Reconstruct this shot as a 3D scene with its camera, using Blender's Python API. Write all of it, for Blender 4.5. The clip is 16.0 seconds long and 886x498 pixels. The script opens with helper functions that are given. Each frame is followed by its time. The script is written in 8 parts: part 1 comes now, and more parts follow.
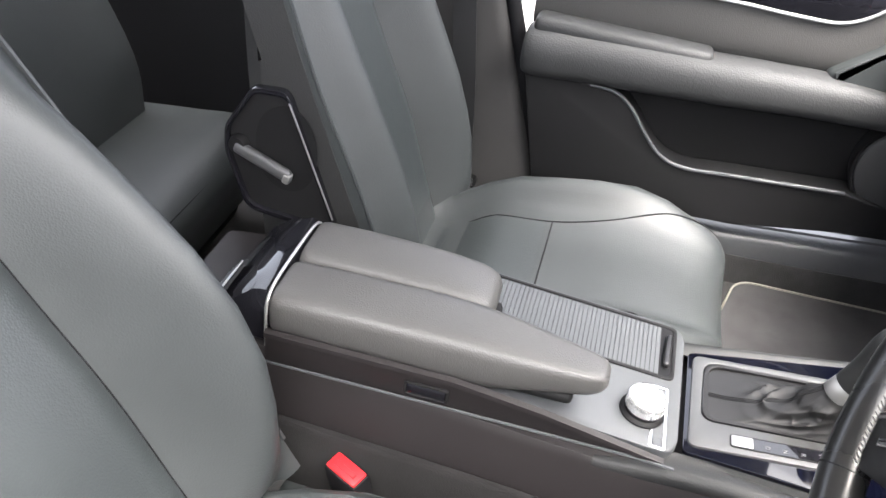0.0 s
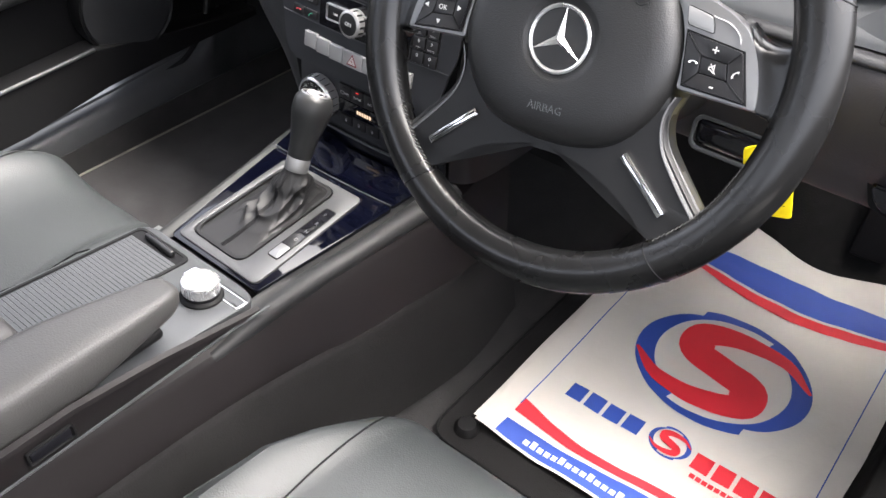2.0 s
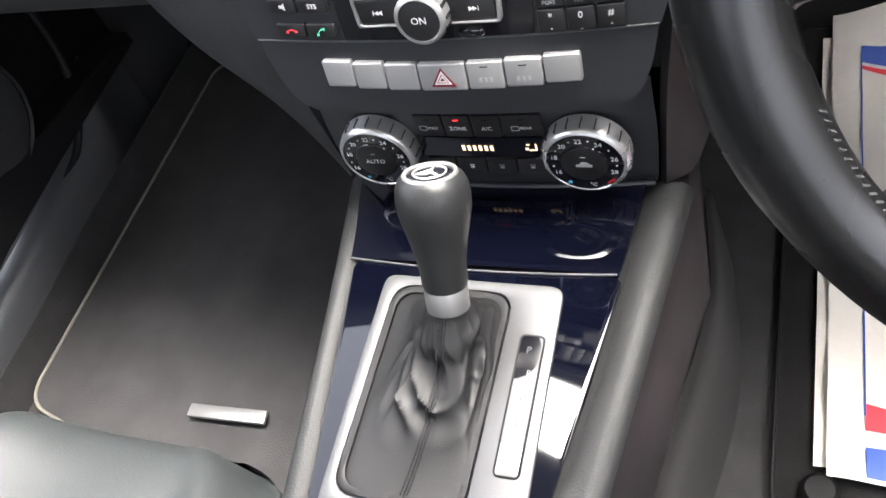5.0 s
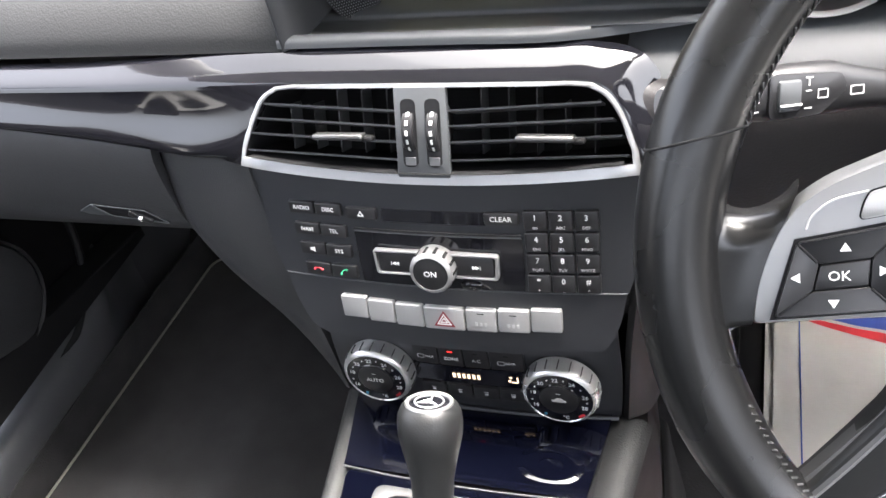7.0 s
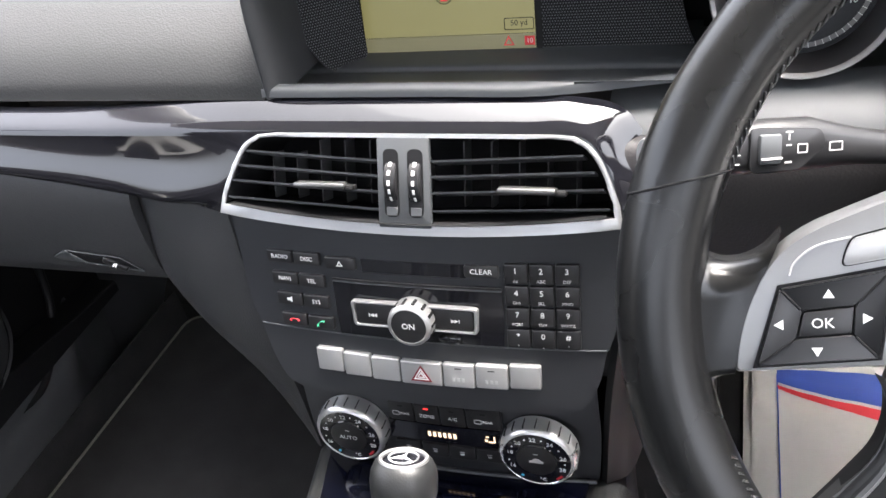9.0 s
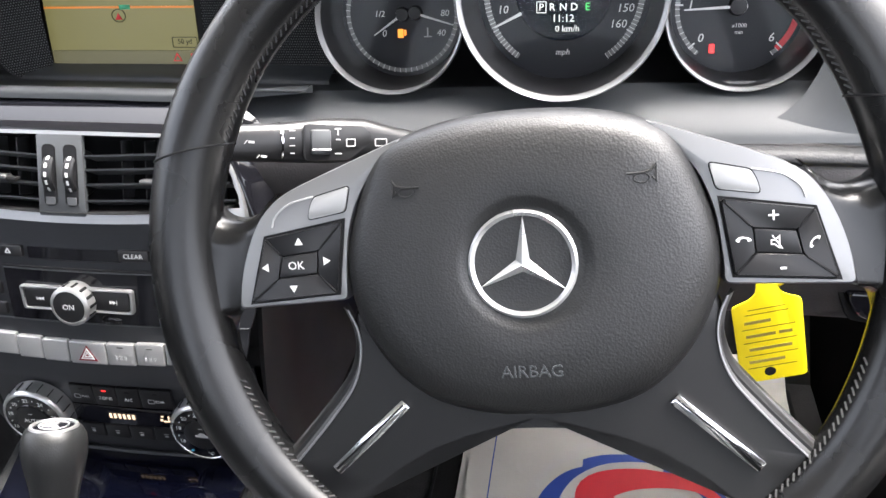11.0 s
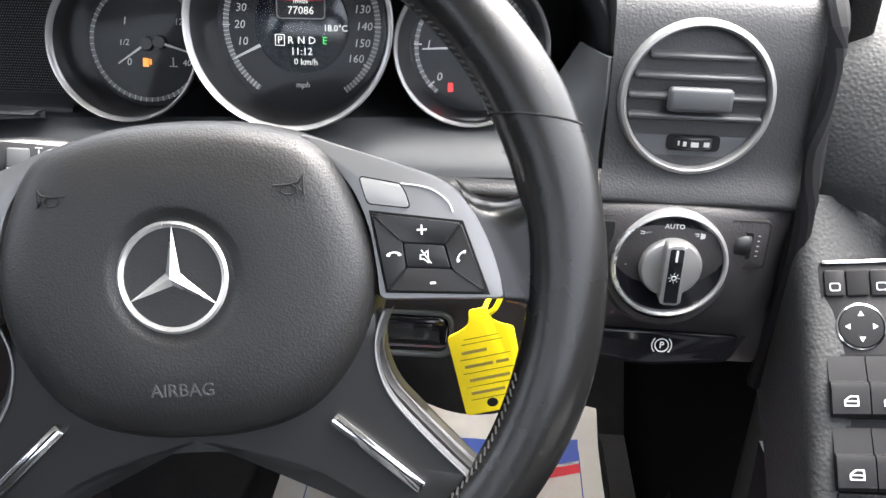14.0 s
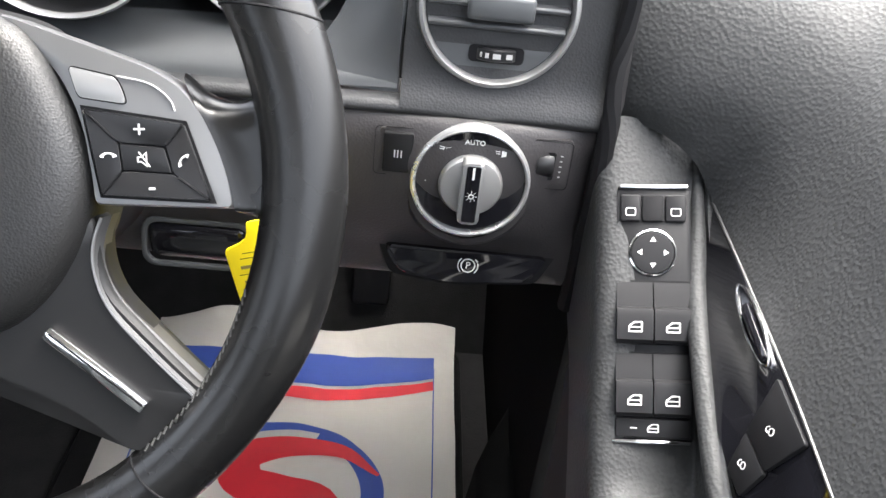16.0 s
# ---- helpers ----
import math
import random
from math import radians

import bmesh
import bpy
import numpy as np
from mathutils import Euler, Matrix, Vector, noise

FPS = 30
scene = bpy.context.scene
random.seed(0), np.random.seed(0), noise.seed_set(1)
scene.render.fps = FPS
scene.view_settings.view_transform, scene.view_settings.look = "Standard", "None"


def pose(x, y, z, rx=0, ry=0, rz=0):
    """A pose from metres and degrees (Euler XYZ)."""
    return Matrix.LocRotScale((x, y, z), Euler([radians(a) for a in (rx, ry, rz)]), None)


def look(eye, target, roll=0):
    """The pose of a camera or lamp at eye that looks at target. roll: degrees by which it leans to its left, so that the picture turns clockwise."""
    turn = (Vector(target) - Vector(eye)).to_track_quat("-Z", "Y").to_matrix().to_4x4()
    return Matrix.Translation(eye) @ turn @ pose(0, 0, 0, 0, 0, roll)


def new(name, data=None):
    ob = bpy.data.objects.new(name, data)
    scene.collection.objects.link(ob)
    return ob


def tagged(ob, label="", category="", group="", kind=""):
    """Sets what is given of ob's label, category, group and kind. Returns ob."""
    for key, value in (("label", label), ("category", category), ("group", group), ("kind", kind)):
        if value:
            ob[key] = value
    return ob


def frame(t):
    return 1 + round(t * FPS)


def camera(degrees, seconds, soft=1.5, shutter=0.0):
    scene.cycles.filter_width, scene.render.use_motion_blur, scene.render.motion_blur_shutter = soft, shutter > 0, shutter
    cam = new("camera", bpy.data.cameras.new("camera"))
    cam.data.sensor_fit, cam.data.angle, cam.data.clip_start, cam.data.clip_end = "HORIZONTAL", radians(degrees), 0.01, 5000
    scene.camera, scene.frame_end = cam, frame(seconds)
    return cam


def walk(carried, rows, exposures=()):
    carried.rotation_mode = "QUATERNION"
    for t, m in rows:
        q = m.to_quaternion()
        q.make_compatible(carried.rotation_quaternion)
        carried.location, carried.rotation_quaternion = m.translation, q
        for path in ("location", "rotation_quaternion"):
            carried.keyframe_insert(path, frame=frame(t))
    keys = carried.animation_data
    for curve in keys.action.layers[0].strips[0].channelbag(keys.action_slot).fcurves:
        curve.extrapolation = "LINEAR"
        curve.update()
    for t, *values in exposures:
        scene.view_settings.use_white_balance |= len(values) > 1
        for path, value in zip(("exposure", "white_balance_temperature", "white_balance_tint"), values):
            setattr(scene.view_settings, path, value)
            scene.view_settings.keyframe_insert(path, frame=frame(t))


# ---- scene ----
cam = camera(55.0, 16.0)
PATH = [
    (0, (0.68, -0.243, 0.89), (-0.911, -0.552, -0.282), 6.5),
    (0.5, (0.666, -0.319, 0.896), (-0.96, -0.15, -0.257), 7.4),
    (1, (0.694, -0.4, 0.914), (-0.797, 0.293, -0.225), 6.9),
    (1.5, (0.716, -0.449, 0.941), (-0.511, 0.586, -0.252), 3.2),
    (2, (0.632, -0.504, 0.898), (-0.304, 0.696, -0.4), 1.5),
    (2.2, (0.581, -0.497, 0.874), (-0.293, 0.693, -0.475), -1.2),
    (2.5, (0.479, -0.481, 0.827), (-0.311, 0.71, -0.572), -5.0),
    (3, (0.304, -0.341, 0.787), (-0.472, 0.701, -0.734), -20.0),
    (3.1, (0.28, -0.307, 0.788), (-0.509, 0.677, -0.765), -24.1),
    (5.3, (0.185, -0.222, 0.757), (-0.525, 0.86, -0.768), -23.3),
    (5.5, (0.184, -0.218, 0.764), (-0.512, 0.89, -0.748), -21.8),
    (6, (0.183, -0.226, 0.785), (-0.492, 0.992, -0.651), -17.8),
    (6.5, (0.186, -0.246, 0.817), (-0.479, 1.069, -0.535), -15.2),
    (7, (0.19, -0.267, 0.849), (-0.466, 1.137, -0.416), -13.3),
    (7.5, (0.186, -0.272, 0.856), (-0.469, 1.201, -0.327), -11.9),
    (8, (0.185, -0.273, 0.853), (-0.468, 1.24, -0.281), -11.2),
    (8.5, (0.186, -0.271, 0.846), (-0.454, 1.253, -0.28), -10.6),
    (9, (0.188, -0.272, 0.835), (-0.428, 1.251, -0.305), -10.0),
    (9.5, (0.217, -0.275, 0.821), (-0.365, 1.248, -0.337), -9.2),
    (10, (0.282, -0.278, 0.815), (-0.228, 1.268, -0.346), -7.5),
    (10.2, (0.308, -0.286, 0.822), (-0.156, 1.273, -0.341), -6.6),
    (12.3, (0.385, -0.367, 0.833), (0.172, 1.416, -0.048), -0.2),
    (12.5, (0.381, -0.363, 0.829), (0.175, 1.421, -0.052), -0.1),
    (13, (0.396, -0.363, 0.816), (0.207, 1.426, -0.058), 0.3),
    (13.5, (0.426, -0.356, 0.808), (0.281, 1.425, -0.09), 0.8),
    (14, (0.478, -0.322, 0.805), (0.391, 1.442, -0.134), 1.6),
    (14.5, (0.525, -0.291, 0.795), (0.554, 1.447, -0.194), 2.2),
    (15, (0.547, -0.279, 0.783), (0.7, 1.416, -0.266), 3.4),
    (15.5, (0.558, -0.277, 0.776), (0.76, 1.393, -0.306), 5.1),
    (16, (0.559, -0.297, 0.794), (0.673, 1.375, -0.298), 7.1),
]
walk(cam, [(t, look(eye, target, roll)) for t, eye, target, roll in PATH],
     exposures=[(0.0, 4.4, 6550, 9), (1.5, 4.15, 6550, 9), (2.0, 3.9, 6550, 10), (2.5, 3.95, 6550, 10), (3.0, 4.23, 6450, 6), (5.5, 4.47, 6550, 9), (6.5, 4.65, 6550, 9), (9.0, 4.5, 6550, 9), (10.0, 4.45, 6550, 9), (12.5, 3.92, 6400, 9), (15.0, 4.05, 6500, 7), (16.0, 4.05, 6500, 7)])

# ---- world, sun and exposure ----
world = bpy.data.worlds.new("sky")
scene.world = world
world.use_nodes = True
wn = world.node_tree.nodes
sky = wn.new("ShaderNodeTexSky")
sky.sky_type = "NISHITA"
sky.sun_disc = False
sky.sun_elevation = radians(70)
sky.sun_rotation = radians(50)
sky.air_density, sky.dust_density, sky.ozone_density = 0.5, 8.0, 0.5
wn["Background"].inputs["Strength"].default_value = 0.15
hazy = wn.new("ShaderNodeHueSaturation")
hazy.inputs["Saturation"].default_value = 0.45
world.node_tree.links.new(sky.outputs[0], hazy.inputs["Color"])
world.node_tree.links.new(hazy.outputs[0], wn["Background"].inputs["Color"])

sun = new("sun", bpy.data.lights.new("sun", "SUN"))
sun.data.energy = 0.22
sun.data.angle = radians(80)
sun.data.color = (1.0, 0.98, 0.95)
sun.matrix_world = look((0.85, 0.72, 3.06), (0, 0, 0))

# ---- building tools ----
XC, XD, XP = -0.011, 0.340, -0.362      # car's middle, driver's middle, passenger's middle


def thing(name, base, label, category, group="", kind=""):
    ob = new(name)
    ob.location = base
    ob.empty_display_size = 0.05
    return tagged(ob, label, category, group, kind)


def finish(bm, mat, name, sharp=38):
    bmesh.ops.recalc_face_normals(bm, faces=bm.faces[:])
    me = bpy.data.meshes.new(name)
    bm.to_mesh(me)
    bm.free()
    me.materials.append(mat)
    me.polygons.foreach_set("use_smooth", [True] * len(me.polygons))
    me.set_sharp_from_angle(angle=radians(sharp))
    return me


def part(name, bm, mat, parent=None, label="", sharp=38):
    """One mesh object from a bmesh in car coordinates, under a thing or a part."""
    ob = new(name, finish(bm, mat, name, sharp))
    if parent is not None:
        ob.parent = parent
        if parent.type == "EMPTY":
            ob.location = -parent.location
    if label:
        ob["label"] = label
    return ob


def solo(name, bm, mat, label, category, kind="", sharp=38):
    return tagged(part(name, bm, mat, None, "", sharp), label, category, "", kind)


def frame_at(origin, u, v):
    """A placing matrix with the given right and up; its third axis stands out of the face."""
    u = Vector(u).normalized()
    n = u.cross(Vector(v)).normalized()
    v = n.cross(u)
    m = Matrix((u, v, n)).transposed().to_4x4()
    m.translation = Vector(origin)
    return m


def moved(bm, m):
    bmesh.ops.transform(bm, matrix=m, verts=bm.verts[:])
    return bm


def rbox(sx, sy, sz, r=0.003, seg=2, m=None, at=(0, 0, 0)):
    """A box of the given sizes with rounded edges, about its middle."""
    bm = bmesh.new()
    bmesh.ops.create_cube(bm, size=1)
    bmesh.ops.scale(bm, vec=(sx, sy, sz), verts=bm.verts[:])
    if r > 0:
        bmesh.ops.bevel(bm, geom=bm.edges[:], offset=min(r, 0.49 * min(sx, sy, sz)), segments=seg, profile=0.5, affect="EDGES")
    bmesh.ops.translate(bm, vec=at, verts=bm.verts[:])
    return moved(bm, m) if m is not None else bm


def prism(outline, depth, m=None, bevel=0.0, seg=2, z0=0.0):
    """A flat outline, counter-clockwise, raised along its third axis from z0 by depth, its upper edge rounded."""
    bm = bmesh.new()
    low = [bm.verts.new((x, y, z0)) for x, y in outline]
    high = [bm.verts.new((x, y, z0 + depth)) for x, y in outline]
    n = len(outline)
    bm.faces.new(low[::-1])
    top = bm.faces.new(high)
    for i in range(n):
        bm.faces.new((low[i], low[(i + 1) % n], high[(i + 1) % n], high[i]))
    if bevel > 0:
        bmesh.ops.bevel(bm, geom=list(top.edges), offset=bevel, segments=seg, profile=0.5, affect="EDGES")
    return moved(bm, m) if m is not None else bm


def rrect(w, h, r, n=5, cx=0.0, cy=0.0):
    """The outline of a rounded rectangle."""
    pts = []
    r = min(r, 0.499 * w, 0.499 * h)
    for sx, sy, a0 in ((1, 1, 0), (-1, 1, 90), (-1, -1, 180), (1, -1, 270)):
        for i in range(n + 1):
            a = radians(a0 + 90 * i / n)
            pts.append((cx + sx * (w / 2 - r) + r * math.cos(a), cy + sy * (h / 2 - r) + r * math.sin(a)))
    return pts


def rounded(corners, r, n=5):
    """The outline of a polygon with its corners rounded (r: one radius or one for each corner)."""
    pts = []
    k = len(corners)
    for i in range(k):
        p, a, b = Vector(corners[i]), Vector(corners[i - 1]), Vector(corners[(i + 1) % k])
        ri = r[i] if isinstance(r, (list, tuple)) else r
        ua, ub = (a - p).normalized(), (b - p).normalized()
        d = min(ri, 0.45 * (a - p).length, 0.45 * (b - p).length)
        s, e = p + ua * d, p + ub * d
        for j in range(n + 1):
            t = j / n
            pts.append(tuple(s * (1 - t) ** 2 + p * 2 * t * (1 - t) + e * t * t))
    return pts


def ring_plate(outer, inner, depth, m=None, bevel=0.0):
    """A frame between two outlines of equal count."""
    bm = bmesh.new()
    n = len(outer)
    lo = [bm.verts.new((x, y, 0)) for x, y in outer]
    hi = [bm.verts.new((x, y, depth)) for x, y in outer]
    li = [bm.verts.new((x, y, 0)) for x, y in inner]
    hi2 = [bm.verts.new((x, y, depth)) for x, y in inner]
    tops = []
    for i in range(n):
        j = (i + 1) % n
        bm.faces.new((lo[i], lo[j], hi[j], hi[i]))
        tops.append(bm.faces.new((hi[i], hi[j], hi2[j], hi2[i])))
        bm.faces.new((hi2[i], hi2[j], li[j], li[i]))
        bm.faces.new((li[i], li[j], lo[j], lo[i]))
    if bevel > 0:
        edges = [e for e in bm.edges if sum(f in tops for f in e.link_faces) == 1]
        bmesh.ops.bevel(bm, geom=edges, offset=bevel, segments=2, profile=0.5, affect="EDGES")
    return moved(bm, m) if m is not None else bm


def lathe(profile, n=40, m=None, closed=False):
    """Turns (radius, height) pairs round the third axis."""
    bm = bmesh.new()
    rows = []
    for r, z in profile:
        if r < 1e-6:
            rows.append([bm.verts.new((0, 0, z))] * n)
        else:
            rows.append([bm.verts.new((r * math.cos(2 * math.pi * i / n), r * math.sin(2 * math.pi * i / n), z)) for i in range(n)])
    if closed:
        rows.append(rows[0])
    for a, b in zip(rows, rows[1:]):
        for i in range(n):
            j = (i + 1) % n
            face = []
            for v in (a[i], a[j], b[j], b[i]):
                if v not in face:
                    face.append(v)
            if len(face) > 2:
                bm.faces.new(face)
    return moved(bm, m) if m is not None else bm


def skin(rows, closed=False, caps=False, m=None):
    """Faces between rows of points; closed: each row runs round."""
    bm = bmesh.new()
    grid = [[bm.verts.new(p) for p in row] for row in rows]
    n = len(rows[0])
    for a, b in zip(grid, grid[1:]):
        for i in range(n if closed else n - 1):
            j = (i + 1) % n
            bm.faces.new((a[i], a[j], b[j], b[i]))
    if caps:
        bm.faces.new(grid[0][::-1])
        bm.faces.new(grid[-1])
    return moved(bm, m) if m is not None else bm


def spline(points, n, closed=False):
    """n points along a smooth curve through the given ones."""
    pts = [Vector(p) for p in points]
    k = len(pts)
    out = []
    spans = k if closed else k - 1
    for i in range(n):
        t = i / n * spans if closed else i / (n - 1) * spans
        s = min(int(t), spans - 1)
        u = t - s
        if closed:
            p0, p1, p2, p3 = (pts[(s + d) % k] for d in (-1, 0, 1, 2))
        else:
            p1, p2 = pts[s], pts[s + 1]
            p0 = pts[s - 1] if s > 0 else p1 * 2 - p2
            p3 = pts[s + 2] if s + 2 < k else p2 * 2 - p1
        a, b, c = (max(1e-5, (q - p).length) ** 0.5 for p, q in ((p0, p1), (p1, p2), (p2, p3)))
        m1 = ((p1 - p0) / a - (p2 - p0) / (a + b) + (p2 - p1) / b) * b
        m2 = ((p2 - p1) / b - (p3 - p1) / (b + c) + (p3 - p2) / c) * b
        out.append(p1 * (2 * u ** 3 - 3 * u * u + 1) + m1 * (u ** 3 - 2 * u * u + u) + p2 * (3 * u * u - 2 * u ** 3) + m2 * (u ** 3 - u * u))
    return out


def patch(net, nu, nv, thick=0.0):
    """A smooth sheet through a coarse net of points, with a thickness behind it."""
    rows = [spline(row, nv) for row in net]
    cols = list(zip(*rows))
    cols = [spline(col, nu) for col in cols]
    bm = skin(cols)
    if thick:
        bmesh.ops.recalc_face_normals(bm, faces=bm.faces[:])
        bmesh.ops.solidify(bm, geom=bm.faces[:], thickness=thick)
    return bm


def tube(points, r, n=8, closed=False, squash=1.0):
    """A round bar along points; r: one radius or one for each point."""
    pts = [Vector(p) for p in points]
    k = len(pts)
    rows = []
    up = Vector((0.13, 0.21, 0.97))
    for i, p in enumerate(pts):
        a = pts[i - 1] if (i or closed) else p
        b = pts[(i + 1) % k] if (i + 1 < k or closed) else p
        d = (b - a).normalized()
        s = d.cross(up)
        s = s.normalized() if s.length > 1e-6 else d.orthogonal().normalized()
        q = s.cross(d)
        ri = r[i] if isinstance(r, (list, tuple)) else r
        rows.append([p + s * (ri * math.cos(2 * math.pi * j / n)) + q * (ri * squash * math.sin(2 * math.pi * j / n)) for j in range(n)])
    if closed:
        rows.append(rows[0])
    bm = skin(rows, closed=True, caps=not closed)
    if closed:
        bmesh.ops.remove_doubles(bm, verts=bm.verts[:], dist=1e-6)
    return bm


def joined(*bms):
    out = bmesh.new()
    for b in bms:
        me = bpy.data.meshes.new("joining")
        b.to_mesh(me)
        b.free()
        out.from_mesh(me)
        bpy.data.meshes.remove(me)
    return out


def lettering(text, size, m, mat, parent, depth=0.0002, name="lettering", shear=0.0):
    """Words in Blender's own font, centred on the placing matrix."""
    cu = bpy.data.curves.new("words", "FONT")
    cu.body, cu.size, cu.extrude, cu.shear = text, size, depth, shear
    cu.align_x, cu.align_y, cu.resolution_u = "CENTER", "CENTER", 2
    ob = bpy.data.objects.new("words", cu)
    me = bpy.data.meshes.new_from_object(ob)
    bpy.data.objects.remove(ob)
    bpy.data.curves.remove(cu)
    bm = bmesh.new()
    bm.from_mesh(me)
    bpy.data.meshes.remove(me)
    return part(name, moved(bm, m), mat, parent)


def off(m, x=0.0, y=0.0, z=0.0, turn=0.0):
    return m @ Matrix.Translation((x, y, z)) @ Matrix.Rotation(radians(turn), 4, "Z")


def smooth(a, b, x):
    t = max(0.0, min(1.0, (x - a) / (b - a)))
    return t * t * (3 - 2 * t)

# ---- materials ----
def material(name, colour, rough=0.5, metal=0.0, grain=0.0, grain_size=0.002, kind="noise", vary=0.15, vary_size=0.06, rough_vary=0.08, coat=0.0, sheen=0.0, spec=0.5):
    """A surface with variation at two scales: fine grain as relief, broad wear in colour and gloss."""
    mat = bpy.data.materials.new(name)
    mat.use_nodes = True
    nodes, links = mat.node_tree.nodes, mat.node_tree.links
    b = nodes["Principled BSDF"]
    b.inputs["Metallic"].default_value = metal
    b.inputs["Specular IOR Level"].default_value = spec
    if coat:
        b.inputs["Coat Weight"].default_value, b.inputs["Coat Roughness"].default_value = coat, 0.03
    if sheen:
        b.inputs["Sheen Weight"].default_value, b.inputs["Sheen Roughness"].default_value = sheen, 0.5
    where = nodes.new("ShaderNodeTexCoord").outputs["Object"]
    broad = nodes.new("ShaderNodeTexNoise")
    broad.inputs["Scale"].default_value, broad.inputs["Detail"].default_value = 1 / vary_size, 5
    links.new(where, broad.inputs["Vector"])
    mix = nodes.new("ShaderNodeMix")
    mix.data_type = "RGBA"
    lo = [c * (1 - vary) for c in colour]
    hi = [min(1, c * (1 + vary)) for c in colour]
    mix.inputs["A"].default_value, mix.inputs["B"].default_value = (*lo, 1), (*hi, 1)
    links.new(broad.outputs["Fac"], mix.inputs["Factor"])
    links.new(mix.outputs["Result"], b.inputs["Base Color"])
    span = nodes.new("ShaderNodeMapRange")
    span.inputs["To Min"].default_value, span.inputs["To Max"].default_value = max(0.02, rough - rough_vary), min(1, rough + rough_vary)
    links.new(broad.outputs["Fac"], span.inputs["Value"])
    links.new(span.outputs["Result"], b.inputs["Roughness"])
    if grain:
        if kind == "leather":
            t = nodes.new("ShaderNodeTexVoronoi")
            t.feature = "SMOOTH_F1"
            t.inputs["Smoothness"].default_value = 0.4
            warp = nodes.new("ShaderNodeTexNoise")
            warp.inputs["Scale"].default_value = 0.6 / grain_size
            add = nodes.new("ShaderNodeMix")
            add.data_type = "VECTOR"
            add.inputs["Factor"].default_value = grain_size * 0.5
            links.new(where, warp.inputs["Vector"])
            links.new(where, add.inputs["A"])
            links.new(warp.outputs["Color"], add.inputs["B"])
            links.new(add.outputs["Result"], t.inputs["Vector"])
            out = t.outputs["Distance"]
        else:
            t = nodes.new("ShaderNodeTexNoise")
            t.inputs["Detail"].default_value = 3
            links.new(where, t.inputs["Vector"])
            out = t.outputs["Fac"]
        t.inputs["Scale"].default_value = 1 / grain_size
        bump = nodes.new("ShaderNodeBump")
        bump.inputs["Strength"].default_value = grain
        bump.inputs["Distance"].default_value = grain_size * 0.35
        links.new(out, bump.inputs["Height"])
        links.new(bump.outputs["Normal"], b.inputs["Normal"])
    return mat


def glow(name, colour, strength):
    mat = bpy.data.materials.new(name)
    mat.use_nodes = True
    b = mat.node_tree.nodes["Principled BSDF"]
    b.inputs["Base Color"].default_value = (*[c * 0.2 for c in colour], 1)
    b.inputs["Emission Color"].default_value = (*colour, 1)
    b.inputs["Emission Strength"].default_value = strength
    b.inputs["Roughness"].default_value = 0.3
    return mat


DIM_MARK = material("dim_grey_print", (0.10, 0.10, 0.10), 0.5, vary=0.04)
SURROUND = material("satin_shift_surround", (0.078, 0.079, 0.081), 0.52, metal=0.7, grain=0.05, grain_size=0.0006, vary=0.06)
LEATHER = material("black_leather", (0.0255, 0.0288, 0.0297), 0.50, spec=0.46, grain=0.28, grain_size=0.0018, kind="leather", vary=0.18)
LEATHER_PERF = material("perforated_leather", (0.0225, 0.0265, 0.0275), 0.45, spec=0.5, grain=0.3, grain_size=0.0022, kind="leather", vary=0.15)
RIM_LEATHER = material("smooth_rim_leather", (0.0060, 0.0060, 0.0062), 0.27, spec=0.4, grain=0.06, grain_size=0.0012, kind="leather", vary=0.25, vary_size=0.05, rough_vary=0.06)
PAD = material("grained_dash_skin", (0.024, 0.0245, 0.026), 0.52, spec=0.35, grain=0.36, grain_size=0.0016, kind="leather", vary=0.1)
DASHTOP = material("matt_dash_top_skin", (0.013, 0.0135, 0.014), 0.66, spec=0.18, grain=0.3, grain_size=0.0016, kind="leather", vary=0.1)
HUB = material("grained_airbag_skin", (0.0095, 0.0095, 0.0097), 0.45, grain=0.35, grain_size=0.0011, kind="leather", vary=0.1)
PLASTIC = material("dark_soft_plastic", (0.009, 0.009, 0.0096), 0.50, spec=0.22, grain=0.15, grain_size=0.0008, vary=0.12)
PLATE = material("smooth_grey_plastic", (0.043, 0.046, 0.049), 0.45, grain=0.1, grain_size=0.0008, vary=0.08)
KEYCAP = material("satin_black_keys", (0.012, 0.012, 0.013), 0.36, spec=0.35, grain=0.08, grain_size=0.0008, vary=0.1)
SWITCH = material("matt_switch_plastic", (0.009, 0.009, 0.010), 0.46, spec=0.16, grain=0.08, grain_size=0.0008, vary=0.1)
GLOSS = material("gloss_black_lacquer", (0.007, 0.007, 0.009), 0.05, vary=0.2, rough_vary=0.03)
NAVY = material("gloss_blue_black_lacquer", (0.0012, 0.0015, 0.0042), 0.06, spec=0.42, vary=0.2, rough_vary=0.03)
CHROME = material("polished_chrome", (0.72, 0.72, 0.73), 0.10, metal=1.0, vary=0.05, rough_vary=0.04)
SATIN = material("satin_silver_paint", (0.34, 0.34, 0.34), 0.36, metal=0.75, grain=0.05, grain_size=0.0006, vary=0.06)
POD = material("satin_pod_paint", (0.205, 0.205, 0.207), 0.38, metal=0.7, grain=0.05, grain_size=0.0006, vary=0.06)
SILVER_KEY = material("silver_key_paint", (0.29, 0.29, 0.29), 0.40, metal=0.45, grain=0.05, grain_size=0.0006, vary=0.06)
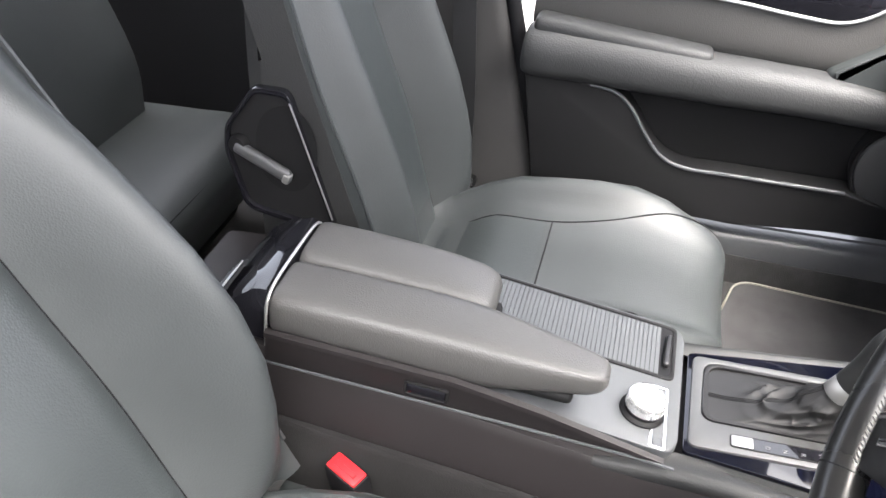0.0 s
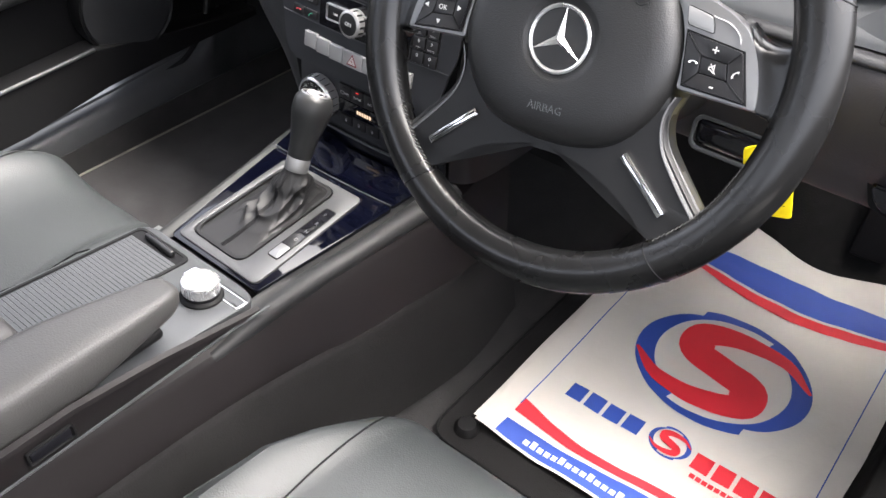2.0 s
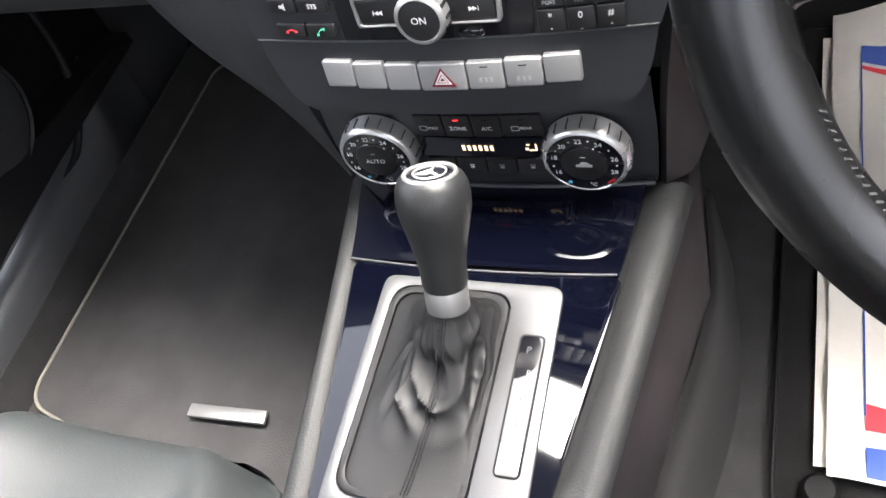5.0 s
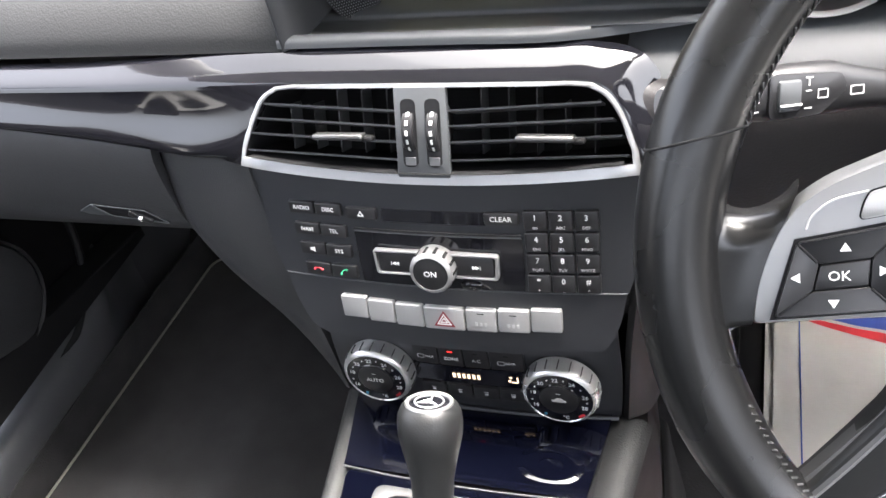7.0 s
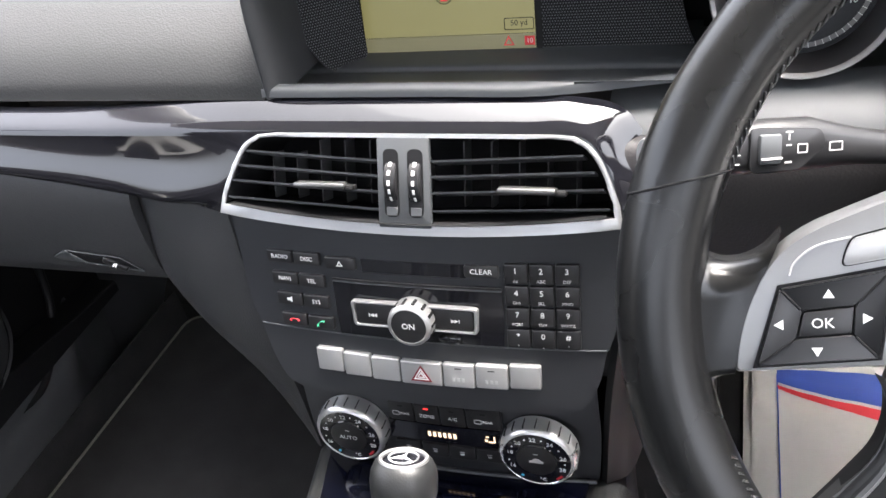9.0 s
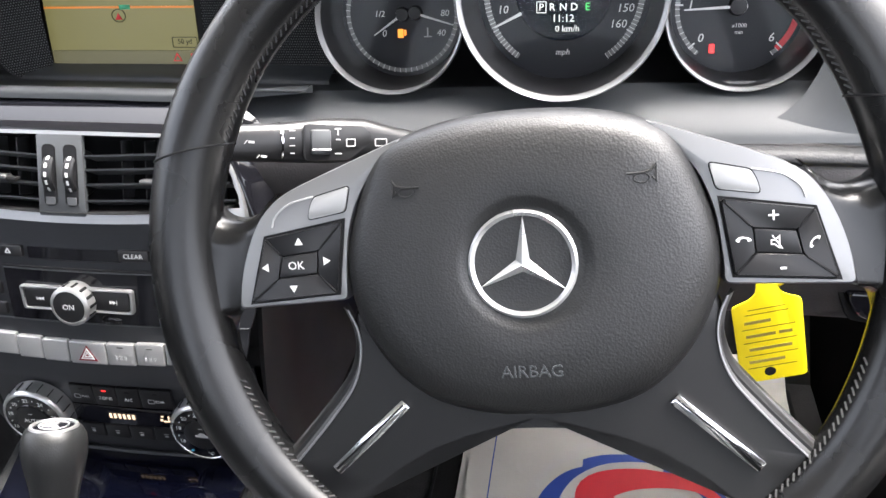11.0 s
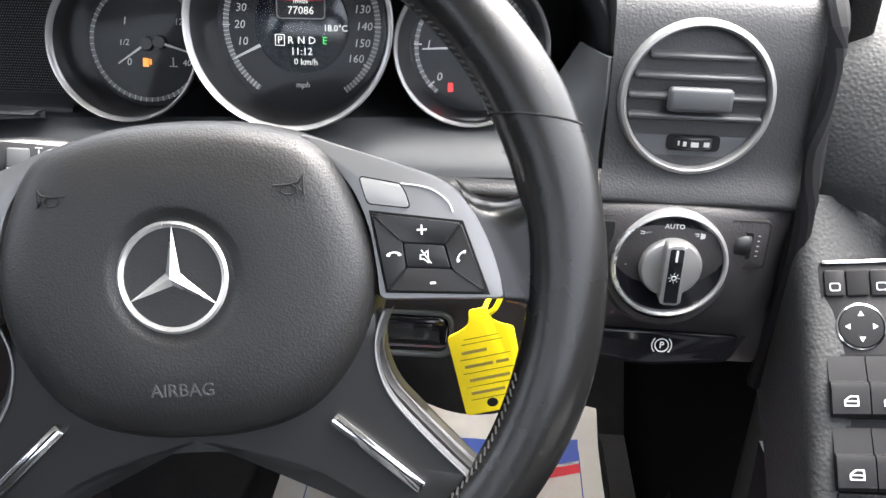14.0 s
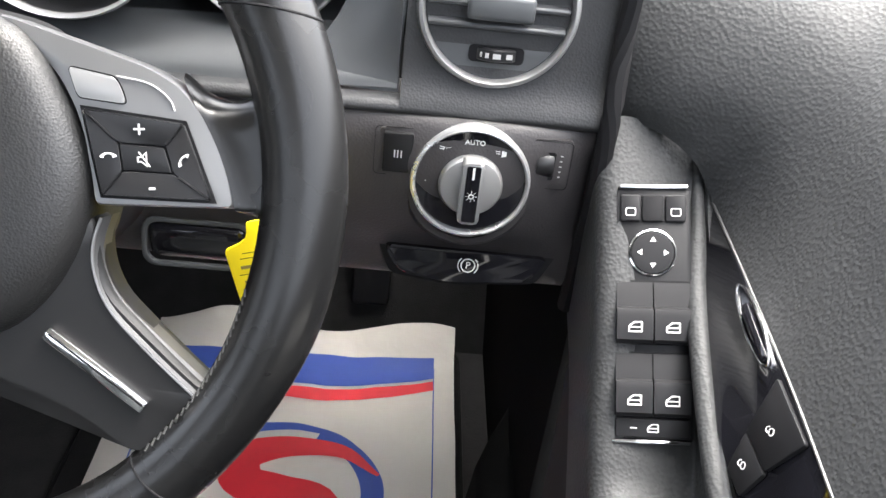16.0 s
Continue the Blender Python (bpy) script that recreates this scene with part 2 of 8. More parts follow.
CARPET = material("charcoal_carpet", (0.026, 0.0255, 0.026), 0.95, spec=0.1, grain=1.0, grain_size=0.0022, vary=0.45, vary_size=0.035, sheen=0.08)
MAT_PILE = material("charcoal_mat_pile", (0.038, 0.037, 0.038), 0.95, spec=0.1, grain=1.0, grain_size=0.0018, vary=0.5, vary_size=0.05, sheen=0.08)
# darker copy of the charcoal pile, with the driver's side shade in its colour
SHADED_PILE = material("shaded_mat_pile", (0.010, 0.0096, 0.0098), 0.95, spec=0.1, grain=1.0, grain_size=0.0018, vary=0.5, vary_size=0.05, sheen=0.05)
PIPING = material("beige_mat_piping", (0.19, 0.178, 0.15), 0.8, grain=0.6, grain_size=0.001)
PAPER = material("off_white_paper", (0.56, 0.53, 0.485), 0.7, grain=0.12, grain_size=0.012, vary=0.06, vary_size=0.05)
INK_BLUE = material("blue_print", (0.025, 0.065, 0.32), 0.6, vary=0.1)
INK_RED = material("red_print", (0.62, 0.02, 0.035), 0.6, vary=0.1)
WHITE = material("white_print", (0.58, 0.58, 0.57), 0.5, vary=0.04)
GREY_MARK = material("grey_print", (0.35, 0.35, 0.35), 0.5, vary=0.04)
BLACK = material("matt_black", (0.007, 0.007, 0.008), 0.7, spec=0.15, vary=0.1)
# near-black copy of the sill trim, shade of the driver's footwell in its colour
SHADED_TRIM = material("shaded_trim_black", (0.006, 0.006, 0.006), 0.95, spec=0.02, grain=0.6, grain_size=0.0015, vary=0.3)
DARK = material("dark_trim", (0.007, 0.007, 0.0075), 0.6, spec=0.15, grain=0.2, grain_size=0.001, vary=0.15)
RED_KEY = material("red_buckle_plastic", (0.60, 0.015, 0.02), 0.35, vary=0.08)
YELLOW = material("yellow_tag_plastic", (0.85, 0.66, 0.01), 0.38, vary=0.05)
CLOTH = material("headliner_cloth", (0.55, 0.55, 0.53), 0.9, grain=0.4, grain_size=0.002)
BELT = material("seat_belt_webbing", (0.02, 0.02, 0.021), 0.6, grain=0.6, grain_size=0.0012)
ASPHALT = material("worn_concrete", (0.16, 0.157, 0.15), 0.9, grain=0.8, grain_size=0.01, vary=0.3, vary_size=0.4)
BRUSH = material("brushed_silver", (0.66, 0.66, 0.66), 0.28, metal=0.8, vary=0.05, rough_vary=0.05)
VINYL = material("matt_seat_side_vinyl", (0.015, 0.0152, 0.0155), 0.6, spec=0.3, grain=0.3, grain_size=0.002, kind="leather", vary=0.12)
SILL = material("ribbed_sill_plastic", (0.060, 0.062, 0.066), 0.36, spec=0.5, grain=0.1, grain_size=0.001, vary=0.12)
THREAD = material("grey_thread", (0.03, 0.03, 0.031), 0.7)

# ---- the car's shell ----
def shell():
    ground = solo("ground", rbox(400, 400, 0.02, 0, at=(0, 0, -0.36)), ASPHALT, "worn grey concrete under the parked car", "ground", "structure")
    solo("floor", rbox(1.50, 2.60, 0.02, 0.004, at=(0, -0.42, -0.024)), CARPET, "charcoal carpet covering the car's floor", "floor", "structure")
    toe = skin([[(x, 0.66, -0.02), (x, 0.80, 0.12), (x, 0.92, 0.34), (x, 0.94, 0.70)] for x in (-0.74, -0.3, 0.3, 0.74)])
    bmesh.ops.solidify(toe, geom=toe.faces[:], thickness=0.02)
    solo("wall_front", toe, CARPET, "carpeted sloping bulkhead under the dashboard", "wall", "structure")
    arch = ((-0.615, 1.105), (-0.600, 1.130), (-0.55, 1.148), (-0.40, 1.165), (-0.20, 1.175), (0.0, 1.178), (0.20, 1.175), (0.40, 1.165), (0.55, 1.148), (0.600, 1.130), (0.615, 1.105))
    roof = patch([[(x * (1 - 0.10 * smooth(-0.2, 0.12, y) - 0.06 * smooth(-0.9, -1.4, y)), y, z - 0.05 * smooth(-0.25, 0.12, y) - 0.06 * smooth(-0.8, -1.45, y)) for x, z in arch] for y in (-1.45, -1.1, -0.7, -0.3, -0.05, 0.11)], 20, 30, 0.02)
    solo("ceiling", roof, CLOTH, "light grey cloth roof lining", "ceiling", "structure")
    solo("wall_rear", rbox(1.40, 0.03, 0.80, 0.01, at=(0, -1.66, 0.22)), DARK, "dark trimmed rear bulkhead", "wall", "structure")
    for s, x in ((-1, 0.735), (1, 0.712)):
        # left panel lighter, right one nearly black: the fall of light is in the colour
        solo("trim", rbox(0.02, 0.74, 0.76, 0.004, at=(s * x, 0.60 + 0.005 * s, 0.33)), SILL if s < 0 else SHADED_TRIM, "dark footwell side panel", "trim", "structure")
    solo("trim", rbox(0.07, 0.70, 0.06, 0.025, 4, at=(-0.70, -1.05, 0.40)), LEATHER, "padded black rear door armrest", "trim", "structure")
    for s, name in ((-1, "wall_left"), (1, "wall_right")):
        solo(name, rbox(0.05, 1.12, 0.84, 0.01, at=(s * 0.745, -1.10, 0.22)), DARK, "dark rear door trim panel", "wall", "structure")
        if s < 0:
            edge = [(0.742, 0.066), (0.712, 0.066), (0.709, 0.063), (0.706, 0.063), (0.703, 0.066), (0.690, 0.066), (0.687, 0.0625), (0.683, 0.0625), (0.680, 0.066), (0.668, 0.064), (0.660, 0.060), (0.654, 0.053), (0.651, 0.043), (0.650, 0.026), (0.653, 0.010), (0.655, -0.02), (0.742, -0.02)]
        else:
            edge = rounded([(0.742, 0.128), (0.702, 0.130), (0.698, 0.116), (0.664, 0.110), (0.656, 0.030), (0.650, -0.02), (0.742, -0.02)], 0.006, 4)
        lift = (lambda y: float(np.interp(y, (-0.46, 0.0, 0.20, 0.336), (0.010, 0.018, 0.032, 0.044)))) if s < 0 else (lambda y: 0.0)  # noqa: E731
        sill = skin([[(s * (x + 0.05 * smooth(0.36, 0.52, y) * (s < 0) + 0.10 * smooth(0.32, 0.52, y) * (s > 0)), y, z + (lift(y) + 0.20 * smooth(0.34, 0.54, y) ** 1.4) * (z > 0.005)) for x, z in edge] for y in (-0.46, -0.2, 0.0, 0.1, 0.2, 0.28, 0.34, 0.37, 0.40, 0.43, 0.46, 0.49, 0.52)], closed=True, caps=True)
        # the driver's sill carries its shade in the colour
        solo("trim", sill, SILL if s < 0 else SHADED_TRIM, "black ribbed plastic door sill cover" if s < 0 else "black plastic door sill cover, darkened for shade", "trim", "structure")
        if s < 0:
            slope = [[(-0.652, y, 0.030 + 0.5 * lift(y)), (-0.650, y, 0.022 + 0.5 * lift(y)), (-0.649, y, 0.004), (-0.647, y, -0.009), (-0.646, y, -0.0136)] for y in (-0.30, -0.1, 0.1, 0.3, 0.5, 0.62)]
            solo("trim", tube(spline([(-0.680, 0.12, 0.080), (-0.674, 0.22, 0.093), (-0.667, 0.33, 0.104), (-0.667, 0.360, 0.120), (-0.667, 0.385, 0.144), (-0.667, 0.407, 0.180), (-0.668, 0.420, 0.22), (-0.672, 0.428, 0.30), (-0.68, 0.43, 0.45)], 40), 0.0055, 10), PLASTIC, "black rubber door frame seal", "trim", "structure")
            solo("trim", patch(slope, 16, 10, 0.003), CARPET, "charcoal carpet rising to the sill", "trim", "structure")
        post = tube(spline([(s * 0.66, 0.95, 0.62), (s * 0.62, 0.50, 0.92), (s * 0.58, 0.12, 1.14)], 10), 0.035, 10)
        solo("trim", post, CLOTH, "grey cloth-covered windscreen pillar", "trim", "structure")


shell()

# ---- seats ----
def cushion_top(x, y, far=0.0):
    """Height of the cushion's upper face, x from its middle; far is the outer bolster's extra height."""
    t = abs(x) / 0.25
    base = 0.222 + 0.014 * smooth(-0.50, -0.15, y)
    return base - 0.045 * smooth(-0.41, -0.51, y) + far * smooth(0.04, 0.20, -x) * smooth(-0.50, -0.26, y) + 0.026 * smooth(0.46, 0.74, t) - 0.020 * smooth(-0.22, -0.09, y) - (0.060 - math.sqrt(max(0.0, 0.060 ** 2 - max(0.0, min(0.060, y + 0.1221)) ** 2))) - 0.075 * smooth(0.60 - 0.22 * smooth(-0.22, -0.09, y), 1.0, t) ** 1.7


def reach(y, outer):
    """Half the cushion's width; its inner front corner is well rounded."""
    if outer:
        return 0.25 - 0.020 * smooth(-0.13, -0.062, y) - 0.02 * smooth(-0.48, -0.54, y)
    return float(np.interp(y, (-0.53, -0.50, -0.32, -0.22, -0.14, -0.10, -0.085, -0.07, -0.0632), (0.23, 0.25, 0.242, 0.218, 0.187, 0.162, 0.145, 0.118, 0.090)))


def cushion_at(x, y, far, side):
    """Height of the cushion at a place; side: where its inner flank lies."""
    return cushion_top(x * 0.25 / reach(y, x * side < 0), y, far)


def cushion_body(xc, far, side):
    rows = []
    n = 44
    ys = [-0.53, -0.52, -0.50, -0.45, -0.40, -0.34, -0.28, -0.22, -0.17, -0.14, -0.122, -0.108, -0.096, -0.086, -0.078, -0.072, -0.068, -0.0655, -0.0640, -0.0632]
    for k, y in enumerate(ys):
        row = []
        for i in range(n + 1):
            t = -1 + 2 * i / n
            wide = reach(y, t * side < 0)
            x = wide * math.sin(t * math.pi / 2)
            row.append((xc + x, y, cushion_top(x * 0.25 / wide, y, far)))
        low = 0.075 if k else 0.10
        r, l = reach(y, side < 0), reach(y, side > 0)
        row += [(xc + r + 0.004, y, 0.15), (xc + r - 0.01, y, low), (xc - l + 0.01, y, low), (xc - l - 0.004, y, 0.15)]
        rows.append(row)
    return skin(rows, closed=True, caps=True)


def back_front(x, h, half, form):
    """How far the backrest's front stands forward of its middle plane; form: middle, edge, and the bolsters' height over h."""
    t = min(1.0, abs(x) / half)
    u = max(0.0, (t - 0.45) / 0.55)
    peak = float(np.interp(h, form[2], form[3]))
    z = form[0] + 0.008 * math.exp(-((h - 0.14) / 0.10) ** 2) + (peak - form[0]) * smooth(0.0, 0.55, u) ** 0.8 - (peak - form[1]) * smooth(0.52, 1.0, u) ** 1.3
    return z - 0.006 * math.exp(-((t - 0.45) / 0.035) ** 2)


def half_width(h):
    return 0.250 - 0.028 * smooth(0.26, 0.60, h) - 0.065 * smooth(0.50, 0.65, h)


BACK_ROWS = (-0.07, -0.05, -0.03, 0.0, 0.05, 0.10, 0.16, 0.22, 0.28, 0.34, 0.40, 0.46, 0.52, 0.57, 0.61, 0.635, 0.65)


def backrest_cover(m, form):
    """The upholstered front, turned in at its edges."""
    rows, n = [], 80
    for h in BACK_ROWS:
        half = half_width(h)
        cap = 0.05 * smooth(0.58, 0.65, h)
        xs = [half * math.sin((-1 + 2 * i / n) * math.pi / 2) for i in range(n + 1)]
        row = [(x, h, back_front(x, h, half, form) - cap) for x in xs]
        row = [(-half, h, row[0][2] - 0.03), *row, (half, h, row[-1][2] - 0.03)]
        rows.append(row)
    return skin(rows, m=m)


def backrest_shell(m, form):
    """Sides and rear of the backrest."""
    rows = []
    for h in BACK_ROWS:
        half = half_width(h) + 0.001
        cap = 0.05 * smooth(0.58, 0.65, h)
        deep = max(0.080, 0.205 - 0.30 * max(0.0, h)) - cap
        z, mid = form[1] - 0.007 - cap, form[0] - 0.018 - cap
        side = [(0.3 * half, h, mid), (half - 0.004, h, z), (half, h, z - 0.003), (half + 0.004, h, z - 0.05), (half + 0.002, h, 0.020 - deep), (half - 0.012, h, -deep)]
        rows.append(side + [(-x, y, q) for x, y, q in side[::-1]])
    return skin(rows, closed=True, caps=True, m=m)


def seam(points, parent, r=0.0011, mat=None):
    return part("seam", tube(points, r, 6), mat or BLACK, parent)


def flare(y):
    """How far the cushion's long seams stand from its middle."""
    return 0.088 + 0.085 * smooth(-0.36, -0.06, y)


def front_seat(xc, lean, foot, label, place, slim, form, back_slim, back_x, side, straight=0.0, far=0.0):
    """place: where the seat is slid and how low it is set; slim: its width against the usual."""
    line = (lambda y: straight) if straight else flare  # noqa: E731
    seat = thing("front_seat", (xc, -0.35, 0.0), label, "car seat", "front seats")
    fit = Matrix.Translation((xc, place[0], place[1])) @ Matrix.Diagonal((slim, 1, 1, 1)) @ Matrix.Translation((-xc, 0, 0))
    cush = part("cushion", moved(cushion_body(xc, far, side), fit), LEATHER, seat, "black leather seat cushion")
    panel = [[(xc + x, y, cushion_at(x, y, far, side) + 0.0015) for x in np.linspace(-0.085, 0.085, 15)] for y in np.linspace(-0.50, -0.345, 9)]
    part("cushion_panel", skin(panel, m=fit), LEATHER_PERF, cush, "perforated leather centre panel")
    for s in (-1, 1):
        seam([fit @ Vector((xc + s * line(y), y, cushion_at(s * line(y), y, far, side) + 0.0004)) for y in np.linspace(-0.49, -0.09 if s == side else -0.07, 30)], cush)
    seam([fit @ Vector((xc + x, -0.335, cushion_at(x, -0.335, far, side) + 0.0004)) for x in np.linspace(-line(-0.335), line(-0.335), 14)], cush)
    c, s = math.cos(radians(lean)), math.sin(radians(lean))
    m = frame_at((back_x, foot, 0.235 + place[1]), (-1, 0, 0), (0, -s, c)) @ Matrix.Diagonal((back_slim, 1, 1, 1))
    part("back_shell", backrest_shell(m, form), VINYL, seat, "matt black vinyl sides and rear")
    back = part("backrest", backrest_cover(m, form), LEATHER, seat, "black leather backrest")
    rows = [[m @ Vector((x, h, back_front(x, h, half_width(h), form) + 0.002)) for x in np.linspace(-0.44, 0.44, 15) * half_width(h)] for h in np.linspace(0.0, 0.36, 16)]
    part("back_panel", skin(rows), LEATHER_PERF, back, "perforated leather centre panel")
    seam([m @ Vector((x, 0.362, back_front(x, 0.362, half_width(0.362), form) + 0.001)) for x in np.linspace(-0.45, 0.45, 15) * half_width(0.362)], back)
    for q in (-1, 1):
        seam([m @ Vector((q * 0.45 * half_width(h), h, back_front(0.45 * half_width(h), h, half_width(h), form) + 0.0006)) for h in np.linspace(-0.03, 0.50, 28)], back)
        seam([m @ Vector((q * half_width(h), h, back_front(half_width(h), h, half_width(h), form) + 0.001)) for h in np.linspace(-0.03, 0.58, 24)], back, 0.0030, LEATHER)
    part("seat_base", rbox(0.36, 0.40, 0.09, 0.02, at=(xc, -0.33, 0.04)), DARK, seat, "black plastic seat base")
    return seat


P_FORM = (-0.045, -0.020, (-0.08, -0.03, 0.03, 0.12, 0.26, 0.38, 0.5), (-0.035, 0.0, 0.018, 0.022, 0.022, 0.012, 0.0))
D_FORM = (0.0, 0.020, (-0.075, -0.036, 0.019, 0.10, 0.192, 0.326, 0.42, 0.55), (-0.018, 0.032, 0.074, 0.100, 0.110, 0.082, 0.045, 0.030))
pseat = front_seat(-0.338, 20.4, -0.4525, "black leather front passenger seat with a side lever", (0.043, -0.055), 0.90, P_FORM, 0.80, -0.366, 1, far=0.024)
front_seat(XD, 30, -0.528, "black leather driver's seat with stitched side bolsters", (0.0, -0.018), 0.84, D_FORM, 0.84, XD, -1, 0.107)


def rear_seat():
    seat = thing("rear_seat", (0, -1.2, 0), "black leather rear bench seat", "car seat")
    part("base", rbox(1.04, 0.40, 0.12, 0.02, 2, at=(0, -1.06, 0.045)), DARK, seat)
    cush = part("cushion", patch([[(x, -0.825, 0.06), (x, -0.812, 0.120), (x, -0.818, 0.152), (x, -0.85, 0.172 + 0.008 * (abs(x) > 0.4)), (x, -0.94, 0.176), (x, -1.06, 0.165)] for x in (-0.53, -0.45, -0.28, -0.05, 0.05, 0.28, 0.45, 0.53)], 40, 24, 0.02), LEATHER, seat, "black leather bench cushion")
    seam([(x, -0.825, 0.1585) for x in np.linspace(-0.52, 0.52, 20)], cush)
    back = part("backrest", patch([[(x, -1.025, 0.165), (x, -1.05 + 0.02 * (abs(x) > 0.4), 0.26), (x, -1.12 + 0.02 * (abs(x) > 0.4), 0.42), (x, -1.24, 0.66), (x, -1.30, 0.72), (x, -1.40, 0.72)] for x in (-0.50, -0.44, -0.33, -0.10, 0.10, 0.33, 0.44, 0.50)], 40, 24, 0.03), LEATHER, seat, "black leather bench backrest")
    for x in (-0.22, 0.22):
        seam([(x, y, z) for y, z in ((-1.026, 0.18), (-1.049, 0.265), (-1.119, 0.43), (-1.237, 0.66))], back)


rear_seat()


def side_lever(seat):
    """The recessed plate with its folding handle on the passenger backrest's inner side."""
    m = frame_at((-0.1640, 0, 0), (0, 1, 0), (0, 0, 1))
    big = rounded([(-0.545, 0.268), (-0.604, 0.436), (-0.612, 0.444), (-0.652, 0.442), (-0.690, 0.384), (-0.692, 0.350), (-0.668, 0.276), (-0.655, 0.268), (-0.560, 0.258)][::-1], 0.008, 4)
    big = big if sum(a[0] * b[1] - b[0] * a[1] for a, b in zip(big, big[1:] + big[:1])) > 0 else big[::-1]
    cx, cy = -0.622, 0.352
    shrink = lambda k: [(cx + (x - cx) * k, cy + (y - cy) * k) for x, y in big]  # noqa: E731
    plate = part("lever_plate", prism(shrink(0.93), 0.004, off(m, 0, 0, 0.0)), PLASTIC, seat, "satin black recessed lever plate")
    part("plate_rim", ring_plate(big, shrink(0.915), 0.0115, m, 0.0022), GLOSS, plate, "gloss black raised rim")
    part("grip_dish", prism([(cx + 0.010 + 0.040 * x, cy + 0.012 + 0.058 * y) for x, y in rrect(2, 2, 0.95, 8)], 0.0008, off(m, 0, 0, 0.0042)), DARK, plate)
    part("rim_light", tube([m @ Vector((x, y, 0.0118)) for x, y in ((-0.549, 0.282), (-0.575, 0.352), (-0.6045, 0.431))], 0.0012, 8), SATIN, plate, "thin bright edge")
    h = frame_at((-0.1500, -0.640, 0.3470), (0.10, 0.945, -0.31), (0.0, 0.31, 0.945))
    grip = part("handle", rbox(0.080, 0.017, 0.012, 0.0055, 3, h), SIDE_GREY, plate, "folding grey handle")
    part("handle_tip", rbox(0.010, 0.0135, 0.0125, 0.003, 2, off(h, 0.037, -0.002, 0.0008)), SATIN, grip, "bright handle end")
    part("pivot", lathe([(0.0, 0.006), (0.011, 0.006), (0.013, 0.0), (0.013, -0.012), (0, -0.012)], 24, off(h, -0.036, 0.002, -0.002)), DARK, plate)


SIDE_GREY = material("grey_lever_plastic", (0.045, 0.046, 0.048), 0.45, grain=0.1, grain_size=0.001, vary=0.1)
side_lever(pseat)
part("seat_rail", rbox(0.098, 0.016, 0.006, 0.002, 2, Matrix.Translation((-0.359, 0.058, 0.004)) @ Matrix.Rotation(radians(2), 4, "Z")), SATIN, pseat, "bright metal runner end")


def pillar_and_belt():
    lean = lambda z: -0.335 - 0.30 * z  # noqa: E731
    solo("pillar", patch([[(-0.70, lean(z) - 0.22, z), (-0.662, lean(z) - 0.17, z), (-0.655, lean(z) - 0.09, z), (-0.657, lean(z) - 0.02, z), (-0.662, lean(z), z), (-0.690, lean(z) + 0.004, z)] for z in (0.0, 0.15, 0.3, 0.6, 1.16)], 16, 20, 0.01), POSTCLOTH, "dark grey cloth-trimmed door pillar", "pillar", "structure")
    solo("trim", tube([(-0.6600, lean(z) + 0.003, z) for z in np.linspace(0.06, 0.9, 14)], 0.0030, 8), PLATE, "grey pillar edge trim", "trim", "structure")
    solo("trim", tube([(-0.672, lean(z) + 0.024, z) for z in np.linspace(0.03, 0.9, 14)], 0.013, 10), BLACK, "black rubber door seal", "trim", "structure")
    belt = thing("seat_belt", (-0.63, -0.48, 0.1), "black seat belt hanging beside the passenger seat", "seat belt")
    part("webbing", skin([[(x, y, z), (x + 0.012, y + 0.042, z), (x + 0.0105, y + 0.042, z), (x - 0.0015, y, z)] for x, y, z in ((-0.632, -0.50, 0.09), (-0.628, -0.515, 0.30), (-0.640, -0.56, 0.70), (-0.645, -0.60, 1.05))], closed=True, caps=True), BELT, belt)
    part("anchor", rbox(0.022, 0.040, 0.020, 0.006, 2, at=(-0.622, -0.470, 0.094)), DARK, belt, "black belt anchor")
    for k in range(3):
        part("anchor_rib", tube([(-0.610, -0.490 + 0.012 * q, 0.090 + 0.006 * k + 0.001 * q) for q in range(4)], 0.0018, 6), PLATE, belt)
    part("anchor_tongue", prism([(0, 0), (0.042, 0.004), (0.040, 0.022), (0.012, 0.020)], 0.003, Matrix.Translation((-0.612, -0.462, 0.082)) @ Matrix.Rotation(radians(-55), 4, "Z") @ Matrix.Rotation(radians(35), 4, "X")), SATIN, belt, "bright metal belt tongue")


POSTCLOTH = material("dark_pillar_cloth", (0.034, 0.033, 0.033), 0.85, spec=0.2, grain=0.5, grain_size=0.0018, vary=0.2)
pillar_and_belt()

# ---- centre console ----
def oval_rows(rows, n=28, power=3.2):
    """Rings across the car for a padded body: rows of (y, left, right, bottom, top)."""
    out = []
    for y, l, r, b, t in rows:
        ring = []
        for i in range(n):
            a = 2 * math.pi * i / n
            c, s = math.cos(a), math.sin(a)
            ring.append(((l + r) / 2 + (r - l) / 2 * math.copysign(abs(c) ** (2 / power), c), y, (b + t) / 2 + (t - b) / 2 * math.copysign(abs(s) ** (2 / power), s)))
        out.append(ring)
    return out


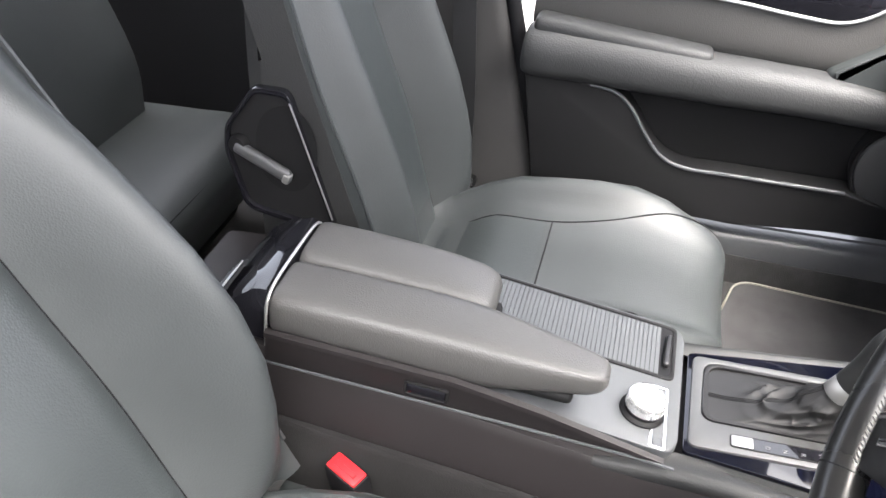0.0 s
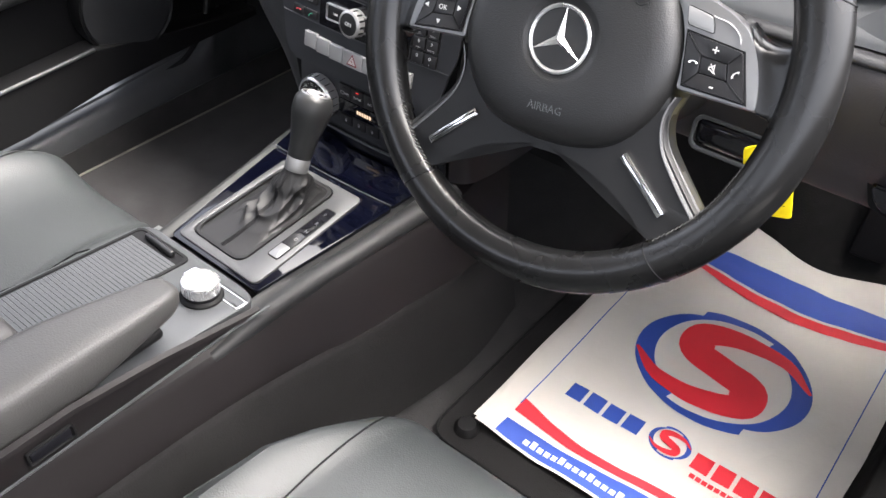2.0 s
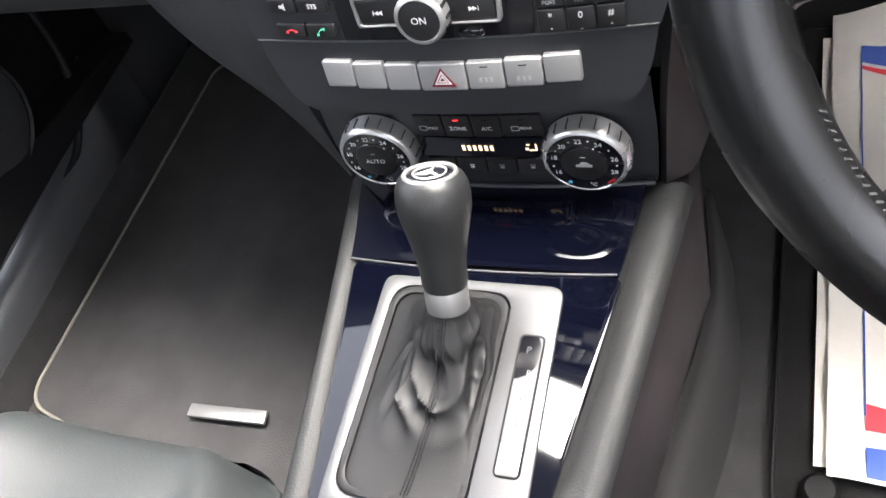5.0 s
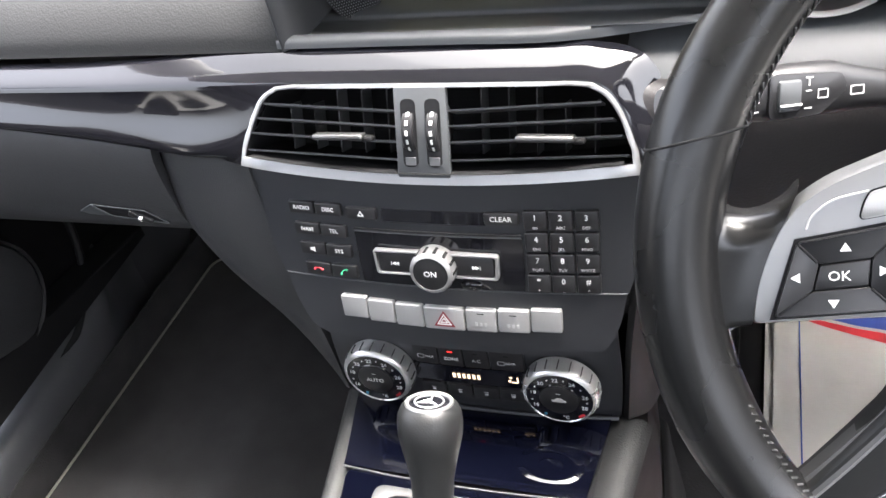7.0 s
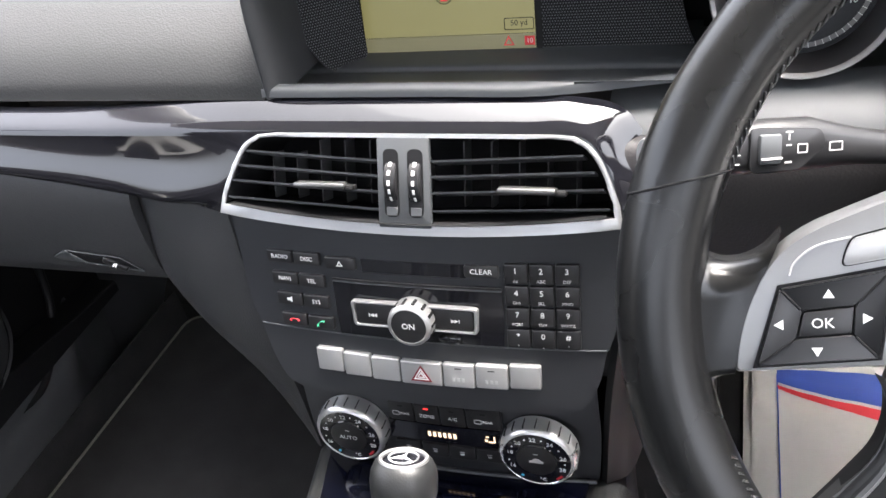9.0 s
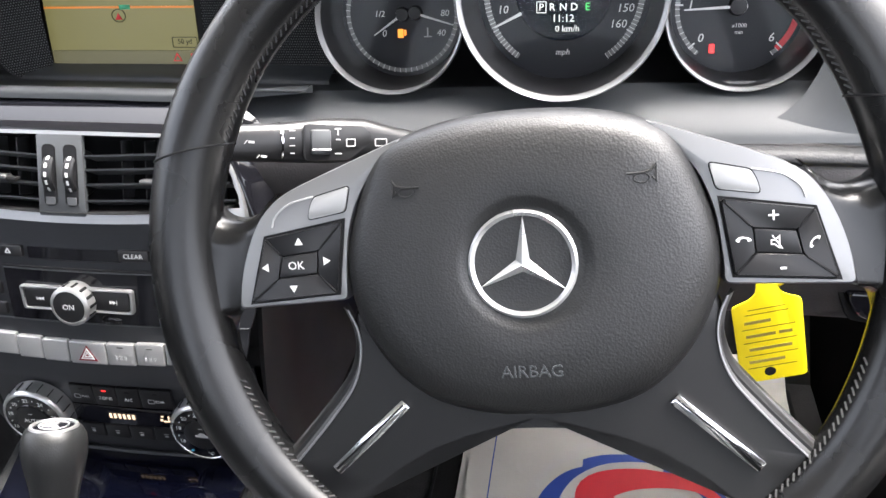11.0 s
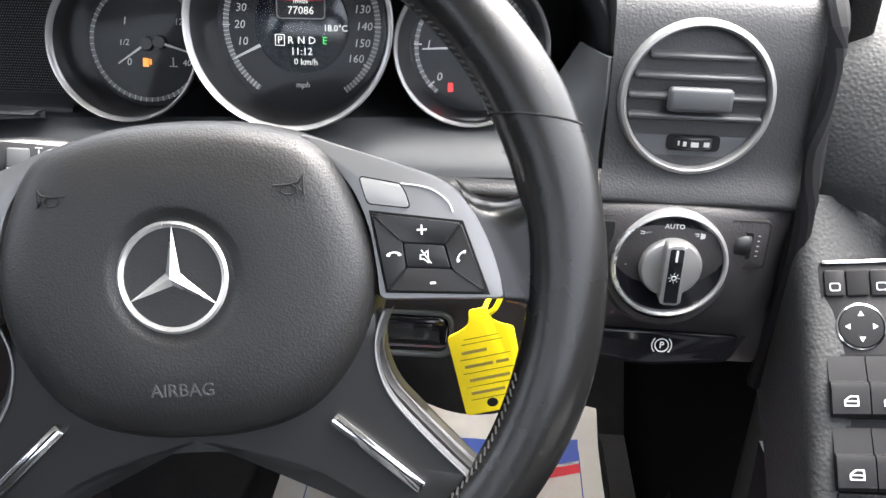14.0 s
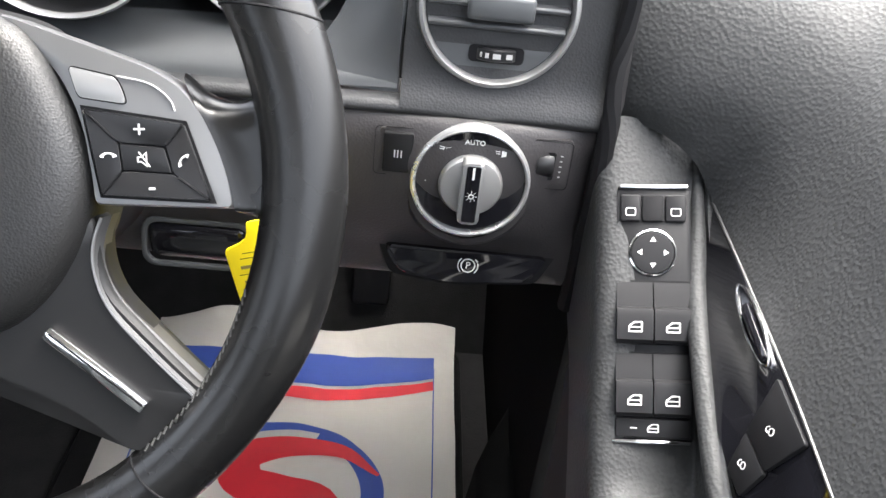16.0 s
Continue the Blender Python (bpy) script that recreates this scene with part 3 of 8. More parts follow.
def emblem(m, r, parent, mat):
    """A plain ring with three tapering points inside."""
    part("badge_ring", lathe([(r, 0), (r * 1.02, r * 0.05), (r * 0.97, r * 0.09), (r * 0.90, r * 0.05), (r * 0.90, 0)], 40, m, True), mat, parent, "chrome ring")
    for k in range(3):
        bm = bmesh.new()
        w, q = r * 0.13, r * 0.93
        tip = bm.verts.new((0, q, r * 0.03))
        l, rr, mid, top = bm.verts.new((-w, w * 0.58, 0.0)), bm.verts.new((w, w * 0.58, 0.0)), bm.verts.new((0, 0, r * 0.16)), bm.verts.new((0, q * 0.5, r * 0.10))
        for f in ((l, mid, top), (l, top, tip), (mid, rr, top), (top, rr, tip)):
            bm.faces.new(f)
        part("badge_point", moved(bm, off(m, 0, 0, r * 0.02, 120 * k)), mat, parent, "", 5)


CON_S = frame_at((XC, -0.012, 0.2665), (1, 0, 0), (0, 1, 0.085))      # shift panel
CON_C = frame_at((XC, -0.200, 0.268), (1, 0, 0), (0, 1, -0.09))       # controller panel


def console():
    con = thing("centre_console", (XC, -0.2, 0.0), "dark plastic centre console with a silver shift surround", "console")
    body = []
    for y, l, r, z in ((0.30, -0.135, 0.115, 0.27), (0.165, -0.139, 0.135, 0.262), (0.08, -0.126, 0.123, 0.258), (-0.03, -0.112, 0.110, 0.254), (-0.10, -0.118, 0.096, 0.244), (-0.30, -0.120, 0.090, 0.256), (-0.56, -0.112, 0.088, 0.282), (-0.66, -0.105, 0.082, 0.275)):
        body.append([(l - 0.02, y, -0.01), (l - 0.004, y, 0.12), (l, y, z - 0.012), (l + 0.006, y, z - 0.003), (l + 0.016, y, z), (r - 0.016, y, z), (r - 0.006, y, z - 0.003), (r, y, z - 0.012), (r + 0.006, y, 0.12), (r + 0.02, y, -0.01)])
    part("body", skin(body, closed=True, caps=True), SIDE, con)
    # grained rails beside the shift panel, rising to the stack
    for inner, outer, end in (((-0.094, -0.107, -0.121), (-0.110, -0.122, -0.141), (-0.092, -0.104)), ((0.086, 0.096, 0.104), (0.098, 0.114, 0.132), (0.080, 0.092))):
        rows = []
        for y, i, o, z in zip((-0.185, -0.098, 0.03, 0.172), (end[0], *inner), (end[1], *outer), (0.243, 0.2565, 0.266, 0.276)):
            mid = (i + o) / 2
            q = 1 if o > 0 else -1
            edge = CON_S @ Vector((float(np.interp(y - CON_S.translation.y, (-0.089, 0.100), (0.0755, 0.1045) if q > 0 else (-0.0735, -0.0965))), y - CON_S.translation.y, 0.002))
            if y > -0.15:
                i = q * min(abs(i), abs(edge.x) + 0.004)
            rows.append([(min(edge.x, i) if q > 0 else max(edge.x, i), y, edge.z - 0.003), (i, y, z - 0.003), (mid * 0.6 + i * 0.4, y, z + 0.004), (mid * 0.6 + o * 0.4, y, z + 0.003), (o, y, z - 0.004), (o - 0.003 * (o > 0) + 0.003 * (o < 0), y, z - 0.014)])
        cols = [spline(c, 16) for c in zip(*rows)]
        part("side_rail", skin([list(r) for r in zip(*cols)]), RAIL, con, "grained side rail", 80)
    m = CON_S
    part("shift_panel", prism(rounded([(-0.074, -0.088), (0.076, -0.090), (0.104, 0.100), (-0.096, 0.100)], 0.006), 0.004, m, 0.001), NAVY, con, "gloss black shift panel")
    outer = rounded([(-0.068, -0.083), (0.069, -0.086), (0.067, 0.089), (-0.066, 0.090)], 0.010)
    inner = rounded([(-0.060, -0.071), (0.031, -0.074), (0.033, 0.081), (-0.056, 0.082)], 0.016)
    plate = part("shift_surround", ring_plate(outer, inner, 0.007, m, 0.0014), SURROUND, con, "satin silver shift surround")
    part("gate_window", prism(rrect(0.015, 0.094, 0.003, 4, 0.0525, 0.003), 0.0005, off(m, 0, 0, 0.0072)), GLOSS, plate, "dark gate window")
    part("gate_frame", ring_plate(rrect(0.0176, 0.0966, 0.004, 4, 0.0525, 0.003), rrect(0.0148, 0.0938, 0.003, 4, 0.0525, 0.003), 0.0009, off(m, 0, 0, 0.0071), 0.0003), BLACK, plate, "black window edge")
    part("gate_button", prism(rrect(0.0145, 0.021, 0.002, 4, 0.0525, -0.0335), 0.0006, off(m, 0, 0, 0.0079), 0.0002), POD, plate, "small silver gate button")
    for k, ch in enumerate("PRND"):
        lettering(ch, 0.0068, off(m, 0.0545 if k else 0.0515, 0.040 - 0.0165 * k, 0.0078), DIM_MARK, plate)
    # ash tray lid
    lid = [[(XC + s * w, y, z) for s in (-1, -0.5, 0, 0.5, 1)] for y, w, z in ((0.091, 0.101, 0.278), (0.118, 0.105, 0.281), (0.150, 0.110, 0.286), (0.172, 0.112, 0.290))]
    tray = part("tray_lid", patch(lid, 14, 14, 0.004), NAVY, con, "gloss blue-black storage lid")
    part("edge_strip", tube([(XC + x, 0.0895 - 0.004 * (1 - (x / 0.1) ** 2), 0.2795) for x in np.linspace(-0.1, 0.1, 15)], 0.0009, 8), SURROUND, tray, "thin satin edge")
    part("thumb_dip", lathe([(0.010, 0.0), (0.014, 0.00005), (0.018, 0.0002), (0.0205, 0.00035), (0.023, 0.0002), (0.027, 0.0)], 40, frame_at((XC + 0.070, 0.116, 0.2812), (1, 0, 0), (0, 1, 0.15)) @ Matrix.Diagonal((1, 0.62, 1, 1))), NAVY, tray, "softly raised finger dip")
    # controller panel
    c = CON_C
    panel = part("controller_panel", prism(rounded([(0.083, -0.15), (0.084, 0.093), (-0.114, 0.096), (-0.113, -0.15)], [0.004, 0.020, 0.020, 0.004]), 0.014, c, 0.003, 3, -0.012), PLATE, con, "smooth grey controller panel")
    part("shutter_well", prism(rounded([(-0.022, -0.14), (-0.022, 0.083), (-0.107, 0.083), (-0.107, -0.14)], 0.008), 0.0006, off(c, 0, 0, 0.0018)), BLACK, panel)
    rib = finish(rbox(0.080, 0.00492, 0.0016, 0.0005, 1), PLATE, "slat")
    for k in range(40):
        ob = new("slat", rib)
        ob.matrix_basis = off(c, -0.0645, 0.066 - 0.0051 * k, 0.0020)
        ob.parent = panel
    part("shutter_rim", ring_plate(rounded([(-0.019, -0.14), (-0.019, 0.086), (-0.110, 0.087), (-0.110, -0.14)], 0.010), rounded([(-0.023, -0.14), (-0.023, 0.082), (-0.106, 0.083), (-0.106, -0.14)], 0.008), 0.0022, off(c, 0, 0, 0.0016), 0.0006), DARK, panel, "dark shutter frame")
    part("latch", rbox(0.052, 0.0075, 0.008, 0.003, 3, off(c, -0.0625, 0.0765, 0.0062, -3)), KEYCAP, panel, "satin black shutter latch")
    part("key_frame", ring_plate(rrect(0.089, 0.017, 0.002, 4, 0.038, 0.073), rrect(0.083, 0.011, 0.0015, 4, 0.038, 0.073), 0.0012, off(c, 0, 0, 0.0018), 0.0004), CHROME, panel, "thin chrome key frame")
    for x in (0.003, 0.074):
        part("key", rbox(0.012, 0.010, 0.0016, 0.0006, 1, off(c, x, 0.073, 0.0026)), PLATE, panel)
    # turning controller
    k = off(c, 0.038, 0.055, 0.002) @ Matrix.Diagonal((0.76, 0.76, 0.88, 1))
    dial = thing("control_knob", k.translation, "round silver turning control knob on the console", "knob")
    part("collar", lathe([(0.031, 0.0), (0.031, 0.002), (0.029, 0.004), (0.026, 0.005), (0.026, 0.012), (0, 0.012)], 40, k), DARK, dial, "black base collar")
    part("grip", lathe([(0.0235, 0.008), (0.0262, 0.0095), (0.0268, 0.013), (0.0266, 0.022), (0.0255, 0.0245), (0.0235, 0.0252), (0.0232, 0.0248)], 48, k), BRUSH, dial, "polished knurled band")
    part("cap", lathe([(0.0232, 0.0240), (0.0225, 0.0252), (0.015, 0.0262), (0, 0.0265)], 48, k), SILVER_KEY, dial, "brushed silver cap")
    rib = finish(rbox(0.0011, 0.0012, 0.0125, 0.0004, 1), CHROME, "rib")
    for i in range(36):
        ob = new("rib", rib)
        ob.matrix_basis = Matrix.Translation(-dial.location) @ k @ Matrix.Rotation(2 * math.pi * i / 36, 4, "Z") @ Matrix.Translation((0.0267, 0, 0.0165))
        ob.parent = dial
    # side slot and groove
    part("side_slot", rbox(0.004, 0.040, 0.014, 0.002, 2, at=(0.0905, -0.358, 0.2805)), GLOSS, con, "dark slot in the side")
    part("slot_frame", ring_plate(rrect(0.046, 0.0175, 0.003, 3), rrect(0.041, 0.0135, 0.002, 3), 0.003, frame_at((0.0905, -0.358, 0.2805), (0, 1, 0), (0, 0, 1)), 0.0008), DARK, con)
    part("groove", tube([(0.0945 if y > -0.14 else 0.0915, y, 0.2655) for y in np.linspace(-0.53, -0.11, 12)], 0.0016, 6), PLATE, con, "thin grey joint line")
    part("side_ledge", skin([[(0.0870, y, z + 0.003), (0.0925, y, z + 0.001), (0.0930, y, z - 0.004), (0.0870, y, z - 0.005)] for y, z in ((-0.53, 0.304), (-0.33, 0.302), (-0.24, 0.290), (-0.12, 0.266))], closed=True, caps=True), SIDE, con)
    part("upper_side", skin([[(0.0870, y, z), (0.0885, y, z), (0.0900, y, 0.267), (0.0870, y, 0.262)] for y, z in ((-0.53, 0.302), (-0.33, 0.300), (-0.24, 0.288), (-0.12, 0.268))], closed=True, caps=True), SIDE, con)
    wool = [[(x, y, z), (x + 0.006, y, z - 0.004), (x + 0.012, y, 0.08), (x + 0.026, y, -0.008)] for y, x, z in ((-0.56, 0.096, 0.200), (-0.19, 0.101, 0.178), (0.0, 0.115, 0.153), (0.16, 0.138, 0.146), (0.30, 0.122, 0.120))]
    # pile colour darkened to hold back the sky light on this slope
    part("side_carpet", patch(wool, 30, 12), SHADED_PILE, con, "carpet on the lower side, darkened for shade")
    # rear housing
    rows = []
    for y, w, z in ((-0.533, 0.080, 0.3375), (-0.545, 0.081, 0.338), (-0.565, 0.081, 0.332), (-0.590, 0.080, 0.314), (-0.612, 0.079, 0.286), (-0.628, 0.078, 0.250), (-0.634, 0.077, 0.18)):
        rows.append([(XC + 0.007 + w * x, y, z - dz) for x, dz in ((-1, 0.10), (-1, 0.022), (-0.95, 0.008), (-0.85, 0.001), (-0.4, 0.0), (0.4, 0.0), (0.85, 0.001), (0.95, 0.008), (1, 0.022), (1, 0.10))])
    house = part("rear_housing", skin(rows, closed=True, caps=True), GLOSS, con, "gloss black rear housing")
    q = frame_at((0.040, -0.594, 0.3115), (1, 0, 0), (0, 0.62, 0.78))
    part("rear_vent", prism(rrect(0.060, 0.036, 0.004, 3), 0.004, off(q, 0, 0, -0.001), 0.001), BLACK, house, "rear air outlet")
    for k in range(4):
        part("slat", rbox(0.054, 0.0030, 0.004, 0.001, 1, off(q, 0, -0.0125 + 0.0083 * k, 0.003)), SATIN if k == 3 else PLATE, house)
    band = spline([(0.080, -0.534, 0.268), (0.079, -0.533, 0.318), (0.070, -0.533, 0.336), (0.0, -0.534, 0.342), (-0.068, -0.534, 0.336), (-0.080, -0.533, 0.318), (-0.081, -0.534, 0.28)], 40)
    part("band", tube(band, 0.0018, 8), SATIN, con, "satin chrome band")
    return con


def armrest():
    arm = thing("armrest", (0.0, -0.38, 0.29), "two-part padded armrest with rounded front ends", "armrest")
    right = [(-0.532, 0.012, 0.072, 0.295, 0.334), (-0.529, 0.004, 0.078, 0.290, 0.340), (-0.50, 0.002, 0.079, 0.288, 0.342), (-0.42, 0.0, 0.078, 0.284, 0.342), (-0.35, -0.001, 0.077, 0.281, 0.341), (-0.30, 0.004, 0.076, 0.283, 0.339), (-0.26, 0.013, 0.074, 0.292, 0.336), (-0.225, 0.021, 0.071, 0.299, 0.333), (-0.203, 0.027, 0.068, 0.303, 0.331), (-0.192, 0.031, 0.063, 0.307, 0.328), (-0.187, 0.037, 0.057, 0.312, 0.324)]
    left = [(-0.532, -0.068, -0.006, 0.295, 0.334), (-0.529, -0.076, 0.0, 0.290, 0.340), (-0.50, -0.078, 0.001, 0.288, 0.342), (-0.42, -0.078, 0.0, 0.286, 0.341), (-0.36, -0.076, -0.001, 0.283, 0.338), (-0.335, -0.074, -0.002, 0.284, 0.334), (-0.322, -0.070, -0.005, 0.290, 0.328), (-0.316, -0.062, -0.012, 0.298, 0.320)]
    for rows in (right, left):
        cols = [spline(c, 44) for c in zip(*oval_rows(rows, 32, 4.0))]
        part("pad", skin([list(r) for r in zip(*cols)], closed=True, caps=True), ARM, arm)
    part("support", rbox(0.11, 0.24, 0.04, 0.006, 2, at=(0.0, -0.43, 0.278)), DARK, arm)
    part("nose_support", rbox(0.035, 0.09, 0.014, 0.006, 3, at=(0.050, -0.262, 0.292)), DARK, arm)


def gear_lever():
    base = Vector((-0.0045, 0.030, 0.322))
    axis = Vector((-0.003, 0.037, 0.074)).normalized()
    lever = thing("gear_lever", (XC, 0.0, 0.27), "black leather gear lever with a crumpled leather boot", "gear lever")
    m = frame_at(base, (1, 0, 0), axis.cross(Vector((1, 0, 0))))
    inner = rounded([(-0.059, -0.070), (0.030, -0.073), (0.032, 0.080), (-0.055, 0.081)], 0.016, 24)
    # even steps along the outline
    loop = [Vector((x, y, 0)) for x, y in inner + inner[:1]]
    far = [0.0]
    for a, b in zip(loop, loop[1:]):
        far.append(far[-1] + (b - a).length)
    n = 200
    where = np.linspace(0, far[-1], n, endpoint=False)
    inner = list(zip(np.interp(where, far, [v.x for v in loop]).tolist(), np.interp(where, far, [v.y for v in loop]).tolist()))
    rows = []
    steps = 64
    for k in range(steps + 1):
        t = k / steps
        row = []
        for i, (x, y) in enumerate(inner):
            a = CON_S @ Vector((x, y, 0.004))
            ang = math.atan2(y - 0.005, x + 0.013)
            b = m @ Vector((0.0135 * math.cos(ang), 0.0135 * math.sin(ang), 0.0))
            w = 1 - (1 - t) ** 1.35
            p = a.lerp(b, w)
            p.z = a.z + (b.z - a.z) * (0.30 * t + 0.70 * t ** 2.2)
            fade = min(1.0, 1.6 * math.sin(math.pi * t))
            away = abs((ang + math.pi / 2 + math.pi) % (2 * math.pi) - math.pi)
            warp = 0.5 * noise.noise((p.x * 26, p.y * 26, 1.7))
            # broad soft hollows low down
            fold = 0.0036 * noise.noise((math.cos(ang) * 1.5 + 4.0, math.sin(ang) * 1.5, t * 1.6))
            # gathers that leave the seam and climb round the stem
            turn = 3.6 * t - 0.50 * away + 0.12 * math.cos(ang) + 1.5 * warp
            crest = (1 - abs(math.sin(math.pi * turn))) ** 1.1
            cross = Vector((math.cos(ang + 1.4 * t) * 2.4, math.sin(ang + 1.4 * t) * 2.4, t * 4.0))
            crest = 0.8 * crest + 0.35 * (1 - min(1.0, 2.6 * abs(noise.noise(cross)))) ** 1.3
            size = 0.55 + 0.45 * noise.noise((math.cos(ang) * 1.1, math.sin(ang) * 1.1, 7.3 + 2.0 * t)) * 1.8
            fold += 0.0082 * (crest - 0.30) * max(0.3, size) * smooth(0.16, 0.50, t) * (0.55 + 0.45 * math.exp(-(away / 1.5) ** 2))
            fold += 0.0040 * smooth(0.70, 0.84, t) * (1 - smooth(0.90, 1.0, t))
            rad = Vector((math.cos(ang), math.sin(ang), 0.15 + 1.2 * (1 - t))).normalized()
            row.append(p + rad * fold * fade)
        rows.append(row)
    mid_x, mid_y = -0.013, 0.004
    part("boot_frame", ring_plate(inner, [(mid_x + (x - mid_x) * 0.90, mid_y + (y - mid_y) * 0.935) for x, y in inner], 0.0030, off(CON_S, 0, 0, 0.0048), 0.0012), PLASTIC, lever, "black boot frame")
    boot = part("boot", skin(rows, closed=True), BOOT, lever, "wrinkled black leather boot", 60)
    mid = min(range(n), key=lambda i: abs(inner[i][0] + 0.012) + (1 if inner[i][1] > 0 else 0))
    bms = []
    for k in range(3, steps - 1):
        for s in (-1, 1):
            p, q = Vector(rows[k][mid]), Vector(rows[k + 1][mid])
            for f in (0.3,):
                a = p.lerp(q, f)
                bms.append(rbox(0.0008, 0.0016, 0.0008, 0, at=(a.x + s * 0.0022, a.y, a.z + 0.0006)))
    part("seam", tube([Vector(rows[k][mid]) + Vector((0, 0, 0.0002)) for k in range(2, steps - 1)], 0.0006, 6), BLACK, boot)
    tagged(part("stitching", joined(*bms), BLACK, boot), "", "", "", "stuff")
    part("collar", lathe([(0.0126, -0.002), (0.0137, -0.0012), (0.0139, 0.0), (0.0141, 0.0145), (0.0134, 0.016)], 40, m), POD, lever, "satin silver collar")
    part("knob", lathe([(0.0138, 0.0145), (0.0146, 0.018), (0.0153, 0.032), (0.0178, 0.046), (0.0206, 0.058), (0.0226, 0.068), (0.0230, 0.076), (0.0222, 0.083), (0.0200, 0.088), (0.0172, 0.0905)], 48, m), KNOB, lever, "smooth black leather knob")
    part("knob_ring", lathe([(0.0172, 0.0902), (0.0166, 0.0918), (0.0148, 0.0920), (0.0142, 0.0908)], 40, m), SATIN, lever, "satin chrome ring")
    part("knob_disc", lathe([(0.0143, 0.0906), (0.010, 0.0912), (0, 0.0914)], 40, m), GLOSS, lever, "gloss black disc")
    emblem(off(m, 0, 0, 0.0912), 0.0105, lever, BRUSH)


SIDE = material("brownish_console_plastic", (0.0120, 0.0105, 0.0110), 0.5, spec=0.2, grain=0.2, grain_size=0.001, vary=0.12)
ARM = material("grey_armrest_skin", (0.046, 0.045, 0.044), 0.52, grain=0.35, grain_size=0.0018, kind="leather", vary=0.1)
KNOB = material("worn_knob_leather", (0.011, 0.0115, 0.012), 0.42, spec=0.35, grain=0.15, grain_size=0.0014, kind="leather", vary=0.15, vary_size=0.02)
BOOT = material("soft_boot_leather", (0.0085, 0.0085, 0.009), 0.52, spec=0.32, grain=0.15, grain_size=0.0011, kind="leather", vary=0.2)
RAIL = material("grained_rail_skin", (0.017, 0.0175, 0.018), 0.58, spec=0.28, grain=0.42, grain_size=0.0014, kind="leather", vary=0.12)
console_thing = console()
armrest()
gear_lever()


def belt_buckle():
    b = thing("belt_buckle", (0.118, -0.43, 0.1), "black seat belt buckle with a bright red release key", "buckle")
    m = frame_at((0.1215, -0.427, 0.166), (0.45, 0.89, 0.0), (-0.87, 0.44, 0.22))
    part("housing", rbox(0.047, 0.025, 0.072, 0.004, 2, m, (0, 0, -0.032)), BLACK, b)
    key = part("release_key", rbox(0.042, 0.020, 0.008, 0.002, 2, m, (0, 0, 0.003)), RED_KEY, b, "red release key")
    part("finger_ridge", rbox(0.030, 0.006, 0.003, 0.001, 2, m, (0, -0.001, 0.0075)), RED_KEY, key)
    part("webbing", rbox(0.006, 0.030, 0.10, 0.002, 1, at=(0.125, -0.46, 0.05)), BELT, b)


belt_buckle()

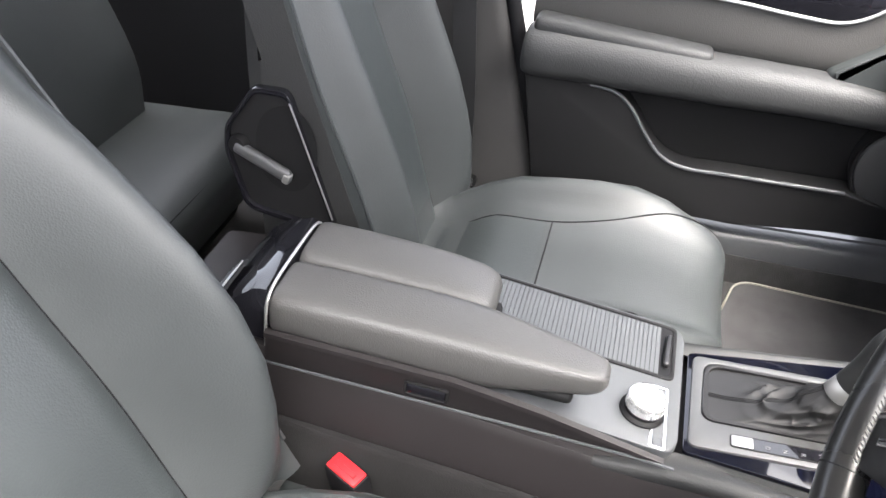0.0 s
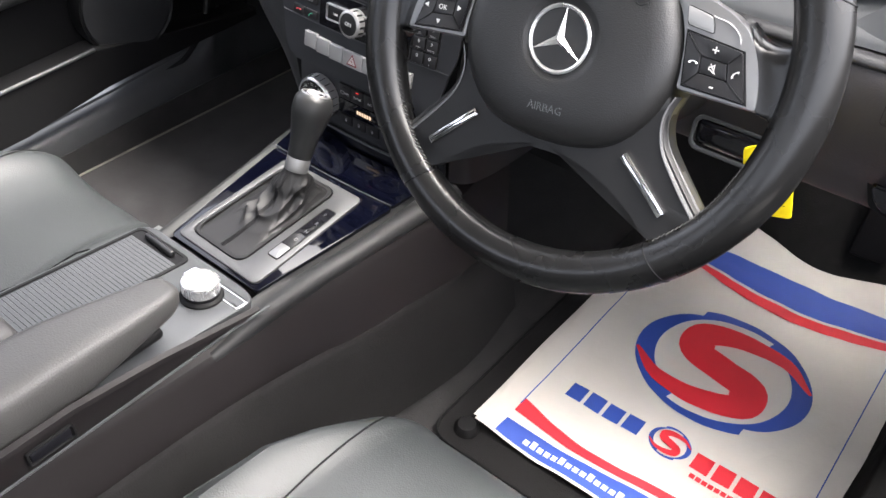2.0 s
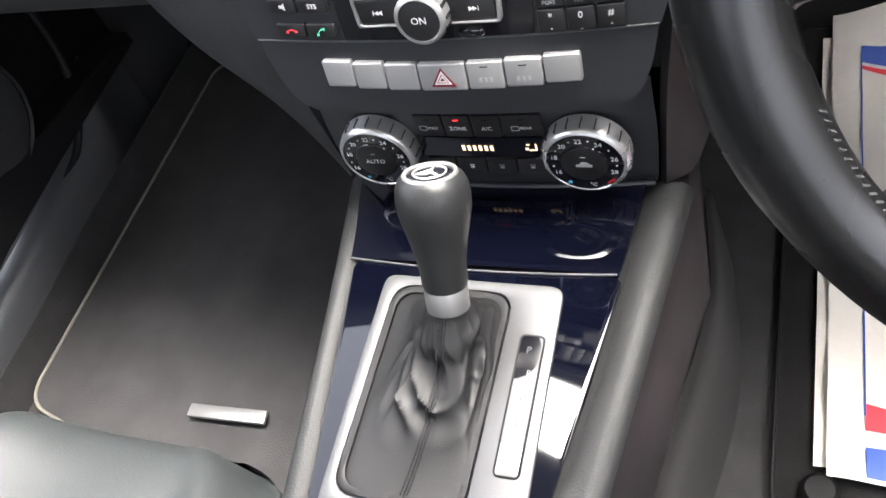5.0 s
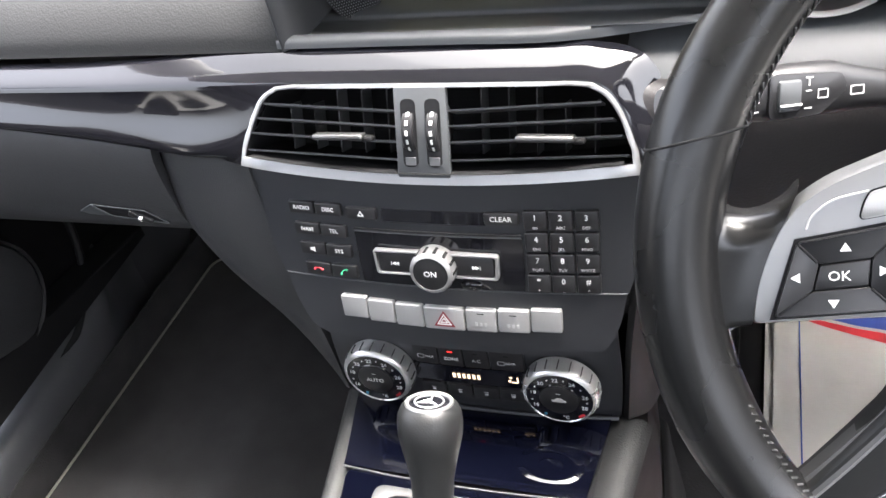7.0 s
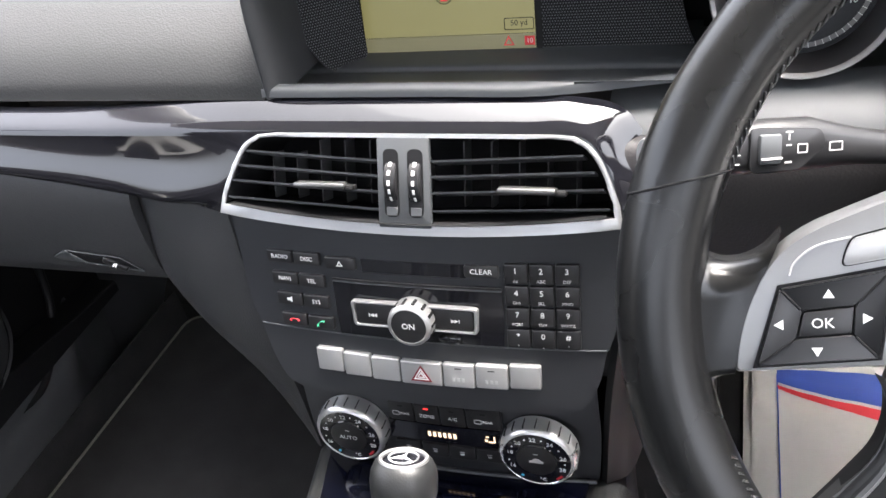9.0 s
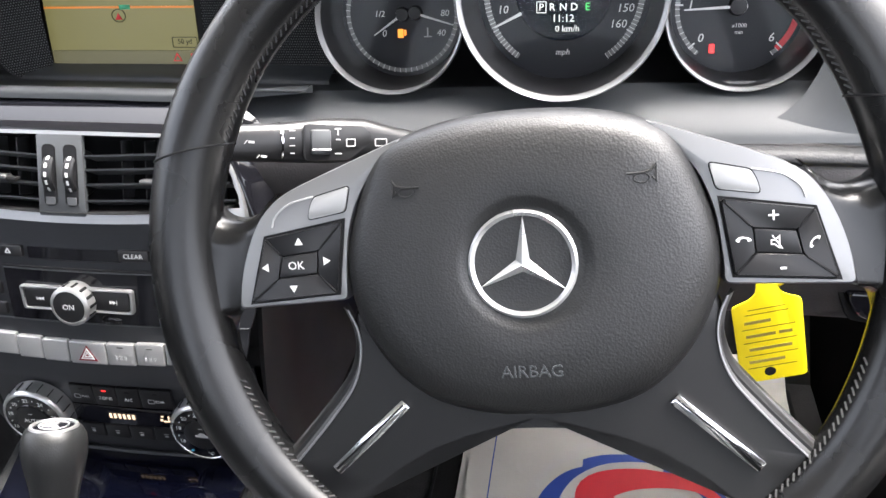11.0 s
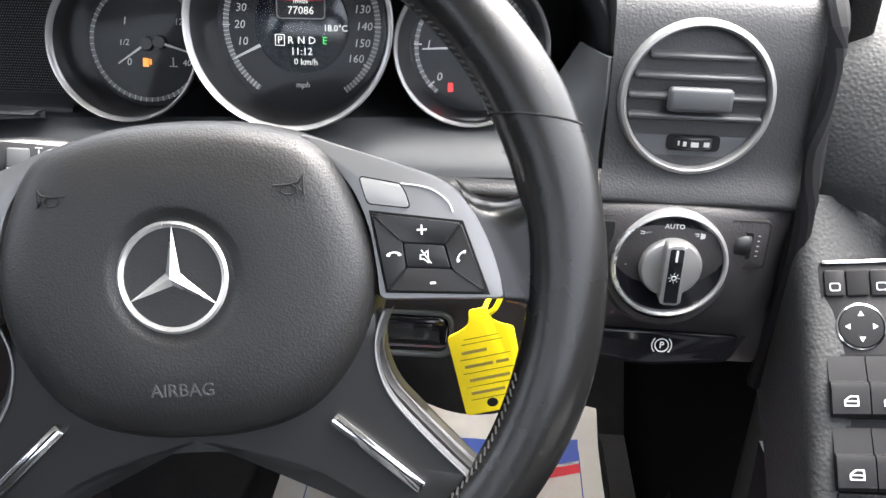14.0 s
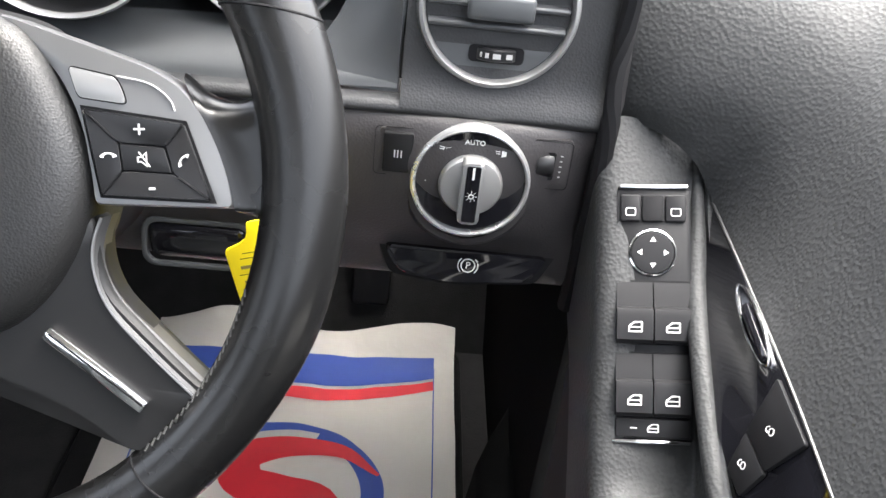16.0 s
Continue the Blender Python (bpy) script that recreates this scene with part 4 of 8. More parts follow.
# ---- dashboard ----
def dashboard():
    dash = thing("dashboard", (0, 0.3, 0.4), "dark grained dashboard with gloss black trim", "dashboard")
    xs = [-0.72, -0.55, -0.40, -0.25, -0.118]
    top = [[(x, 0.207, 0.598), (x, 0.212, 0.612), (x, 0.235, 0.634), (x, 0.32, 0.662), (x, 0.52, 0.678), (x, 0.95, 0.66)] for x in xs]
    part("upper_pad", patch(top, 24, 34, 0.01), DASHTOP, dash, "grained grey passenger dash top")
    def foot(x):
        """Height of the trim's lower edge, falling towards the vents."""
        return 0.527 + 0.026 * max(0.0, min(1.0, (-0.165 - x) / 0.215)) + 0.012 * max(0.0, min(1.0, (-0.38 - x) / 0.30))
    low = [[(x, 0.200, foot(x) + 0.002), (x, 0.189, foot(x) - 0.006), (x, 0.1865, 0.50), (x, 0.1925, 0.462), (x, 0.204, 0.446), (x, 0.225, 0.439), (x, 0.60, 0.43)] for x in (-0.72, -0.5, -0.35, -0.2415)]
    box = part("glovebox", patch(low, 16, 24, 0.01), PAD, dash, "grained black glovebox lid")
    h = frame_at((-0.296, 0.1798, 0.4700), (1, 0, 0), (0, -0.30, 0.954))
    hole = rounded([(-0.017, -0.007), (0.036, -0.015), (0.021, 0.003), (-0.030, 0.009)], 0.0015, 3)
    # no hollow here: a thin black plate gives the recess its shade
    part("recess_shade", prism(hole, 0.0012, h, 0.0004), BLACK, box, "flat black plate for the shade of the handle recess")
    part("recess_edge", tube([h @ Vector((x, y, 0.0013)) for x, y in hole], 0.0005, 6, True), PLATE, box, "thin grey recess edge")
    part("finger_plate", prism([(-0.040, -0.006), (-0.0175, -0.0075), (-0.0305, 0.0085), (-0.048, -0.002)], 0.0015, h, 0.0005), PLATE, box, "sloping grey finger plate")
    part("handle", rbox(0.022, 0.0075, 0.004, 0.0018, 3, off(h, 0.013, -0.0055, 0.0020, -38)), KEYCAP, box, "small black glovebox latch")
    part("lock", lathe([(0.0, 0.0032), (0.0022, 0.0030), (0.0030, 0.0)], 18, off(h, 0.014, -0.0055, 0.0028)), CHROME, box, "bright key lock")
    # lacquered strip: passenger length, then round the vents
    deep = lambda x: smooth(-0.30, -0.13, x)  # noqa: E731
    upper = [[(x, 0.2095, 0.5925 + 0.006 * deep(x)), (x, 0.2035, 0.5905 + 0.005 * deep(x)), (x, 0.1885, 0.5835 + 0.0015 * deep(x)), (x, 0.1865, 0.5795 + 0.001 * deep(x))] for x in (-0.72, -0.55, -0.40, -0.30, -0.25, -0.21, -0.17, -0.128, -0.08, 0.0, 0.07, 0.098)]
    upper += [[(0.128, 0.2085, 0.591), (0.123, 0.2025, 0.590), (0.1105, 0.1860, 0.5815), (0.108, 0.1845, 0.578)], [(0.147, 0.202, 0.562), (0.142, 0.196, 0.561), (0.125, 0.1765, 0.558), (0.121, 0.1765, 0.555)], [(0.156, 0.194, 0.528), (0.152, 0.188, 0.528), (0.136, 0.1670, 0.528), (0.132, 0.168, 0.525)]]
    part("trim_strip", patch(upper, 110, 14, 0.004), GLOSS, dash, "gloss black lacquered trim running over the vents")
    strip = [[(x, 0.1880, 0.5830), (x, 0.1835, 0.4 * foot(x) + 0.6 * 0.583), (x, 0.1760 - 0.006 * deep(x), foot(x) + 0.004), (x, 0.1770 - 0.006 * deep(x), foot(x)), (x, 0.188 - 0.010 * deep(x), foot(x) - 0.003)] for x in (-0.72, -0.55, -0.40, -0.30, -0.24, -0.20)]
    strip.append([(-0.1180, 0.1860, 0.5835), (-0.1330, 0.1800, 0.5650), (-0.1450, 0.1735, 0.5450), (-0.1490, 0.1710, 0.536), (-0.1570, 0.1690, 0.5280)])
    part("lower_trim", patch(strip, 50, 18, 0.004), GLOSS, dash, "gloss black lower trim facet")
    # wing from the stack to the glovebox
    wing = [[(XC - 0.143, 0.172, 0.526), (-0.185, 0.177, 0.530), (-0.2385, 0.187, 0.536), (-0.2400, 0.24, 0.536)],
            [(XC - 0.139, 0.166, 0.470), (-0.185, 0.168, 0.468), (-0.2450, 0.186, 0.462), (-0.2480, 0.24, 0.462)],
            [(XC - 0.133, 0.162, 0.425), (-0.175, 0.164, 0.420), (-0.2230, 0.182, 0.418), (-0.2280, 0.24, 0.42)],
            [(XC - 0.129, 0.166, 0.360), (-0.155, 0.168, 0.355), (-0.1800, 0.182, 0.352), (-0.1850, 0.24, 0.35)],
            [(XC - 0.125, 0.168, 0.282), (-0.140, 0.170, 0.280), (-0.1480, 0.182, 0.280), (-0.1500, 0.24, 0.28)]]
    part("left_wing", patch(wing, 24, 16, 0.006), PAD, dash, "grained panel beside the stack")
    side = [[(0.134, 0.172, 0.524), (0.146, 0.195, 0.520), (0.155, 0.40, 0.50)], [(0.128, 0.166, 0.45), (0.140, 0.19, 0.45), (0.155, 0.40, 0.45)], [(0.119, 0.166, 0.37), (0.134, 0.19, 0.37), (0.150, 0.40, 0.37)], [(0.113, 0.168, 0.282), (0.130, 0.19, 0.275), (0.145, 0.40, 0.27)]]
    part("side_cheek", patch(side, 18, 14, 0.006), PLASTIC, dash, "smooth side of the stack")
    # hood over display and instruments
    front = [(-0.1165, 0.207, 0.598), (-0.1175, 0.208, 0.628), (-0.1180, 0.209, 0.655), (-0.1165, 0.211, 0.676), (-0.105, 0.2135, 0.695), (-0.070, 0.216, 0.706), (0.02, 0.22, 0.712), (0.14, 0.222, 0.718), (0.25, 0.22, 0.738), (0.347, 0.215, 0.757), (0.45, 0.22, 0.742), (0.53, 0.225, 0.712), (0.556, 0.228, 0.675), (0.560, 0.232, 0.606)]
    mid = Vector((0.22, 0.0, 0.63))
    rows = []
    for p in front:
        p = Vector(p)
        d = Vector((p.x - mid.x, 0, p.z - mid.z)).normalized()
        inner = p + Vector((-d.x * 0.009, 0.008, -d.z * 0.010))
        back = Vector((max(-0.105, min(0.545, p.x - d.x * 0.02)), 0.335, p.z - d.z * 0.022))
        outer = p + Vector((d.x * 0.006, 0.030, max(0.0, d.z) * 0.012))
        far = Vector((p.x + d.x * 0.015, 0.50, min(p.z, 0.60 + 0.55 * (p.z - 0.60)) + 0.012 if p.z > 0.62 else 0.60))
        end = Vector((p.x, 0.95, min(far.z, 0.655)))
        rows.append([back, inner.lerp(back, 0.4), inner, p + Vector((-d.x * 0.004, 0.001, -d.z * 0.004)), p, outer, far, end])
    part("hood", patch(rows, 60, 40), HOODSKIN, dash, "smooth hood over display and instruments")
    part("recess_back", rbox(0.70, 0.01, 0.20, 0, at=(0.22, 0.338, 0.67)), BLACK, dash)
    ledge = [[(x, y + max(0, x - 0.10) * 0.3 * (y < 0.212), z) for y, z in ((0.2070, 0.6000), (0.2085, 0.6050), (0.2135, 0.6068), (0.2200, 0.6035), (0.2400, 0.5955), (0.2620, 0.5905), (0.2665, 0.5905), (0.2690, 0.5935), (0.2900, 0.5960), (0.34, 0.597))] for x in (-0.120, 0.0, 0.08, 0.17)]
    part("ledge", patch(ledge, 16, 60), PLATE, dash, "smooth grey ledge under the display")
    # fascia round the column
    fas = []
    for x, zt in ((0.118, 0.594), (0.20, 0.597), (0.30, 0.602), (0.40, 0.606), (0.48, 0.609), (0.552, 0.612)):
        fas.append([(x, 0.345, zt - 0.004), (x, 0.252, zt - 0.004), (x, 0.243, zt), (x, 0.236, zt - 0.002), (x, 0.222, zt - 0.006), (x, 0.203, zt - 0.020), (x, 0.199, zt - 0.026)])
    part("fascia", patch(fas, 24, 30), PLATE, dash, "smooth grey fascia under the instruments")
    cheek = [[(0.470, 0.206, 0.582), (0.512, 0.204, 0.582), (0.553, 0.203, 0.582)], [(0.505, 0.222, 0.606), (0.530, 0.212, 0.602), (0.553, 0.206, 0.598)], [(0.526, 0.240, 0.640), (0.543, 0.216, 0.638), (0.5545, 0.2055, 0.636)], [(0.540, 0.240, 0.664), (0.549, 0.218, 0.664), (0.5550, 0.2080, 0.664)]]
    part("cheek", patch(cheek, 10, 10, 0.004), PLATE, dash)
    shoulder = [[(0.556, 0.229, 0.662), (0.5555, 0.217, 0.664), (0.557, 0.2085, 0.662)], [(0.548, 0.231, 0.698), (0.554, 0.222, 0.693), (0.559, 0.2145, 0.688)],
                [(0.531, 0.236, 0.7145), (0.546, 0.232, 0.7095), (0.561, 0.2235, 0.7025)], [(0.500, 0.245, 0.7290), (0.532, 0.250, 0.7210), (0.563, 0.256, 0.7155)],
                [(0.450, 0.262, 0.7440), (0.510, 0.290, 0.7300), (0.565, 0.305, 0.7200)], [(0.420, 0.400, 0.738), (0.500, 0.420, 0.728), (0.567, 0.440, 0.7170)], [(0.420, 0.600, 0.712), (0.500, 0.600, 0.710), (0.567, 0.600, 0.704)]]
    part("hood_shoulder", patch(shoulder, 36, 14, 0.004), PAD, dash, "smooth shoulder between hood and side vent")
    # grained band and lower panel on the driver's side
    band = [[(x, 0.199, 0.582), (x, 0.192, 0.580), (x, 0.189, 0.5755), (x, 0.193, 0.5715), (x, 0.22, 0.571)] for x in (0.150, 0.3, 0.45, 0.556)]
    part("grained_band", patch(band, 16, 14), PAD, dash)
    pod = []
    for x in (0.5545, 0.60, 0.645, 0.683):
        pod.append([(x, 0.60, 0.700), (x, 0.34, 0.718), (x, 0.270, 0.715), (x, 0.222, 0.700), (x, 0.208, 0.670), (x, 0.203, 0.630), (x, 0.198, 0.595), (x, 0.190, 0.580), (x, 0.189, 0.5755), (x, 0.193, 0.5715), (x, 0.22, 0.571)])
    part("vent_pod", patch(pod, 16, 60), PAD, dash, "grained pod round the side vent")
    lower = []
    for x, b in ((0.125, 0.0), (0.20, 0.0), (0.30, 0.002), (0.45, 0.003), (0.53, 0.0), (0.60, -0.006), (0.66, 0.0), (0.683, 0.01)):
        lower.append([(x, 0.215, 0.5705), (x, 0.196 + b, 0.5700), (x, 0.191 + b, 0.562), (x, 0.190 + b * 1.5, 0.530), (x, 0.196 + b, 0.495), (x, 0.205, 0.470), (x, 0.212, 0.4440), (x, 0.235, 0.4360), (x, 0.60, 0.43)])
    part("knee_panel", patch(lower, 50, 50, 0.004), KNEE, dash, "dark knee panel under the wheel")
    part("cubby", rbox(0.070, 0.03, 0.030, 0.008, 3, at=(0.424, 0.210, 0.4585)), GLOSS, dash, "dark open cubby")
    part("cubby_rim", ring_plate(rrect(0.076, 0.036, 0.010, 4), rrect(0.069, 0.029, 0.008, 4), 0.004, frame_at((0.424, 0.1975, 0.4585), (1, 0, 0), (0, 0.2, 1)), 0.001), PLATE, dash)
    # black tube laid along the door gap in place of its shade
    part("gap_shade", tube(spline([(0.6852, 0.231, 0.712), (0.6852, 0.203, 0.690), (0.6852, 0.197, 0.630), (0.6852, 0.185, 0.578), (0.6858, 0.187, 0.530), (0.688, 0.200, 0.470), (0.690, 0.212, 0.42)], 30), 0.0062, 8), BLACK, dash, "black strip standing in for the shaded gap beside the door")
    # brake release
    g = frame_at((0.609, 0.200, 0.4595), (1, 0, 0), (0, 0.25, 1))
    rel = part("brake_release", prism(rounded([(-0.058, 0.012), (-0.046, -0.008), (-0.01, -0.0125), (0.045, -0.008), (0.058, 0.010)], 0.006), 0.008, g, 0.003, 3), GLOSS, dash, "dark parking brake handle")
    part("release_well", ring_plate(rounded([(-0.064, 0.016), (-0.052, -0.012), (-0.01, -0.017), (0.052, -0.012), (0.066, 0.014)], 0.006), rounded([(-0.058, 0.012), (-0.046, -0.008), (-0.01, -0.0125), (0.045, -0.008), (0.058, 0.010)], 0.006), 0.003, off(g, 0, 0, -0.002), 0.001), BLACK, rel)
    part("brake_mark", ring_plate([(0.0052 * math.cos(a), 0.0052 * math.sin(a)) for a in np.linspace(0, 2 * math.pi, 24, endpoint=False)], [(0.0044 * math.cos(a), 0.0044 * math.sin(a)) for a in np.linspace(0, 2 * math.pi, 24, endpoint=False)], 0.0003, off(g, 0.002, 0.001, 0.0082)), WHITE, rel)
    lettering("P", 0.0070, off(g, 0.002, 0.001, 0.0084), WHITE, rel)
    for s in (-1, 1):
        part("brake_arc", moved(tube([(0.0070 * math.cos(a), 0.0070 * math.sin(a), 0) for a in np.linspace(-0.8, 0.8, 8)], 0.0004, 5), off(g, 0.002, 0.001, 0.0084, 0 if s > 0 else 180)), WHITE, rel)
    # demister vent on the far corner
    d = frame_at((0.605, 0.262, 0.7165), (1, 0, 0), (0, 1, 0.15))
    grille = part("corner_vent", lathe([(0.0, 0.0), (0.030, 0.0), (0.033, 0.003), (0.036, 0.003), (0.038, 0.0)], 30, d @ Matrix.Diagonal((1, 0.72, 1, 1))), PLATE, dash, "oval corner vent")
    for k in range(5):
        part("slat", rbox(0.056 - 0.006 * abs(k - 2), 0.0035, 0.004, 0.001, 1, off(d, 0, -0.016 + 0.008 * k, 0.002)), BLACK, grille)
    return dash


HOODSKIN = material("smooth_hood_skin", (0.022, 0.023, 0.025), 0.55, spec=0.25, grain=0.12, grain_size=0.0012, vary=0.08)
KNEE = material("knee_panel_plastic", (0.027, 0.025, 0.026), 0.5, spec=0.35, grain=0.3, grain_size=0.0016, kind="leather", vary=0.1)
dash_thing = dashboard()


# ---- centre vents ----
def centre_vents():
    m = frame_at((XC, 0.1742, 0.5549), (1, 0, 0), (0, 0.42, 1)) @ Matrix.Diagonal((1, 0.966, 1, 1))
    v = thing("centre_vent", m.translation, "pair of slatted air vents in a satin silver frame", "air vent")
    bow = lambda x: 0.011 * (1 - (x / 0.145) ** 2)  # noqa: E731
    curve = lambda *p: [(q.x, q.y) for q in spline([(*c, 0) for c in p], 12)]  # noqa: E731
    outer = [(x, -0.0265 - bow(x)) for x in np.linspace(-0.142, 0.142, 21)] + curve((0.140, -0.012), (0.131, 0.012), (0.122, 0.0255), (0.112, 0.0315)) + [(x, 0.0325) for x in np.linspace(0.098, -0.094, 13)] + curve((-0.107, 0.0312), (-0.119, 0.024), (-0.129, 0.008), (-0.139, -0.014))
    inner = [(x * 0.965, -0.0195 - bow(x)) for x in np.linspace(-0.142, 0.142, 21)] + curve((0.1360, -0.011), (0.1275, 0.012), (0.1190, 0.0235), (0.110, 0.0288)) + [(x, 0.0298) for x in np.linspace(0.097, -0.093, 13)] + curve((-0.1055, 0.0286), (-0.1160, 0.0220), (-0.1255, 0.0075), (-0.1350, -0.0128))
    part("frame", ring_plate(outer, inner, 0.0058, off(m, 0, 0, -0.0045), 0.0012), SATIN, v, "satin silver frame")
    part("lower_lip", skin([[(x, -0.0195 - bow(x * 1.05) + 0.001, 0.004), (x, -0.0185 - bow(x * 1.05) + 0.003, -0.010)] for x in np.linspace(-0.132, 0.132, 21)], m=m), DARK, v)
    part("duct", prism(inner, 0.002, off(m, 0, 0, -0.055)), BLACK, v)
    wall = skin([[(x, y, 0.0) for x, y in inner], [(x * 0.97, y * 0.9, -0.055) for x, y in inner]], closed=True, m=m)
    part("duct_wall", wall, BLACK, v)
    mid = part("divider", prism(rounded([(-0.0185, -0.032), (0.0185, -0.032), (0.0180, 0.0298), (-0.0180, 0.0298)], 0.001), 0.004, off(m, 0, 0, -0.002), 0.0006), PLATE, v, "grey divider")
    for x in (-0.0085, 0.0085):
        part("wheel_well", prism(rrect(0.0105, 0.047, 0.004, 4, x, -0.001), 0.0006, off(m, 0, 0, 0.0020)), BLACK, mid)
        w = off(m, x, 0.0, -0.010) @ Matrix.Rotation(radians(90), 4, "Y")
        part("thumbwheel", lathe([(0.0, -0.0040), (0.0170, -0.0040), (0.0180, -0.0032), (0.0180, 0.0032), (0.0170, 0.0040), (0, 0.0040)], 48, w @ Matrix.Diagonal((1.0, 1.0, 1, 1))), KEYCAP, mid, "ribbed thumbwheel")
        for k, q in enumerate((-42, -22, 0, 20, 40)):
            part("wheel_mark", rbox(0.0022 - 0.0002 * k, 0.0034, 0.0006, 0, 1, off(m, x, 0, -0.010) @ Matrix.Rotation(radians(q), 4, "X") @ Matrix.Translation((0, 0, 0.0181))), WHITE, mid)
        part("wheel_pocket", rbox(0.0075, 0.006, 0.0008, 0.0003, 1, off(m, x, -0.0205, 0.0025)), PLATE, mid)
    for s in (-1, 1):
        for y, x1 in ((0.0175, 0.1175), (0.0070, 0.1245), (-0.0040, 0.1300), (-0.0165, 0.1340)):
            l, r = (0.0185, x1)
            pts = [(s * (l + (r - l) * t), y - 0.0035 * (1 - t) + 0.002 * t, -0.004) for t in np.linspace(0, 1, 6)]
            part("slat", skin([[(x, yy - 0.0008, z + 0.004), (x, yy + 0.0008, z + 0.0045), (x, yy - 0.0036, z - 0.012), (x, yy - 0.0052, z - 0.0125)] for x, yy, z in pts], closed=True, caps=True, m=m), VANE, v)
        for k in range(5):
            x = s * (0.034 + 0.019 * k)
            part("vane", rbox(0.0012, 0.046 if k < 3 else 0.034, 0.016, 0.0004, 1, off(m, x, 0.002 if k < 3 else -0.002, -0.032)), VANE, v)
        x0 = 0.083 if s > 0 else -0.060
        part("slider", rbox(0.038, 0.0046, 0.010, 0.002, 3, off(m, x0, -0.0035, 0.0025)), SLIDER, v, "satin chrome slider tab")
        part("slider_foot", rbox(0.008, 0.004, 0.008, 0.0015, 2, off(m, x0 + 0.021, -0.0050, 0.001)), DARK, v)


SLIDER = material("dark_satin_slider", (0.10, 0.10, 0.10), 0.34, metal=0.8, vary=0.05)
VANE = material("grey_vent_vane", (0.05, 0.052, 0.055), 0.4, vary=0.05)
centre_vents()


# ---- radio and climate controls ----
STACK = frame_at((XC, 0.150, 0.455), (1, 0, 0), (0, 0.21, 1))
CLIM = frame_at((XC, 0.156, 0.338), (1, 0, 0), (0, 0.03, 1))


def sink(x):
    return -0.010 * (x / 0.14) ** 2


def on_face(m, x, y, z=0.0, turn=0.0):
    """A place on the bowed face of the stack."""
    return m @ Matrix.Translation((x, y, sink(x) + z)) @ Matrix.Rotation(0.02 * x / 0.14 * 6, 4, "Y") @ Matrix.Rotation(radians(turn), 4, "Z")


def face(m, rows, n=24):
    net = [[(s * w, y, sink(s * w) + dz) for s in (-1, -0.75, -0.5, -0.25, 0, 0.25, 0.5, 0.75, 1)] for w, y, dz in rows]
    bm = patch(net, n, 32, 0.004)
    return moved(bm, m)


def radio():
    r = thing("radio", (XC, 0.15, 0.45), "dark car radio with keypad and silver control knob", "car radio")
    part("face", face(STACK, ((0.1435, 0.0735, 0), (0.1400, 0.045, 0), (0.1370, 0.0, 0), (0.1320, -0.0165, 0)), 20), FACE, r, "dark bowed face")
    part("lower_face", face(STACK, ((0.1310, -0.0172, 0), (0.1250, -0.045, 0), (0.1150, -0.0640, 0), (0.1020, -0.0715, -0.001)), 16), FACE, r)
    part("face_line", moved(tube([(x, -0.0168, sink(x) + 0.0004) for x in np.linspace(-0.131, 0.131, 25)], 0.0006, 6), STACK), PLATE, r)
    part("display", face(STACK, ((0.0625, 0.0265, 0.0012), (0.0625, 0.0, 0.0012), (0.0615, -0.0155, 0.0012)), 12), GLOSS, r, "gloss black display")
    part("disc_slot", face(STACK, ((0.0380, 0.0455, 0.0010), (0.0380, 0.0360, 0.0010)), 6), GLOSS, r, "disc slot")
    part("slot_line", moved(tube([(x, 0.0290 + 0.004 * (x / 0.062) ** 2 * 0, sink(x) + 0.0016) for x in np.linspace(-0.062, 0.062, 15)], 0.0009, 6), STACK), BLACK, r)
    part("slot_edge", moved(tube([(x, 0.0272, sink(x) + 0.0018) for x in np.linspace(-0.062, 0.062, 15)], 0.0005, 6), STACK), PLATE, r)

    def key(x0, x1, y0, y1, word="", size=0.0046, mat=None, dy=0.0, ink=None, tall=0.0030):
        cx, cy = (x0 + x1) / 2, (y0 + y1) / 2
        k = part("key", prism(rrect(abs(x1 - x0) - 0.0007, abs(y1 - y0) - 0.0007, 0.0012, 3), tall, on_face(STACK, cx, cy), 0.0008), mat or KEYCAP, r)
        if word:
            lettering(word, size, on_face(STACK, cx, cy + dy, tall + 0.0001), ink or WHITE, k, 0.0001)
        return k

    rows = (("RADIO", "DISC", 0.0480, 0.0375), ("NAVI", "TEL", 0.0306, 0.0200), ("", "SYS", 0.0140, 0.0032), ("", "", -0.0030, -0.0138))
    for i, (a, b, y1, y0) in enumerate(rows):
        x = -0.1140 + 0.0014 * i
        ka = key(x, x + 0.0220, y0, y1, a)
        kb = key(x + 0.0225, x + 0.0445, y0, y1, b)
        cy = (y0 + y1) / 2
        if i == 2:
            part("mute_mark", prism([(-0.002, -0.001), (0.0, -0.001), (0.002, -0.0024), (0.002, 0.0024), (0.0, 0.001), (-0.002, 0.001)], 0.0002, on_face(STACK, x + 0.011, cy, 0.0031)), WHITE, ka)
        if i == 3:
            for xx, mat, par, turn in ((x + 0.011, REDMARK, ka, 0), (x + 0.0335, GREENMARK, kb, 35)):
                arc = tube([(0.0034 * math.cos(q), 0.0016 * math.sin(q), 0) for q in np.linspace(0, math.pi, 9)], [0.0011, 0.0008, 0.0005, 0.0004, 0.0004, 0.0004, 0.0005, 0.0008, 0.0011], 5)
                part("phone_mark", moved(arc, on_face(STACK, xx, cy - 0.0008, 0.0031, turn)), mat, par)
    e = key(-0.0660, -0.0415, 0.0365, 0.0465)
